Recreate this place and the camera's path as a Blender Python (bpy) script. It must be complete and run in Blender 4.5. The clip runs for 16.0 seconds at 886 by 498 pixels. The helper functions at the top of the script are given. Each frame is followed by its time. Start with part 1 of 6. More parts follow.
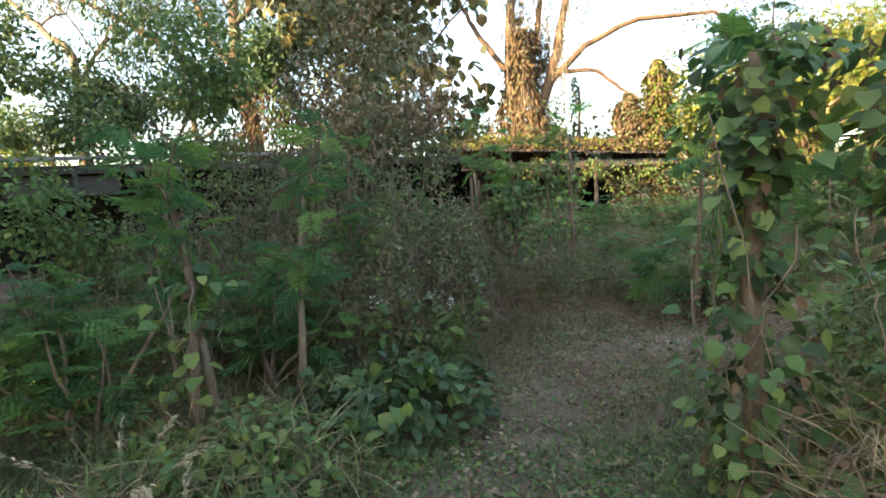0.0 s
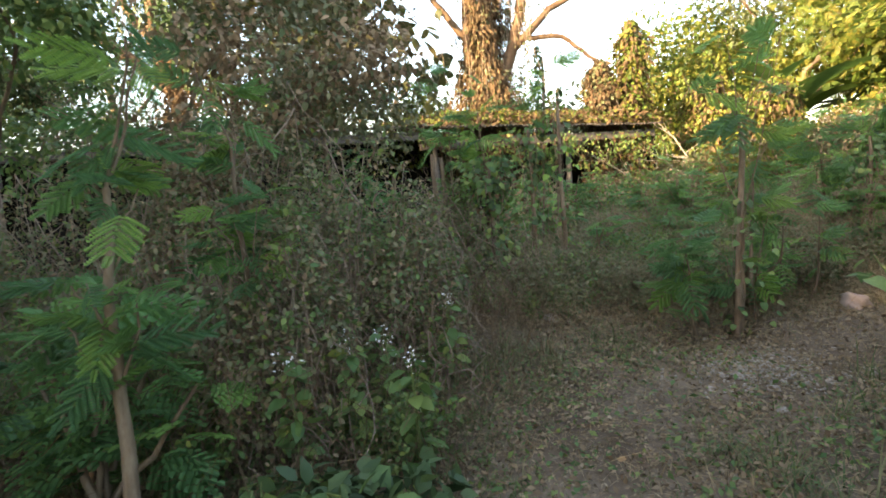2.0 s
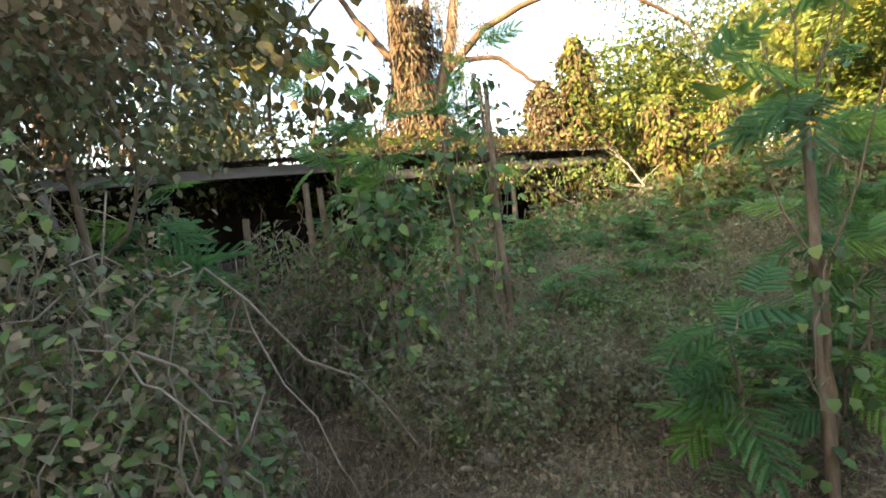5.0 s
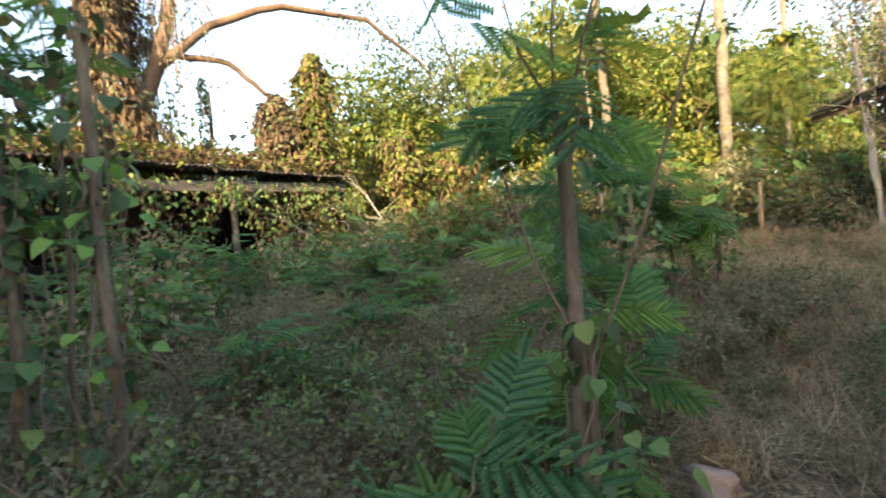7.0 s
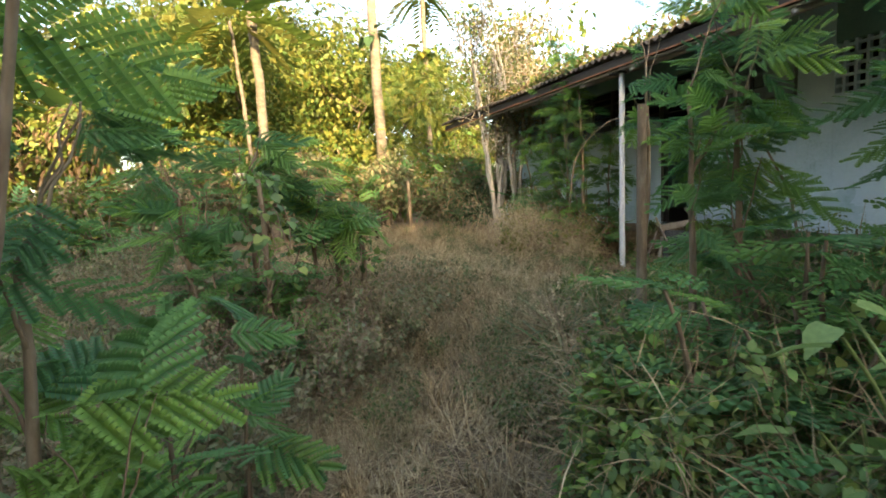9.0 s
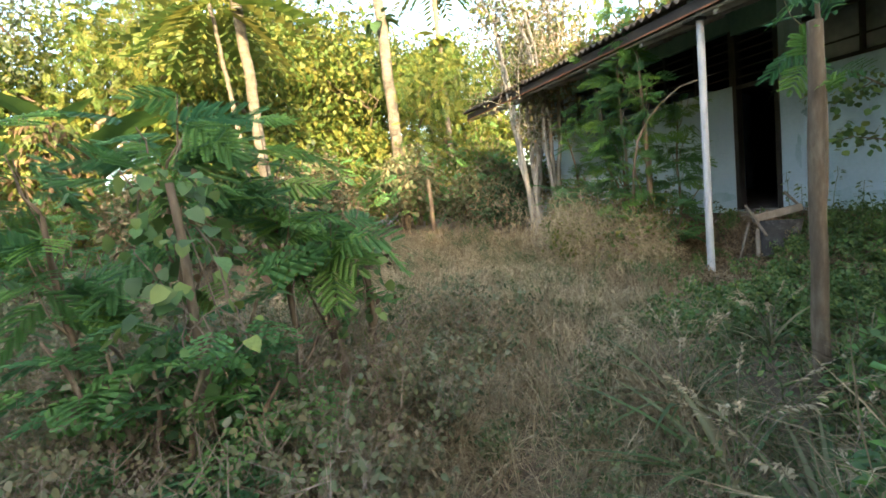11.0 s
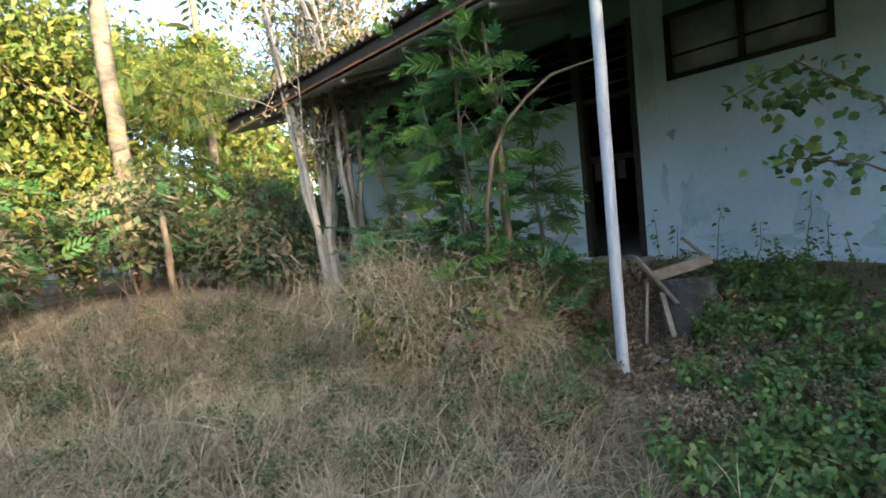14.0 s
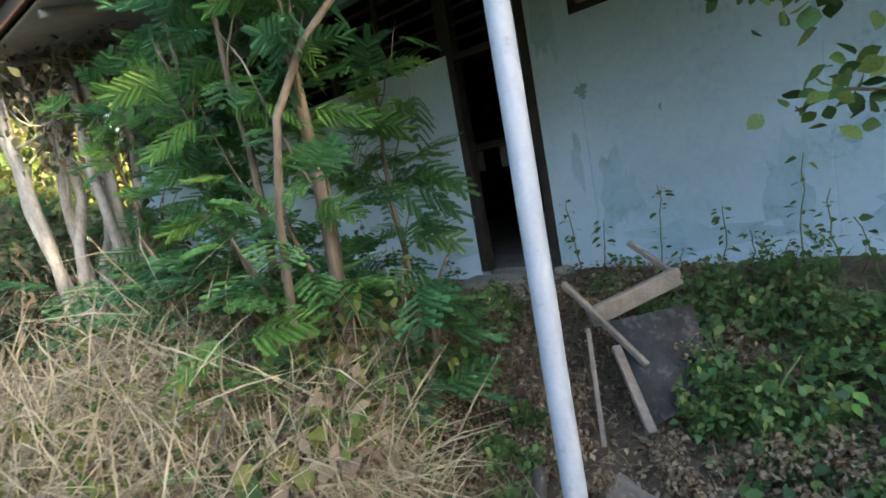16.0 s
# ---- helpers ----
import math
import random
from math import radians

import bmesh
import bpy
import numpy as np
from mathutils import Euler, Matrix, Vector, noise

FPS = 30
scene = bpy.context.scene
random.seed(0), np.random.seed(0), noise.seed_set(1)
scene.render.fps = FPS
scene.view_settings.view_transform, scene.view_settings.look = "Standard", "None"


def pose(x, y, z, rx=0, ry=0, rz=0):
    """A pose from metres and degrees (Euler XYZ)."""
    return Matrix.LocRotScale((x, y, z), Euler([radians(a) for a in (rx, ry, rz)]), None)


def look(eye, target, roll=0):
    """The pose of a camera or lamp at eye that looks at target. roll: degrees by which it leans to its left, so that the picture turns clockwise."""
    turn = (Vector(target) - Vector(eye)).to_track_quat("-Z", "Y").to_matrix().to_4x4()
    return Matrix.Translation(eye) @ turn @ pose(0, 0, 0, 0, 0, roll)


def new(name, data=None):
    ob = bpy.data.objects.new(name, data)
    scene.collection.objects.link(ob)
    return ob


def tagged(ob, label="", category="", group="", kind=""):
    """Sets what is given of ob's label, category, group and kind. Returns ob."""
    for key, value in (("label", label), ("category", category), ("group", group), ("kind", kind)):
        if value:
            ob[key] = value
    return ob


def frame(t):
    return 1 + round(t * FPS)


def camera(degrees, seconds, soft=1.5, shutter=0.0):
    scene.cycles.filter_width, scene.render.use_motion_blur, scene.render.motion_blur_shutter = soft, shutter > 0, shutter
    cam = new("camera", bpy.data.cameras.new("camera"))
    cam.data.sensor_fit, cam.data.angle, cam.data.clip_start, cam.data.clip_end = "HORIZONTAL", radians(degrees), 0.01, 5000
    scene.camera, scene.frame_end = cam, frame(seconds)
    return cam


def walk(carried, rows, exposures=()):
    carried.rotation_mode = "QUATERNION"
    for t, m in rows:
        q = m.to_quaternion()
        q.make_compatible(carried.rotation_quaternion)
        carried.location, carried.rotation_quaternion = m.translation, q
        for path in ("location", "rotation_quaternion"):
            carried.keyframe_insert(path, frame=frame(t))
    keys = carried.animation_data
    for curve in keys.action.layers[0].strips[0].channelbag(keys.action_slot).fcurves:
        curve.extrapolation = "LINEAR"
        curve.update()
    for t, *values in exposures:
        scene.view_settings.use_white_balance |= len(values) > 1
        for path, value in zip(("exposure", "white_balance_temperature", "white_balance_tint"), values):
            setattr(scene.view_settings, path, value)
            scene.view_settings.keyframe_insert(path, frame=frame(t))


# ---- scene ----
cam = camera(81.2, 16.0, 1.7, 0.12)
METRES, EYE, TILT, LEAN, TURN = 14.5, 1.65, 0.0, 0.0, 0.0
ROWS = [
    (0.0, 0.0, 0.0, 0.0, -0.25, -5.42, 2.61),
    (0.5, 0.0031, 0.0268, -0.0007, 3.75, -6.0, 4.01),
    (1.0, 0.0097, 0.0623, 0.0009, 5.38, -5.96, 5.72),
    (1.5, 0.0085, 0.0917, -0.0018, 2.78, -6.28, 5.36),
    (2.0, 0.0053, 0.1302, -0.0005, -4.74, -7.5, 4.52),
    (2.5, 0.0172, 0.1658, -0.0033, -7.4, -8.08, 5.03),
    (3.0, 0.0238, 0.1955, -0.0023, -9.15, -7.47, 4.99),
    (3.5, 0.0294, 0.23, -0.0014, -13.0, -7.17, 4.78),
    (6.0, 0.0957, 0.3430, -0.0026, -8.83, -2.56, 6.82),
    (6.5, 0.1131, 0.3724, -0.0063, -17.57, -2.69, 5.28),
    (7.0, 0.1293, 0.3749, -0.004, -37.44, -3.03, 3.39),
    (7.5, 0.1628, 0.3769, -0.0023, -56.92, -4.63, 1.85),
    (8.0, 0.1785, 0.3678, -0.0017, -76.79, -5.2, 0.31),
    (8.5, 0.1862, 0.3672, -0.0024, -79.56, -5.08, 0.64),
    (9.0, 0.1977, 0.3926, -0.0048, -72.24, -5.5, 2.22),
    (11.5, 0.3412, 0.4422, -0.0026, -70.46, -5.39, 6.04),
    (12.0, 0.3758, 0.4503, 0.0022, -74.12, -4.04, 5.31),
    (12.5, 0.4145, 0.4635, 0.0035, -78.56, -2.09, 3.31),
    (13.0, 0.4483, 0.4701, 0.0003, -80.08, -1.92, 3.96),
    (13.5, 0.4894, 0.4713, 0.0047, -86.21, -3.2, 5.01),
    (14.0, 0.5323, 0.4754, 0.0017, -92.54, -3.57, 5.61),
    (14.5, 0.5738, 0.4715, 0.0021, -96.85, -5.0, 7.5),
    (15.0, 0.6113, 0.4574, 0.0082, -100.47, -6.06, 8.72),
    (15.5, 0.6452, 0.4481, 0.0059, -103.57, -5.65, 8.64),
    (16.0, 0.6789, 0.4289, 0.0027, -105.0, -5.39, 9.95),
]
walk(cam, [(t, pose(0, 0, EYE, TILT, LEAN, TURN) @ pose(METRES * x, METRES * y, METRES * z, 90 + pitch, roll, yaw)) for t, x, y, z, yaw, pitch, roll in ROWS],
     exposures=[(0.0, 2.85, 7300, 11), (2.0, 2.95, 7900, 13), (3.0, 3.05, 8200, 12), (3.5, 3.0, 8200, 12), (6.5, 2.68, 7000, 10), (7.5, 2.4, 7000, 10), (9.0, 2.8, 7600, 8), (11.5, 2.95, 6700, 6), (12.5, 2.52, 6600, 9), (14.0, 2.82, 6100, 8), (16.0, 3.35, 6000, 8)])

# ---- world, sun ----
SUN_AZ, SUN_EL = math.atan2(-0.5, -0.86), radians(19)
sun_way = Vector((math.cos(SUN_AZ) * math.cos(SUN_EL), math.sin(SUN_AZ) * math.cos(SUN_EL), math.sin(SUN_EL)))
world = bpy.data.worlds.new("world")
scene.world = world
world.use_nodes = True
_n = world.node_tree.nodes
_sky = _n.new("ShaderNodeTexSky")
_sky.sky_type, _sky.sun_disc = "NISHITA", False
_sky.sun_elevation, _sky.sun_rotation = SUN_EL, math.pi / 2 - SUN_AZ
_sky.dust_density, _sky.ozone_density, _sky.air_density = 2.5, 1.0, 1.0
_n["Background"].inputs[1].default_value = 0.15
world.node_tree.links.new(_sky.outputs[0], _n["Background"].inputs[0])
sun = new("sun", bpy.data.lights.new("sun", "SUN"))
sun.data.energy, sun.data.angle, sun.data.color = 3.8, radians(0.6), (1.0, 0.78, 0.5)
sun.matrix_world = look(sun_way * 50, (0, 0, 0))


# ---- materials ----
def material(name, rough=0.8, metal=0.0, spec=0.3):
    m = bpy.data.materials.new(name)
    m.use_nodes = True
    b = m.node_tree.nodes["Principled BSDF"]
    b.inputs["Roughness"].default_value, b.inputs["Metallic"].default_value = rough, metal
    b.inputs["Specular IOR Level"].default_value = spec
    return m, m.node_tree.nodes, m.node_tree.links, b


def ramp(nodes, stops):
    r = nodes.new("ShaderNodeValToRGB")
    while len(r.color_ramp.elements) < len(stops):
        r.color_ramp.elements.new(0.5)
    for e, (p, c) in zip(r.color_ramp.elements, stops):
        e.position, e.color = p, (*c, 1)
    return r


def noisy(nodes, links, scale, detail=5, rough=0.6, stretch=(1, 1, 1)):
    tc, mp, nz = nodes.new("ShaderNodeTexCoord"), nodes.new("ShaderNodeMapping"), nodes.new("ShaderNodeTexNoise")
    mp.inputs["Scale"].default_value = stretch
    nz.inputs["Scale"].default_value, nz.inputs["Detail"].default_value, nz.inputs["Roughness"].default_value = scale, detail, rough
    links.new(tc.outputs["Object"], mp.inputs[0]), links.new(mp.outputs[0], nz.inputs["Vector"])
    return nz


def bump(nodes, links, b, src, strength=0.4, dist=0.02):
    bp = nodes.new("ShaderNodeBump")
    bp.inputs["Strength"].default_value, bp.inputs["Distance"].default_value = strength, dist
    links.new(src, bp.inputs["Height"]), links.new(bp.outputs[0], b.inputs["Normal"])


def surface(name, stops, scale=3.0, fine=40.0, rough=0.85, metal=0.0, stretch=(1, 1, 1), bumps=0.4, dist=0.02, spec=0.3):
    """A surface with two sizes of mottling and a fine relief."""
    m, n, l, b = material(name, rough, metal, spec)
    a, f = noisy(n, l, scale, 6, 0.62, stretch), noisy(n, l, fine, 4, 0.6, stretch)
    mx = n.new("ShaderNodeMath")
    mx.operation = "MULTIPLY_ADD"
    mx.inputs[1].default_value = 0.35
    sub = n.new("ShaderNodeMath")
    sub.operation = "MULTIPLY"
    sub.inputs[1].default_value = 0.72
    l.new(a.outputs[0], sub.inputs[0]), l.new(f.outputs[0], mx.inputs[0]), l.new(sub.outputs[0], mx.inputs[2])
    r = ramp(n, stops)
    l.new(mx.outputs[0], r.inputs[0]), l.new(r.outputs[0], b.inputs["Base Color"])
    bump(n, l, b, mx.outputs[0], bumps, dist)
    return m


def foliage(name, cols, thin=0.3, rough=0.55, spec=0.35):
    """Leaves: every leaf has a tint of its own, some light comes through."""
    m, n, l, b = material(name, rough, 0, spec)
    g, oi = n.new("ShaderNodeNewGeometry"), n.new("ShaderNodeObjectInfo")
    add = n.new("ShaderNodeMath")
    add.operation = "ADD"
    fr = n.new("ShaderNodeMath")
    fr.operation = "FRACT"
    l.new(g.outputs["Random Per Island"], add.inputs[0]), l.new(oi.outputs["Random"], add.inputs[1]), l.new(add.outputs[0], fr.inputs[0])
    r = ramp(n, [(i / max(1, len(cols) - 1), c) for i, c in enumerate(cols)])
    nz = noisy(n, l, 6.0, 3)
    mix = n.new("ShaderNodeMix")
    mix.data_type, mix.blend_type = "RGBA", "MULTIPLY"
    mix.inputs[0].default_value = 0.6
    r2 = ramp(n, [(0.3, (0.55, 0.55, 0.5)), (0.7, (1.15, 1.12, 1.0))])
    l.new(fr.outputs[0], r.inputs[0]), l.new(nz.outputs[0], r2.inputs[0])
    l.new(r.outputs[0], mix.inputs[6]), l.new(r2.outputs[0], mix.inputs[7])
    l.new(mix.outputs[2], b.inputs["Base Color"])
    tr, sh = n.new("ShaderNodeBsdfTranslucent"), n.new("ShaderNodeMixShader")
    sh.inputs[0].default_value = thin
    l.new(mix.outputs[2], tr.inputs[0]), l.new(b.outputs[0], sh.inputs[1]), l.new(tr.outputs[0], sh.inputs[2])
    l.new(sh.outputs[0], n["Material Output"].inputs[0])
    return m


M_SOIL = surface("soil", [(0.3, (0.05, 0.036, 0.025)), (0.5, (0.11, 0.08, 0.054)), (0.68, (0.20, 0.155, 0.11))], 1.3, 28, 0.95, dist=0.04)
M_BARK = surface("bark", [(0.3, (0.06, 0.042, 0.028)), (0.52, (0.15, 0.11, 0.075)), (0.72, (0.27, 0.22, 0.16))], 6, 45, 0.9, stretch=(1, 1, 0.25), dist=0.015)
M_BARKPALE = surface("pale_bark", [(0.3, (0.13, 0.11, 0.085)), (0.5, (0.28, 0.25, 0.21)), (0.7, (0.44, 0.41, 0.36))], 7, 60, 0.85, stretch=(1, 1, 0.4), dist=0.01)
M_TRUNK = surface("ringed_trunk", [(0.3, (0.05, 0.04, 0.03)), (0.5, (0.12, 0.10, 0.075)), (0.7, (0.20, 0.17, 0.13))], 5, 40, 0.9, stretch=(1, 1, 2.5), dist=0.012)
M_BARKRED = surface("red_bark", [(0.3, (0.05, 0.03, 0.02)), (0.52, (0.12, 0.075, 0.045)), (0.72, (0.20, 0.135, 0.085))], 4, 40, 0.9, stretch=(1, 1, 0.3), dist=0.02)
M_TWIG = surface("dry_twig", [(0.3, (0.10, 0.075, 0.055)), (0.55, (0.22, 0.17, 0.13)), (0.75, (0.36, 0.30, 0.24))], 10, 60, 0.9, stretch=(1, 1, 0.3), dist=0.004)
M_GREENSTEM = surface("green_stem", [(0.3, (0.07, 0.10, 0.03)), (0.7, (0.18, 0.24, 0.08))], 10, 60, 0.6, stretch=(1, 1, 0.3), dist=0.002)
M_FEATHER = foliage("feathery_leaf", [(0.07, 0.18, 0.075), (0.09, 0.23, 0.09), (0.11, 0.26, 0.085), (0.16, 0.32, 0.085)], 0.45)
M_BROAD = foliage("vine_leaf", [(0.06, 0.13, 0.04), (0.09, 0.17, 0.055), (0.11, 0.20, 0.06), (0.20, 0.26, 0.07), (0.08, 0.15, 0.05)], 0.3)
M_PALE = foliage("pale_broad_leaf", [(0.13, 0.22, 0.075), (0.17, 0.27, 0.09), (0.20, 0.30, 0.10), (0.12, 0.20, 0.07)], 0.4)
M_FRESH = foliage("fresh_leaf", [(0.14, 0.30, 0.06), (0.20, 0.36, 0.08), (0.13, 0.26, 0.07)], 0.4)
M_DULL = foliage("dull_leaf", [(0.10, 0.13, 0.06), (0.14, 0.155, 0.08), (0.20, 0.175, 0.10), (0.08, 0.13, 0.055)], 0.25)
M_DRY = foliage("dry_leaf", [(0.15, 0.10, 0.065), (0.24, 0.17, 0.11), (0.33, 0.25, 0.165), (0.20, 0.16, 0.105)], 0.2, 0.8, 0.2)
M_DRYDARK = foliage("dead_vine", [(0.07, 0.045, 0.028), (0.12, 0.08, 0.05), (0.17, 0.115, 0.07), (0.10, 0.08, 0.05)], 0.2, 0.85, 0.15)
M_STRAWPALE = foliage("bleached_grass", [(0.42, 0.34, 0.22), (0.52, 0.43, 0.29), (0.34, 0.265, 0.16)], 0.25, 0.75, 0.25)
M_STRAW = foliage("dry_grass", [(0.12, 0.085, 0.05), (0.26, 0.195, 0.115), (0.38, 0.295, 0.18), (0.19, 0.135, 0.08), (0.47, 0.385, 0.25)], 0.25, 0.75, 0.25)
M_GRASS = foliage("green_grass", [(0.06, 0.10, 0.035), (0.09, 0.14, 0.045), (0.14, 0.16, 0.07), (0.24, 0.21, 0.11)], 0.3)
M_LITTER = foliage("leaf_litter", [(0.10, 0.07, 0.045), (0.17, 0.12, 0.075), (0.25, 0.19, 0.125), (0.34, 0.27, 0.19), (0.14, 0.095, 0.06)], 0.1, 0.9, 0.15)
M_SUNLEAF = foliage("light_leaf", [(0.06, 0.115, 0.025), (0.10, 0.16, 0.03), (0.16, 0.20, 0.04), (0.24, 0.22, 0.05), (0.08, 0.13, 0.03)], 0.4)
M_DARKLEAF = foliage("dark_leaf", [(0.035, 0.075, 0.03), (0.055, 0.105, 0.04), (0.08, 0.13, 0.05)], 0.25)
M_TEAK = foliage("teak_leaf", [(0.05, 0.07, 0.025), (0.09, 0.095, 0.035), (0.12, 0.09, 0.04), (0.07, 0.085, 0.03), (0.17, 0.16, 0.05), (0.06, 0.075, 0.028), (0.08, 0.09, 0.035)], 0.35)
# greyed leaf tone: distance haze put into the colour, also for grey-green weeping trees
M_HAZELEAF = foliage("hazy_leaf", [(0.10, 0.13, 0.07), (0.13, 0.16, 0.09), (0.16, 0.17, 0.10)], 0.35)
M_BLUEWALL = surface("pale_blue_plaster", [(0.30, (0.24, 0.40, 0.42)), (0.42, (0.52, 0.66, 0.75)), (0.55, (0.60, 0.73, 0.83)), (0.75, (0.66, 0.78, 0.87))], 1.1, 22, 0.85, dist=0.006, bumps=0.3)
M_GREENWALL = surface("green_paint", [(0.3, (0.15, 0.27, 0.24)), (0.7, (0.27, 0.43, 0.39))], 2, 25, 0.75, dist=0.006)
M_DARKWOOD = surface("dark_wood", [(0.3, (0.018, 0.015, 0.013)), (0.7, (0.055, 0.045, 0.038))], 5, 50, 0.7, stretch=(0.3, 1, 1), dist=0.006)
M_GREYWOOD = surface("weathered_wood", [(0.3, (0.045, 0.04, 0.035)), (0.7, (0.13, 0.117, 0.105))], 6, 50, 0.9, stretch=(0.3, 1, 1), dist=0.006)
M_ROOF = surface("old_roof_sheet", [(0.3, (0.035, 0.03, 0.026)), (0.5, (0.085, 0.07, 0.058)), (0.7, (0.15, 0.12, 0.095))], 2.5, 30, 0.9, dist=0.01)
M_SHEDROOF = surface("rusty_grey_sheet", [(0.3, (0.05, 0.042, 0.036)), (0.5, (0.11, 0.095, 0.082)), (0.7, (0.19, 0.17, 0.15))], 2.5, 30, 0.8, dist=0.01)
M_RUST = surface("rusty_edge", [(0.3, (0.10, 0.045, 0.025)), (0.7, (0.28, 0.13, 0.07))], 5, 40, 0.8, dist=0.005)
M_SOFFIT = surface("stained_soffit", [(0.3, (0.17, 0.145, 0.12)), (0.55, (0.34, 0.31, 0.27)), (0.75, (0.44, 0.41, 0.37))], 1.4, 18, 0.9, dist=0.006)
M_PIPE = surface("white_pipe", [(0.3, (0.22, 0.225, 0.23)), (0.46, (0.40, 0.415, 0.44)), (0.8, (0.50, 0.515, 0.54))], 5, 50, 0.5, dist=0.003, bumps=0.2)
M_CONCRETE = surface("concrete", [(0.3, (0.13, 0.12, 0.11)), (0.7, (0.32, 0.30, 0.28))], 3, 30, 0.95, dist=0.01)
# near-black colour stands in for the dark inside the shed and rooms
M_INSIDE = surface("darkened_inside_wall", [(0.3, (0.008, 0.007, 0.007)), (0.7, (0.025, 0.023, 0.021))], 2, 20, 0.95)
M_STONE = surface("pale_stone", [(0.3, (0.18, 0.155, 0.13)), (0.7, (0.40, 0.36, 0.31))], 6, 40, 0.9, dist=0.01)
M_PINKSTONE = surface("pinkish_stone", [(0.3, (0.16, 0.12, 0.10)), (0.7, (0.31, 0.245, 0.215))], 6, 40, 0.9, dist=0.01)
M_WHITE = surface("white_scrap", [(0.3, (0.6, 0.6, 0.58)), (0.7, (0.8, 0.8, 0.8))], 9, 60, 0.7)
M_DARKROCK = surface("dark_boulder", [(0.3, (0.02, 0.019, 0.018)), (0.55, (0.05, 0.048, 0.046)), (0.72, (0.17, 0.165, 0.16))], 5, 35, 0.9, dist=0.02)
M_CLAY = surface("terracotta", [(0.3, (0.16, 0.075, 0.05)), (0.7, (0.32, 0.18, 0.12))], 6, 40, 0.85)
M_BRICK = surface("weathered_brick", [(0.3, (0.16, 0.09, 0.06)), (0.7, (0.36, 0.23, 0.16))], 4, 30, 0.9)
M_OLIVE = foliage("olive_weed", [(0.15, 0.125, 0.07), (0.21, 0.17, 0.105), (0.13, 0.135, 0.06), (0.26, 0.205, 0.135), (0.12, 0.14, 0.06)], 0.25, 0.75, 0.2)
M_BANANA = foliage("banana_leaf", [(0.05, 0.11, 0.03), (0.09, 0.16, 0.04), (0.13, 0.19, 0.05)], 0.4)

# mottled pale base: dust, and mirrored sky and trees put into the colour
m, n, l, b = material("dusty_reflection_glass", 0.12, 0, 0.5)
_z = noisy(n, l, 3.0, 4)
_r = ramp(n, [(0.35, (0.30, 0.31, 0.34)), (0.7, (0.60, 0.60, 0.61))])
l.new(_z.outputs[0], _r.inputs[0]), l.new(_r.outputs[0], b.inputs["Base Color"])
M_GLASS = m


# ---- geometry tools ----
rng = np.random.default_rng(7)


def mesh(name, V, F, mat, smooth=False):
    V, F = np.asarray(V, np.float32), np.asarray(F, np.int32)
    me = bpy.data.meshes.new(name)
    k = F.shape[1]
    me.vertices.add(len(V)), me.loops.add(F.size), me.polygons.add(len(F))
    me.vertices.foreach_set("co", V.ravel())
    me.loops.foreach_set("vertex_index", F.ravel())
    me.polygons.foreach_set("loop_start", np.arange(0, F.size, k, dtype=np.int32))
    if smooth:
        me.polygons.foreach_set("use_smooth", np.ones(len(F), bool))
    me.materials.append(mat)
    me.update(calc_edges=True)
    return me


def part(name, V, F, mat, parent=None, label="", smooth=False):
    ob = new(name, mesh(name, V, F, mat, smooth))
    if parent:
        ob.parent = parent
    return tagged(ob, label)


def shared(name, me, parent, m, label=""):
    ob = new(name, me)
    ob.parent, ob.matrix_basis = parent, m
    return tagged(ob, label)


def thing(name, x, y, z, label, category, group="", rz=0.0, kind=""):
    ob = new(name)
    ob.matrix_basis = pose(x, y, z, 0, 0, rz)
    return tagged(ob, label, category, group, kind)


def join(pieces):
    Vs, Fs, o = [], [], 0
    for V, F in pieces:
        Vs.append(V), Fs.append(np.asarray(F) + o)
        o += len(V)
    return np.concatenate(Vs), np.concatenate(Fs)


def box(x0, x1, y0, y1, z0, z1, bev=0.0):
    V = np.array([(x, y, z) for x in (x0, x1) for y in (y0, y1) for z in (z0, z1)], float)
    F = np.array([(0, 1, 3, 2), (4, 6, 7, 5), (0, 4, 5, 1), (2, 3, 7, 6), (0, 2, 6, 4), (1, 5, 7, 3)])
    return V, F


def bevbox(name, x0, x1, y0, y1, z0, z1, mat, parent, bev=0.008, label=""):
    bm = bmesh.new()
    bmesh.ops.create_cube(bm, size=1, matrix=Matrix.LocRotScale(((x0 + x1) / 2, (y0 + y1) / 2, (z0 + z1) / 2), None, (x1 - x0, y1 - y0, z1 - z0)))
    bmesh.ops.bevel(bm, geom=bm.edges[:], offset=bev, segments=1, affect="EDGES")
    me = bpy.data.meshes.new(name)
    bm.to_mesh(me), bm.free()
    me.materials.append(mat)
    ob = new(name, me)
    if parent:
        ob.parent = parent
    return tagged(ob, label)


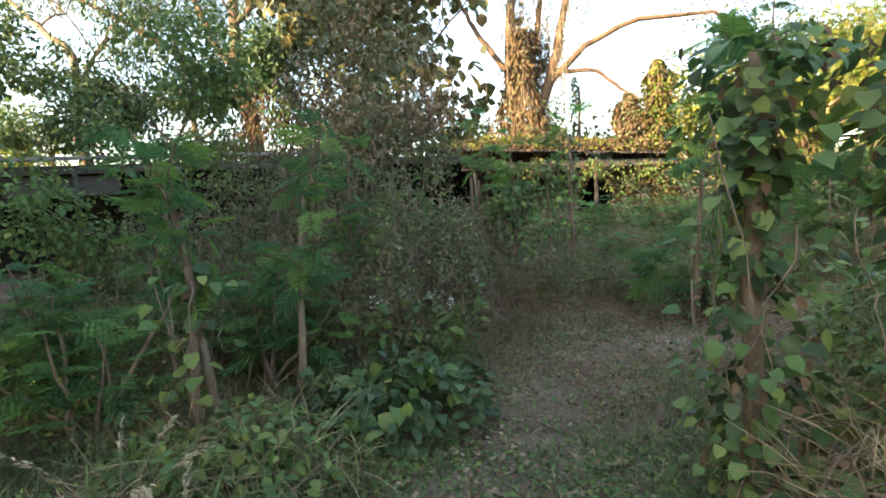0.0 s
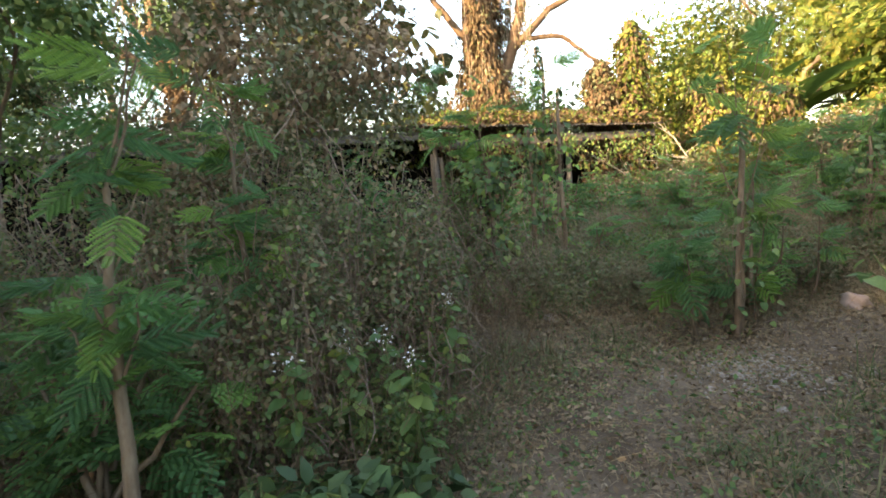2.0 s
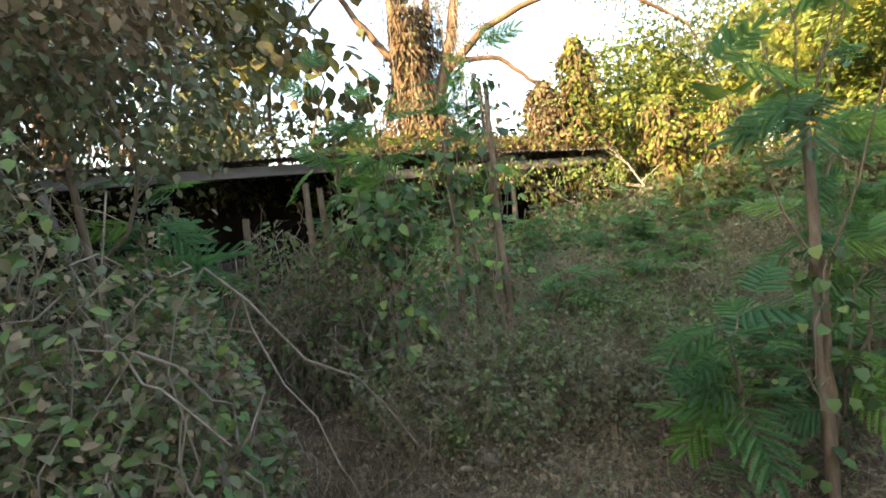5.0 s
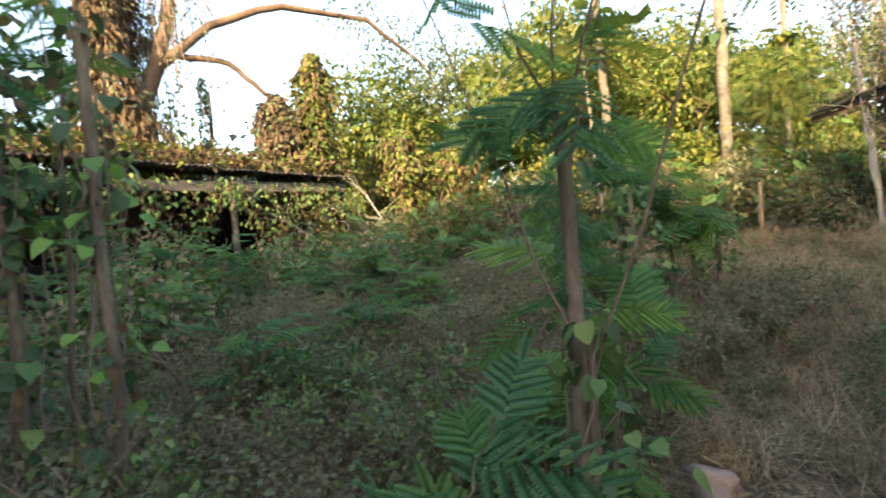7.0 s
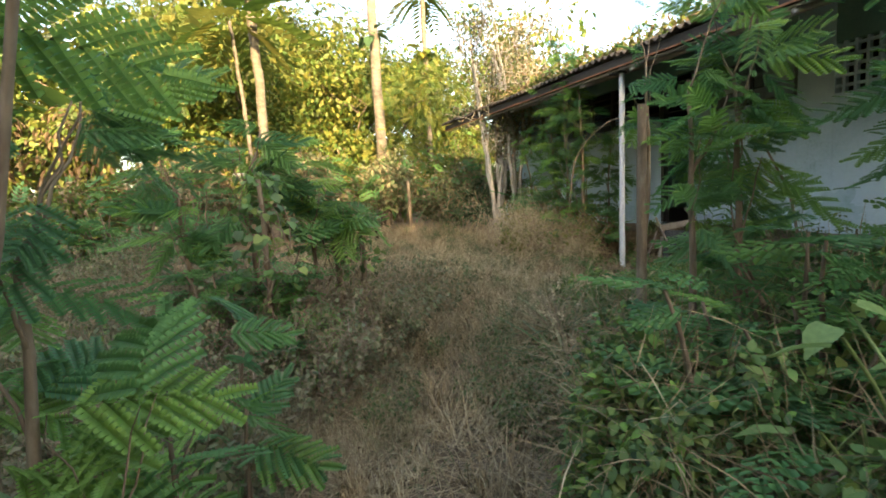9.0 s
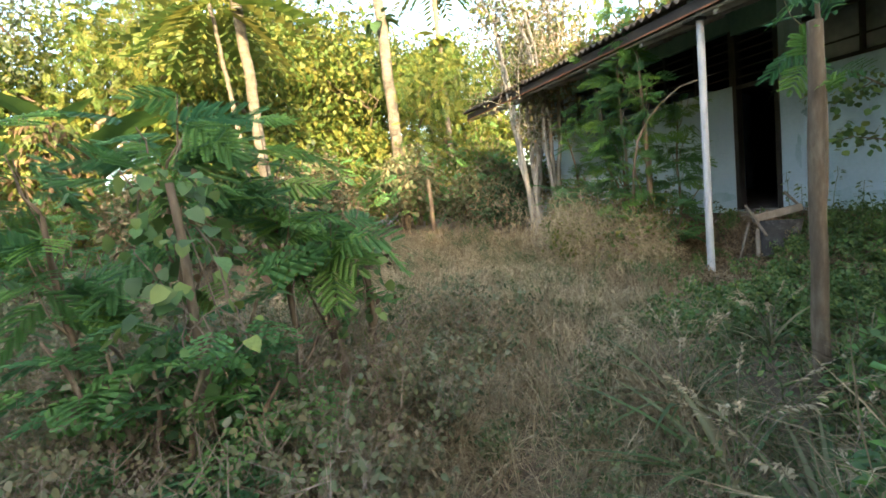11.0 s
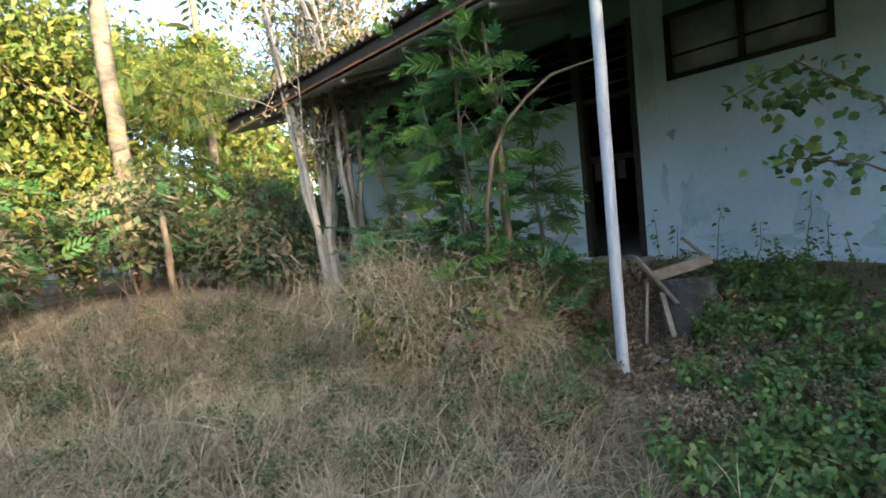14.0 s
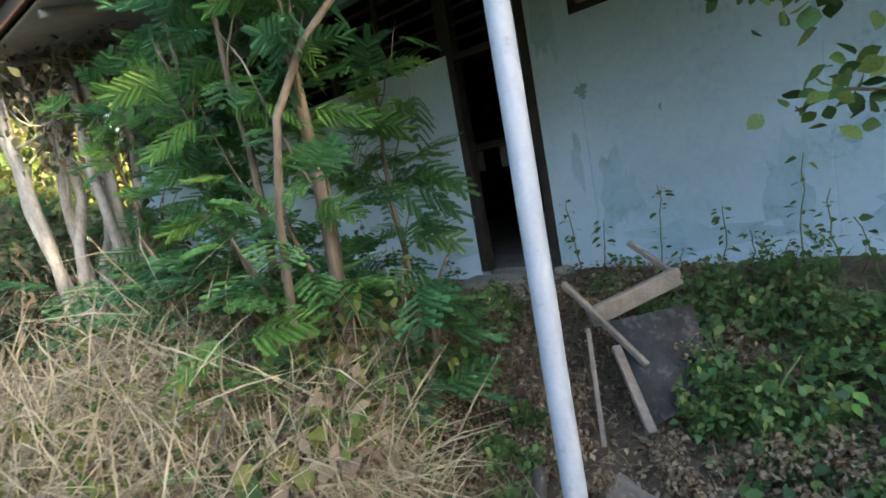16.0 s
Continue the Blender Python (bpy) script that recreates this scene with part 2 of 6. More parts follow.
def tube(P, R, k=6, cap=True):
    """A tapered tube along the points P, quads."""
    P, R = np.asarray(P, float), np.asarray(R, float)
    T = np.gradient(P, axis=0)
    T /= np.linalg.norm(T, axis=1, keepdims=True) + 1e-9
    ref = np.where(np.abs(T[:, 2:3]) > 0.9, [[1.0, 0, 0]], [[0, 0, 1.0]])
    A = np.cross(T, ref)
    A /= np.linalg.norm(A, axis=1, keepdims=True) + 1e-9
    B = np.cross(T, A)
    for i in range(1, len(P)):
        a = A[i - 1] - T[i] * (A[i - 1] @ T[i])
        A[i] = a / (np.linalg.norm(a) + 1e-9)
        B[i] = np.cross(T[i], A[i])
    an = np.linspace(0, 2 * np.pi, k, endpoint=False)
    V = P[:, None] + R[:, None, None] * (np.cos(an)[None, :, None] * A[:, None] + np.sin(an)[None, :, None] * B[:, None])
    F = [(i * k + j, i * k + (j + 1) % k, (i + 1) * k + (j + 1) % k, (i + 1) * k + j) for i in range(len(P) - 1) for j in range(k)]
    V = V.reshape(-1, 3)
    if cap:
        V = np.concatenate([V, P[-1:] + T[-1:] * R[-1] * 0.3])
        c, b0 = len(V) - 1, (len(P) - 1) * k
        F += [(b0 + j, b0 + (j + 1) % k, c, c) for j in range(k)]
        F = [f if f[2] != f[3] else (f[0], f[1], f[2], f[2]) for f in F]
    return V, np.array(F)


def tubes(name, lines, mat, parent, k=6, label=""):
    V, F = join([tube(P, R, k, False) for P, R in lines])
    return part(name, V, F, mat, parent, label, True)


def wander(r, a, b, n, wob):
    """A crooked line from a to b."""
    t = np.linspace(0, 1, n)[:, None]
    P = np.asarray(a) * (1 - t) + np.asarray(b) * t
    w = np.cumsum(r.normal(0, 1, (n, 3)), axis=0)
    w -= w[0] * (1 - t) + w[-1] * t
    return P + w * wob


def transforms(P, axis, up, size):
    """n placings: x along axis, z near up."""
    X = axis / (np.linalg.norm(axis, axis=1, keepdims=True) + 1e-9)
    Y = np.cross(up, X)
    Y /= np.linalg.norm(Y, axis=1, keepdims=True) + 1e-9
    Z = np.cross(X, Y)
    s = np.broadcast_to(np.asarray(size, float), (len(P),))[:, None]
    return np.stack([X * s, Y * s, Z * s], axis=2), np.asarray(P)


def strew(tv, tf, rot, P):
    V = np.einsum("nij,kj->nki", rot, tv) + P[:, None]
    F = tf[None] + (np.arange(len(P)) * len(tv))[:, None, None]
    return V.reshape(-1, 3), F.reshape(-1, tf.shape[1])


def leaf_shape(widths, fold=0.18, droop=0.15, notch=0.0):
    """A leaf 1 long along x, from half widths at even steps; triangles."""
    n = len(widths)
    xs = np.linspace(0, 1, n + 2)
    V, F = [(0, 0, 0)], []
    for x, w in zip(xs[1:-1], widths):
        z = -droop * x * x
        V += [(x - notch * (x < 0.34), -w, z + fold * w), (x, 0, z), (x - notch * (x < 0.34), w, z + fold * w)]
    V.append((1, 0, -droop))
    F += [(0, 1, 2), (0, 2, 3)]
    for i in range(n - 1):
        a, b = 1 + 3 * i, 4 + 3 * i
        F += [(a, b, b + 1), (a, b + 1, a + 1), (a + 1, b + 1, b + 2), (a + 1, b + 2, a + 2)]
    a, t = 1 + 3 * (n - 1), len(V) - 1
    F += [(a, t, a + 1), (a + 1, t, a + 2)]
    return np.array(V, float), np.array(F)


LEAF_SMALL = leaf_shape([0.28], 0.25, 0.2)
LEAF_OVAL = leaf_shape([0.3, 0.24], 0.2, 0.25)
LEAF_SLIM = leaf_shape([0.12], 0.3, 0.3)
LEAF_LONG = leaf_shape([0.13, 0.11], 0.3, 0.35)
LEAF_STRAW = leaf_shape([0.007], 0.1, 0.3)
LEAF_HEART = leaf_shape([0.40, 0.43, 0.27], 0.2, 0.25, 0.2)
LEAF_ROUND = leaf_shape([0.34, 0.44, 0.3], 0.12, 0.12)


def feather(pairs, leaflets, curl=0.35, seed=0):
    """A twice-feathered leaf 1 long along x, in one piece; triangles."""
    r = np.random.default_rng(seed)
    V, F = [], []

    def put(*pts):
        V.extend(np.asarray(p, float) for p in pts)
        return range(len(V) - len(pts), len(V))

    bend = lambda x: -curl * x * x
    xs = [0.0] + [0.24 + 0.74 * i / pairs for i in range(pairs + 1)]
    spine = [put((x, 0, bend(x)))[0] for x in xs]
    for a, c, xa in zip(spine[:-1], spine[1:], xs):
        (s,) = put((xa, 0.012, bend(xa)))
        F.append((a, c, s))
    for i in range(pairs + 1):
        x = xs[i + 1]
        ln = 0.42 * (1 - 0.5 * abs(x - 0.5)) * r.uniform(0.85, 1.1)
        for side in ((-1, 1) if i < pairs else (0,)):
            ang = side * radians(58 - 22 * (i / pairs)) * r.uniform(0.9, 1.1)
            d = np.array([math.cos(ang), math.sin(ang), -0.22 * abs(side) - 0.1 * r.random()])
            q = np.array([-math.sin(ang), math.cos(ang), 0])
            o = V[spine[i + 1]]
            if leaflets == 0:
                k = put(o + d * ln * 0.45 - q * 0.065, o + d * ln, o + d * ln * 0.45 + q * 0.065)
                F += [(spine[i + 1], k[0], k[1]), (spine[i + 1], k[1], k[2])]
                continue
            lw, last = ln / leaflets, spine[i + 1]
            for j in range(leaflets):
                (nxt,) = put(o + d * (lw * (j + 1)) + np.array([0, 0, -0.12 * ((j + 1) / leaflets) ** 2 * ln]))
                w = (0.08 if leaflets < 8 else 0.062) * (1 - 0.55 * abs(j / leaflets - 0.4))
                for s in (-1, 1):
                    e = q * s * w + d * lw * 0.3 + np.array([0, 0, 0.012])
                    k = put(V[last] + e, V[last] + e + d * lw * 0.62)
                    F += [(last, k[0], k[1]), (last, k[1], nxt)]
                last = nxt
    return np.array(V), np.array(F)


FEATHER_FINE = [mesh("frond", *feather(6, 10, 0.3 + 0.2 * i, i), M_FEATHER) for i in range(3)]
FEATHER_FRESH = [mesh("frond", *feather(6, 10, 0.35, 9), M_FRESH)]
FEATHER_LOW = feather(5, 0, 0.35, 3)
FEATHER_MID = feather(5, 3, 0.35, 4)


# ---- the walked line ----
WALKED = np.array([(0, -1.5), (0.05, 0.5), (0.15, 2), (0.43, 3.35), (0.9, 4.2), (1.39, 4.95), (1.7, 5.4), (2.4, 5.45), (2.7, 5.33), (2.9, 5.7), (4.95, 6.41), (6.7, 6.85), (8.4, 6.85), (9.8, 6.3), (11.4, 5.2), (13.2, 4.6)])


def off_path(X, Y):
    best = np.full(np.shape(X), 99.0)
    for (ax, ay), (bx, by) in zip(WALKED[:-1], WALKED[1:]):
        dx, dy = bx - ax, by - ay
        t = np.clip(((X - ax) * dx + (Y - ay) * dy) / (dx * dx + dy * dy), 0, 1)
        best = np.minimum(best, np.hypot(X - ax - t * dx, Y - ay - t * dy))
    return best


# ---- ground ----
ANG = radians(39)
UX, UY = math.cos(ANG), math.sin(ANG)


def ease(t):
    t = np.clip(t, 0, 1)
    return t * t * (3 - 2 * t)


def height(x, y):
    x, y = np.asarray(x, float), np.asarray(y, float)
    s, w = x * UX + y * UY, -x * UY + y * UX
    h = 0.36 * ease((x - 4) / 6.5) + 0.5 * ease((-3.1 - w) / 2.3) * ease((s - 7) / 3) * ease((x - 5) / 4)
    h = h + 0.45 * ease((s - 13.5) / 5) * ease((w + 4.5) / 2) * ease((9 - w) / 6)
    h = h + 0.16 * np.exp(-((x - 9.3) ** 2 / 4 + (y - 8.6) ** 2 / 2.5))
    h = h + 0.03 * np.sin(1.7 * x + 0.6) * np.sin(1.3 * y) + 0.02 * np.sin(3.1 * x + 2.3 * y)
    return h


def ground_z(x, y):
    return float(height(x, y))


axis_x = np.concatenate([-np.geomspace(600, 16, 14), np.arange(-15, 30, 0.3), np.geomspace(30.5, 700, 14)])
axis_y = np.concatenate([-np.geomspace(600, 13, 14), np.arange(-12, 32, 0.3), np.geomspace(32.5, 700, 14)])
GX, GY = np.meshgrid(axis_x, axis_y, indexing="ij")
GV = np.stack([GX, GY, height(GX, GY)], -1).reshape(-1, 3)
ny = len(axis_y)
I, J = np.meshgrid(np.arange(len(axis_x) - 1), np.arange(ny - 1), indexing="ij")
q = (I * ny + J).ravel()
tagged(part("ground", GV, np.stack([q, q + ny, q + ny + 1, q + 1], 1), M_SOIL, smooth=True), "brown dry soil of an overgrown yard", "ground", kind="structure")


# ---- the pale blue building ----
WALL, EAVE = -5.6, -2.7
house = thing("abandoned_building", 0, 0, 0, "abandoned single-storey pale blue building with a dark corrugated roof", "building", rz=39)


def slab(name, s0, s1, w0, w1, z0, z1, mat, label="", parent=None, bev=0.006):
    return bevbox(name, s0, s1, w0, w1, z0, z1, mat, parent or house, bev, label)


TH = 0.16
slab("wall", 13.09, 13.48, WALL - TH, WALL, 0.3, 4.45, M_BLUEWALL, "pale blue plastered wall")
slab("wall", 11.5, 13.09, WALL - TH, WALL, 0.3, 2.98, M_BLUEWALL)
slab("wall", 11.5, 13.09, WALL - TH, WALL, 3.72, 4.45, M_GREENWALL, "green painted wall band")
slab("wall", 10.95, 11.5, WALL - TH, WALL, 0.3, 4.45, M_BLUEWALL)
slab("wall", 9.6, 10.95, WALL - TH, WALL, 0.3, 2.9, M_BLUEWALL)
slab("wall", 9.6, 10.95, WALL - TH, WALL, 3.62, 4.45, M_GREENWALL)
slab("wall", 2.0, 9.6, WALL - TH, WALL, 0.0, 4.45, M_BLUEWALL)
slab("wall", 14.32, 21.2, WALL - TH, WALL, 0.3, 3.03, M_BLUEWALL, "half-height pale blue wall")
slab("wall", 14.34, 21.2, WALL - TH + 0.01, WALL - 0.02, 3.95, 4.45, M_GREENWALL)
slab("lintel", 13.48, 14.34, WALL - TH + 0.01, WALL - 0.02, 3.85, 4.45, M_GREENWALL)
slab("end_wall", 21.04, 21.2, -14.0, WALL - TH, 0.3, 4.4, M_BLUEWALL)
slab("end_wall", 2.0, 2.16, -14.0, WALL - TH, 0.0, 4.4, M_BLUEWALL)
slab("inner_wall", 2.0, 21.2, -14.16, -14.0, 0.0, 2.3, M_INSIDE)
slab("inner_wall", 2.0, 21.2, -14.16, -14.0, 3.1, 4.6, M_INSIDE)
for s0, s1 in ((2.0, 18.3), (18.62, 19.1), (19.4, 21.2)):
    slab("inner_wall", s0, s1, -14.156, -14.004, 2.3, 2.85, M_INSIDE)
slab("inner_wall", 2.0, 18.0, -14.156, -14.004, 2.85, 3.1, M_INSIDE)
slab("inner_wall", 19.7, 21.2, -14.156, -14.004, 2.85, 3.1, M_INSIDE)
M_FROST = foliage("dusty_far_pane", [(0.16, 0.17, 0.17), (0.22, 0.23, 0.23)], 0.6, 0.4, 0.3)
for s0, s1 in ((18.3, 18.62), (19.1, 19.4)):
    slab("far_pane", s0, s1, -14.1, -14.09, 2.3, 2.85, M_FROST, bev=0.001)
slab("far_pane", 18.0, 19.7, -14.145, -14.14, 2.85, 3.1, M_FROST, bev=0.001)
for i in range(3):
    slab("far_louvre", 18.0, 19.7, -14.12, -14.06, 2.86 + 0.09 * i, 2.905 + 0.09 * i, M_GREYWOOD, bev=0.003)
slab("floor_slab", 2.1, 21.1, -14.0, WALL - TH, 0.5, 0.93, M_CONCRETE)
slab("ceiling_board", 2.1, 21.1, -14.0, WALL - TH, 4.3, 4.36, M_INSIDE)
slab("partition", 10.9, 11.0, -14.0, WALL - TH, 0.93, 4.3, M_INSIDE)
slab("doorstep", 13.4, 14.4, WALL, WALL + 0.35, 0.55, 0.9, M_CONCRETE, "crumbling concrete doorstep")
# door surround and louvred transom
for s in (13.48, 14.24):
    slab("door_jamb", s, s + 0.08, WALL - 0.13, WALL + 0.012, 0.93, 3.85, M_DARKWOOD)
slab("door_head", 13.56, 14.24, WALL - 0.12, WALL + 0.005, 2.95, 3.02, M_DARKWOOD)
for i in range(5):
    slab("transom_bar", 13.56, 14.24, WALL - 0.1, WALL - 0.04, 3.14 + 0.14 * i, 3.17 + 0.14 * i, M_DARKWOOD)
leaf_door = thing("door_leaf", 0, 0, 0, "dark wooden door standing open inside the doorway", "door", rz=39)
bevbox("door_panel", 13.58, 13.62, WALL - 0.95, WALL - 0.14, 0.95, 2.93, M_DARKWOOD, leaf_door)
for z in (1.2, 2.0, 2.8):
    bevbox("door_rail", 13.62, 13.635, WALL - 0.9, WALL - 0.2, z - 0.05, z + 0.05, M_DARKWOOD, leaf_door, 0.003)
# long opening over the half wall: dark posts and bars
for i in range(10):
    s = 14.34 + i * 0.76
    slab("window_post", s, s + 0.07, WALL - 0.12, WALL - 0.03, 3.034, 3.946, M_DARKWOOD)
for i in range(5):
    slab("louvre_bar", 14.41, 21.1, WALL - 0.1, WALL - 0.06, 3.18 + 0.15 * i, 3.21 + 0.15 * i, M_DARKWOOD, bev=0.003)


def window(s0, s1, z0, z1, cells):
    win = new("window")
    win.parent = house
    bar = 0.055
    for za in (z0, z1 - bar):
        part("window_rail", *box(s0, s1, WALL - 0.1, WALL + 0.012, za, za + bar), M_DARKWOOD, win, "dark wooden window rail")
    for s in np.linspace(s0, s1 - bar, cells + 1):
        part("window_stile", *box(s, s + bar, WALL - 0.098, WALL + 0.01, z0 + bar, z1 - bar), M_DARKWOOD, win)
    w = (s1 - s0 - bar) / cells
    for i in range(cells):
        a = s0 + bar + i * w
        V, F = box(a, a + w - bar, WALL - 0.05, WALL - 0.044, z0 + bar, z1 - bar)
        part("pane", V, F, M_GLASS, win, "dusty pane with pale reflections put into its colour")
        V, F = box(a, a + w - bar, WALL - 0.042, WALL - 0.02, z0 + bar + 0.2, z0 + bar + 0.225)
        part("glazing_bar", V, F, M_DARKWOOD, win)


window(11.5, 13.09, 2.98, 3.72, 2)


M_STAIN = surface("teal_stain", [(0.3, (0.30, 0.48, 0.52)), (0.5, (0.46, 0.62, 0.69)), (0.7, (0.56, 0.69, 0.78))], 6, 30, 0.85, dist=0.004, bumps=0.3)
M_GRIME = surface("grey_grime", [(0.3, (0.22, 0.33, 0.36)), (0.7, (0.38, 0.50, 0.55))], 8, 40, 0.9, dist=0.004, bumps=0.3)


def stain(s, z, rs, rz_, mat, seed, lift=0.0025):
    """A blotch of damp on the plaster, ragged at its edge."""
    r = np.random.default_rng(seed)
    k = 40
    a = np.linspace(0, 2 * np.pi, k, endpoint=False)
    rad = 1 + 0.25 * np.sin(a * 3 + seed) + 0.15 * np.sin(a * 7 + 2 * seed) + r.normal(0, 0.09, k)
    V = [(s, WALL + lift, z)] + [(s + rs * q * math.cos(t), WALL + lift, z + rz_ * q * math.sin(t)) for t, q in zip(a, rad)]
    part("stain", V, [(0, 1 + (i + 1) % k, 1 + i) for i in range(k)], mat, house, "damp teal stain on the plaster")


stain(13.08, 2.37, 0.05, 0.055, M_GRIME, 1)
stain(11.75, 1.35, 0.14, 0.34, M_STAIN, 2)
stain(13.33, 3.25, 0.1, 0.6, M_STAIN, 3)
stain(12.9, 1.5, 0.16, 0.3, M_STAIN, 4)
stain(12.35, 1.08, 0.5, 0.12, M_STAIN, 5)
stain(14.95, 1.1, 0.5, 0.16, M_STAIN, 6)
stain(12.5, 2.1, 0.012, 0.03, M_GRIME, 7)
stain(13.2, 1.8, 0.05, 0.22, M_STAIN, 8, 0.0035)
stain(10.9, 1.2, 0.4, 0.25, M_STAIN, 9)
# pierced block panel
for i in range(9):
    slab("lattice_bar", 9.62 + i * 0.15, 9.66 + i * 0.15, WALL - 0.1, WALL - 0.02, 2.9, 3.62, M_BLUEWALL, bev=0.003)
for i in range(5):
    slab("lattice_bar", 9.6, 10.95, WALL - 0.09, WALL - 0.03, 2.98 + i * 0.14, 3.02 + i * 0.14, M_BLUEWALL, bev=0.003)


def corrugated(name, a, b, c, d, pitch, amp, mat, parent, thick=0.012, label=""):
    """A wavy sheet on the corners a, b (eave) and d, c (ridge)."""
    a, b, c, d = (np.array(p, float) for p in (a, b, c, d))
    n = int(np.linalg.norm(b - a) / pitch * 6)
    t = np.linspace(0, 1, n)[:, None]
    up = np.array([0, 0, 1.0])
    wave = (amp * np.sin(np.linspace(0, n / 6 * 2 * np.pi, n)))[:, None] * up
    rows = []
    for f in np.linspace(0, 1, 7):
        rows.append((a + (b - a) * t) * (1 - f) + (d + (c - d) * t) * f + wave)
    top = np.concatenate(rows)
    V = np.concatenate([top, top - up * thick])
    F, N = [], len(top)
    for r in range(6):
        for i in range(n - 1):
            p = r * n + i
            F += [(p, p + 1, p + n + 1, p + n), (N + p, N + p + n, N + p + n + 1, N + p + 1)]
    F += [(i, N + i, N + i + 1, i + 1) for i in range(n - 1)]
    return part(name, V, F, mat, parent, label, True)


roof_edges = np.linspace(3.0, 19.4, 17)
for i, (s0, s1) in enumerate(zip(roof_edges[:-1], roof_edges[1:])):
    hip = max(0.0, (s1 - 17.4) / 2) * 2.2
    hip0 = max(0.0, (s0 - 17.4) / 2) * 2.2
    dz = 0.015 * (i % 2) + 0.012 * math.sin(i * 2.1)
    corrugated("roof_sheet", (s0 - 0.04, EAVE, 3.62 + dz), (s1 + 0.04, EAVE, 3.62 + dz), (s1 + 0.04 + hip, -9.7, 5.45 + dz), (s0 - 0.04 + hip0, -9.7, 5.45 + dz), 0.15, 0.028, M_ROOF, house)
corrugated("back_roof", (21.6, -14.5, 4.0), (2.9, -14.5, 4.0), (2.9, -9.7, 5.4), (21.6, -9.7, 5.4), 0.3, 0.03, M_ROOF, house)
slab("fascia", 3.0, 19.3, EAVE - 0.1, EAVE - 0.07, 3.45, 3.58, M_DARKWOOD)
slab("gutter_edge", 3.0, 19.3, EAVE - 0.068, EAVE - 0.05, 3.435, 3.46, M_RUST, "rusty metal strip along the eave", bev=0.003)
part("soffit", [(3.0, EAVE - 0.1, 3.40), (19.2, EAVE - 0.1, 3.40), (21.0, WALL, 4.28), (3.0, WALL, 4.28), (3.0, EAVE - 0.1, 3.43), (19.2, EAVE - 0.1, 3.43), (21.0, WALL, 4.31), (3.0, WALL, 4.31)],
     [(0, 1, 2, 3), (4, 7, 6, 5), (0, 4, 5, 1), (2, 6, 7, 3), (1, 5, 6, 2), (0, 3, 7, 4)], M_SOFFIT, house, "stained grey soffit boards")
for s in np.arange(3.6, 19, 1.2):
    part("rafter", [(s, EAVE - 0.12, 3.34), (s + 0.06, EAVE - 0.12, 3.34), (s + 0.06, WALL, 4.2), (s, WALL, 4.2), (s, EAVE - 0.12, 3.396), (s + 0.06, EAVE - 0.12, 3.396), (s + 0.06, WALL, 4.276), (s, WALL, 4.276)],
         [(0, 3, 2, 1), (4, 5, 6, 7), (0, 1, 5, 4), (1, 2, 6, 5), (2, 3, 7, 6), (3, 0, 4, 7)], M_SOFFIT, house)

# the white eave post
px, py = 11.44, 5.50
post = thing("eave_post", px, py, ground_z(px, py) - 0.1, "white painted pipe post standing in dry grass under the eave", "post")
ph = 3.66 - ground_z(px, py) + 0.1
part("pole", *tube(wander(np.random.default_rng(2), (0, 0, 0), (0, 0, ph), 14, 0.002), np.full(14, 0.043), 14), M_PIPE, post, smooth=True)
tee = tube([(-0.07, -0.05, ph - 0.0), (-0.03, -0.02, ph), (0.05, 0.035, ph + 0.0), (0.1, 0.075, ph)], [0.062, 0.05, 0.05, 0.062], 14)
part("pipe_tee", *tee, M_PIPE, post, "grey pipe elbow", True)
part("pipe_collar", *tube([(0, 0, ph - 0.16), (0, 0, ph - 0.04)], [0.055, 0.055], 14), M_PIPE, post, smooth=True)
slab("post_bracket", 12.3, 12.5, -2.98, EAVE - 0.1, 3.38, 3.42, M_DARKWOOD)

# ---- the old shed ----
SA = math.atan2(2.6, 12.2)
shed = thing("cattle_shed", -4.2, 15.1, 0, "long low open shed with a rusty grey corrugated roof", "shed", rz=math.degrees(SA))
edges = np.linspace(-12, 12.6, 22)
for i, (s0, s1) in enumerate(zip(edges[:-1], edges[1:])):
    zf = 3.12 - 0.035 * max(0, s0 - 4)
    corrugated("roof_sheet", (s0 - 0.04, -0.35, zf + 0.01 * (i % 3)), (s1 + 0.04, -0.35, zf + 0.01 * (i % 3)), (s1 + 0.04, 6.2, zf + 0.75), (s0 - 0.04, 6.2, zf + 0.75), 0.12, 0.02, M_SHEDROOF, shed)
bevbox("front_beam", -12, 5, -0.12, 0.0, 2.78, 3.0, M_GREYWOOD, shed, 0.01, "weathered grey timber beam")
bevbox("front_beam", 5, 12.5, -0.12, 0.0, 2.5, 2.72, M_GREYWOOD, shed, 0.01)
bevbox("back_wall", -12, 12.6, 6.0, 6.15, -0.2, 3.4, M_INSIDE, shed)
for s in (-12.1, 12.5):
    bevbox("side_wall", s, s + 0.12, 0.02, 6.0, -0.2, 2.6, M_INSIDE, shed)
bevbox("inner_wall", -12, 12.5, 2.6, 2.7, -0.2, 1.2, M_INSIDE, shed, label="low wall inside with the shed's darkness put in its colour")
bevbox("hanging_board", -7.4, -4.6, 0.1, 0.14, 2.2, 2.72, M_GREYWOOD, shed, 0.01)
for s, tilt in ((-5.6, 0.0), (0.1, 0.5), (5.5, 0.1), (9.5, 0.0)):
    part("support_post", *tube([(s - tilt, -0.06, 2.8), (s - tilt / 2, -0.06, 1.4), (s, -0.06, -0.3)], [0.07, 0.075, 0.085], 8), M_GREYWOOD, shed, smooth=True)
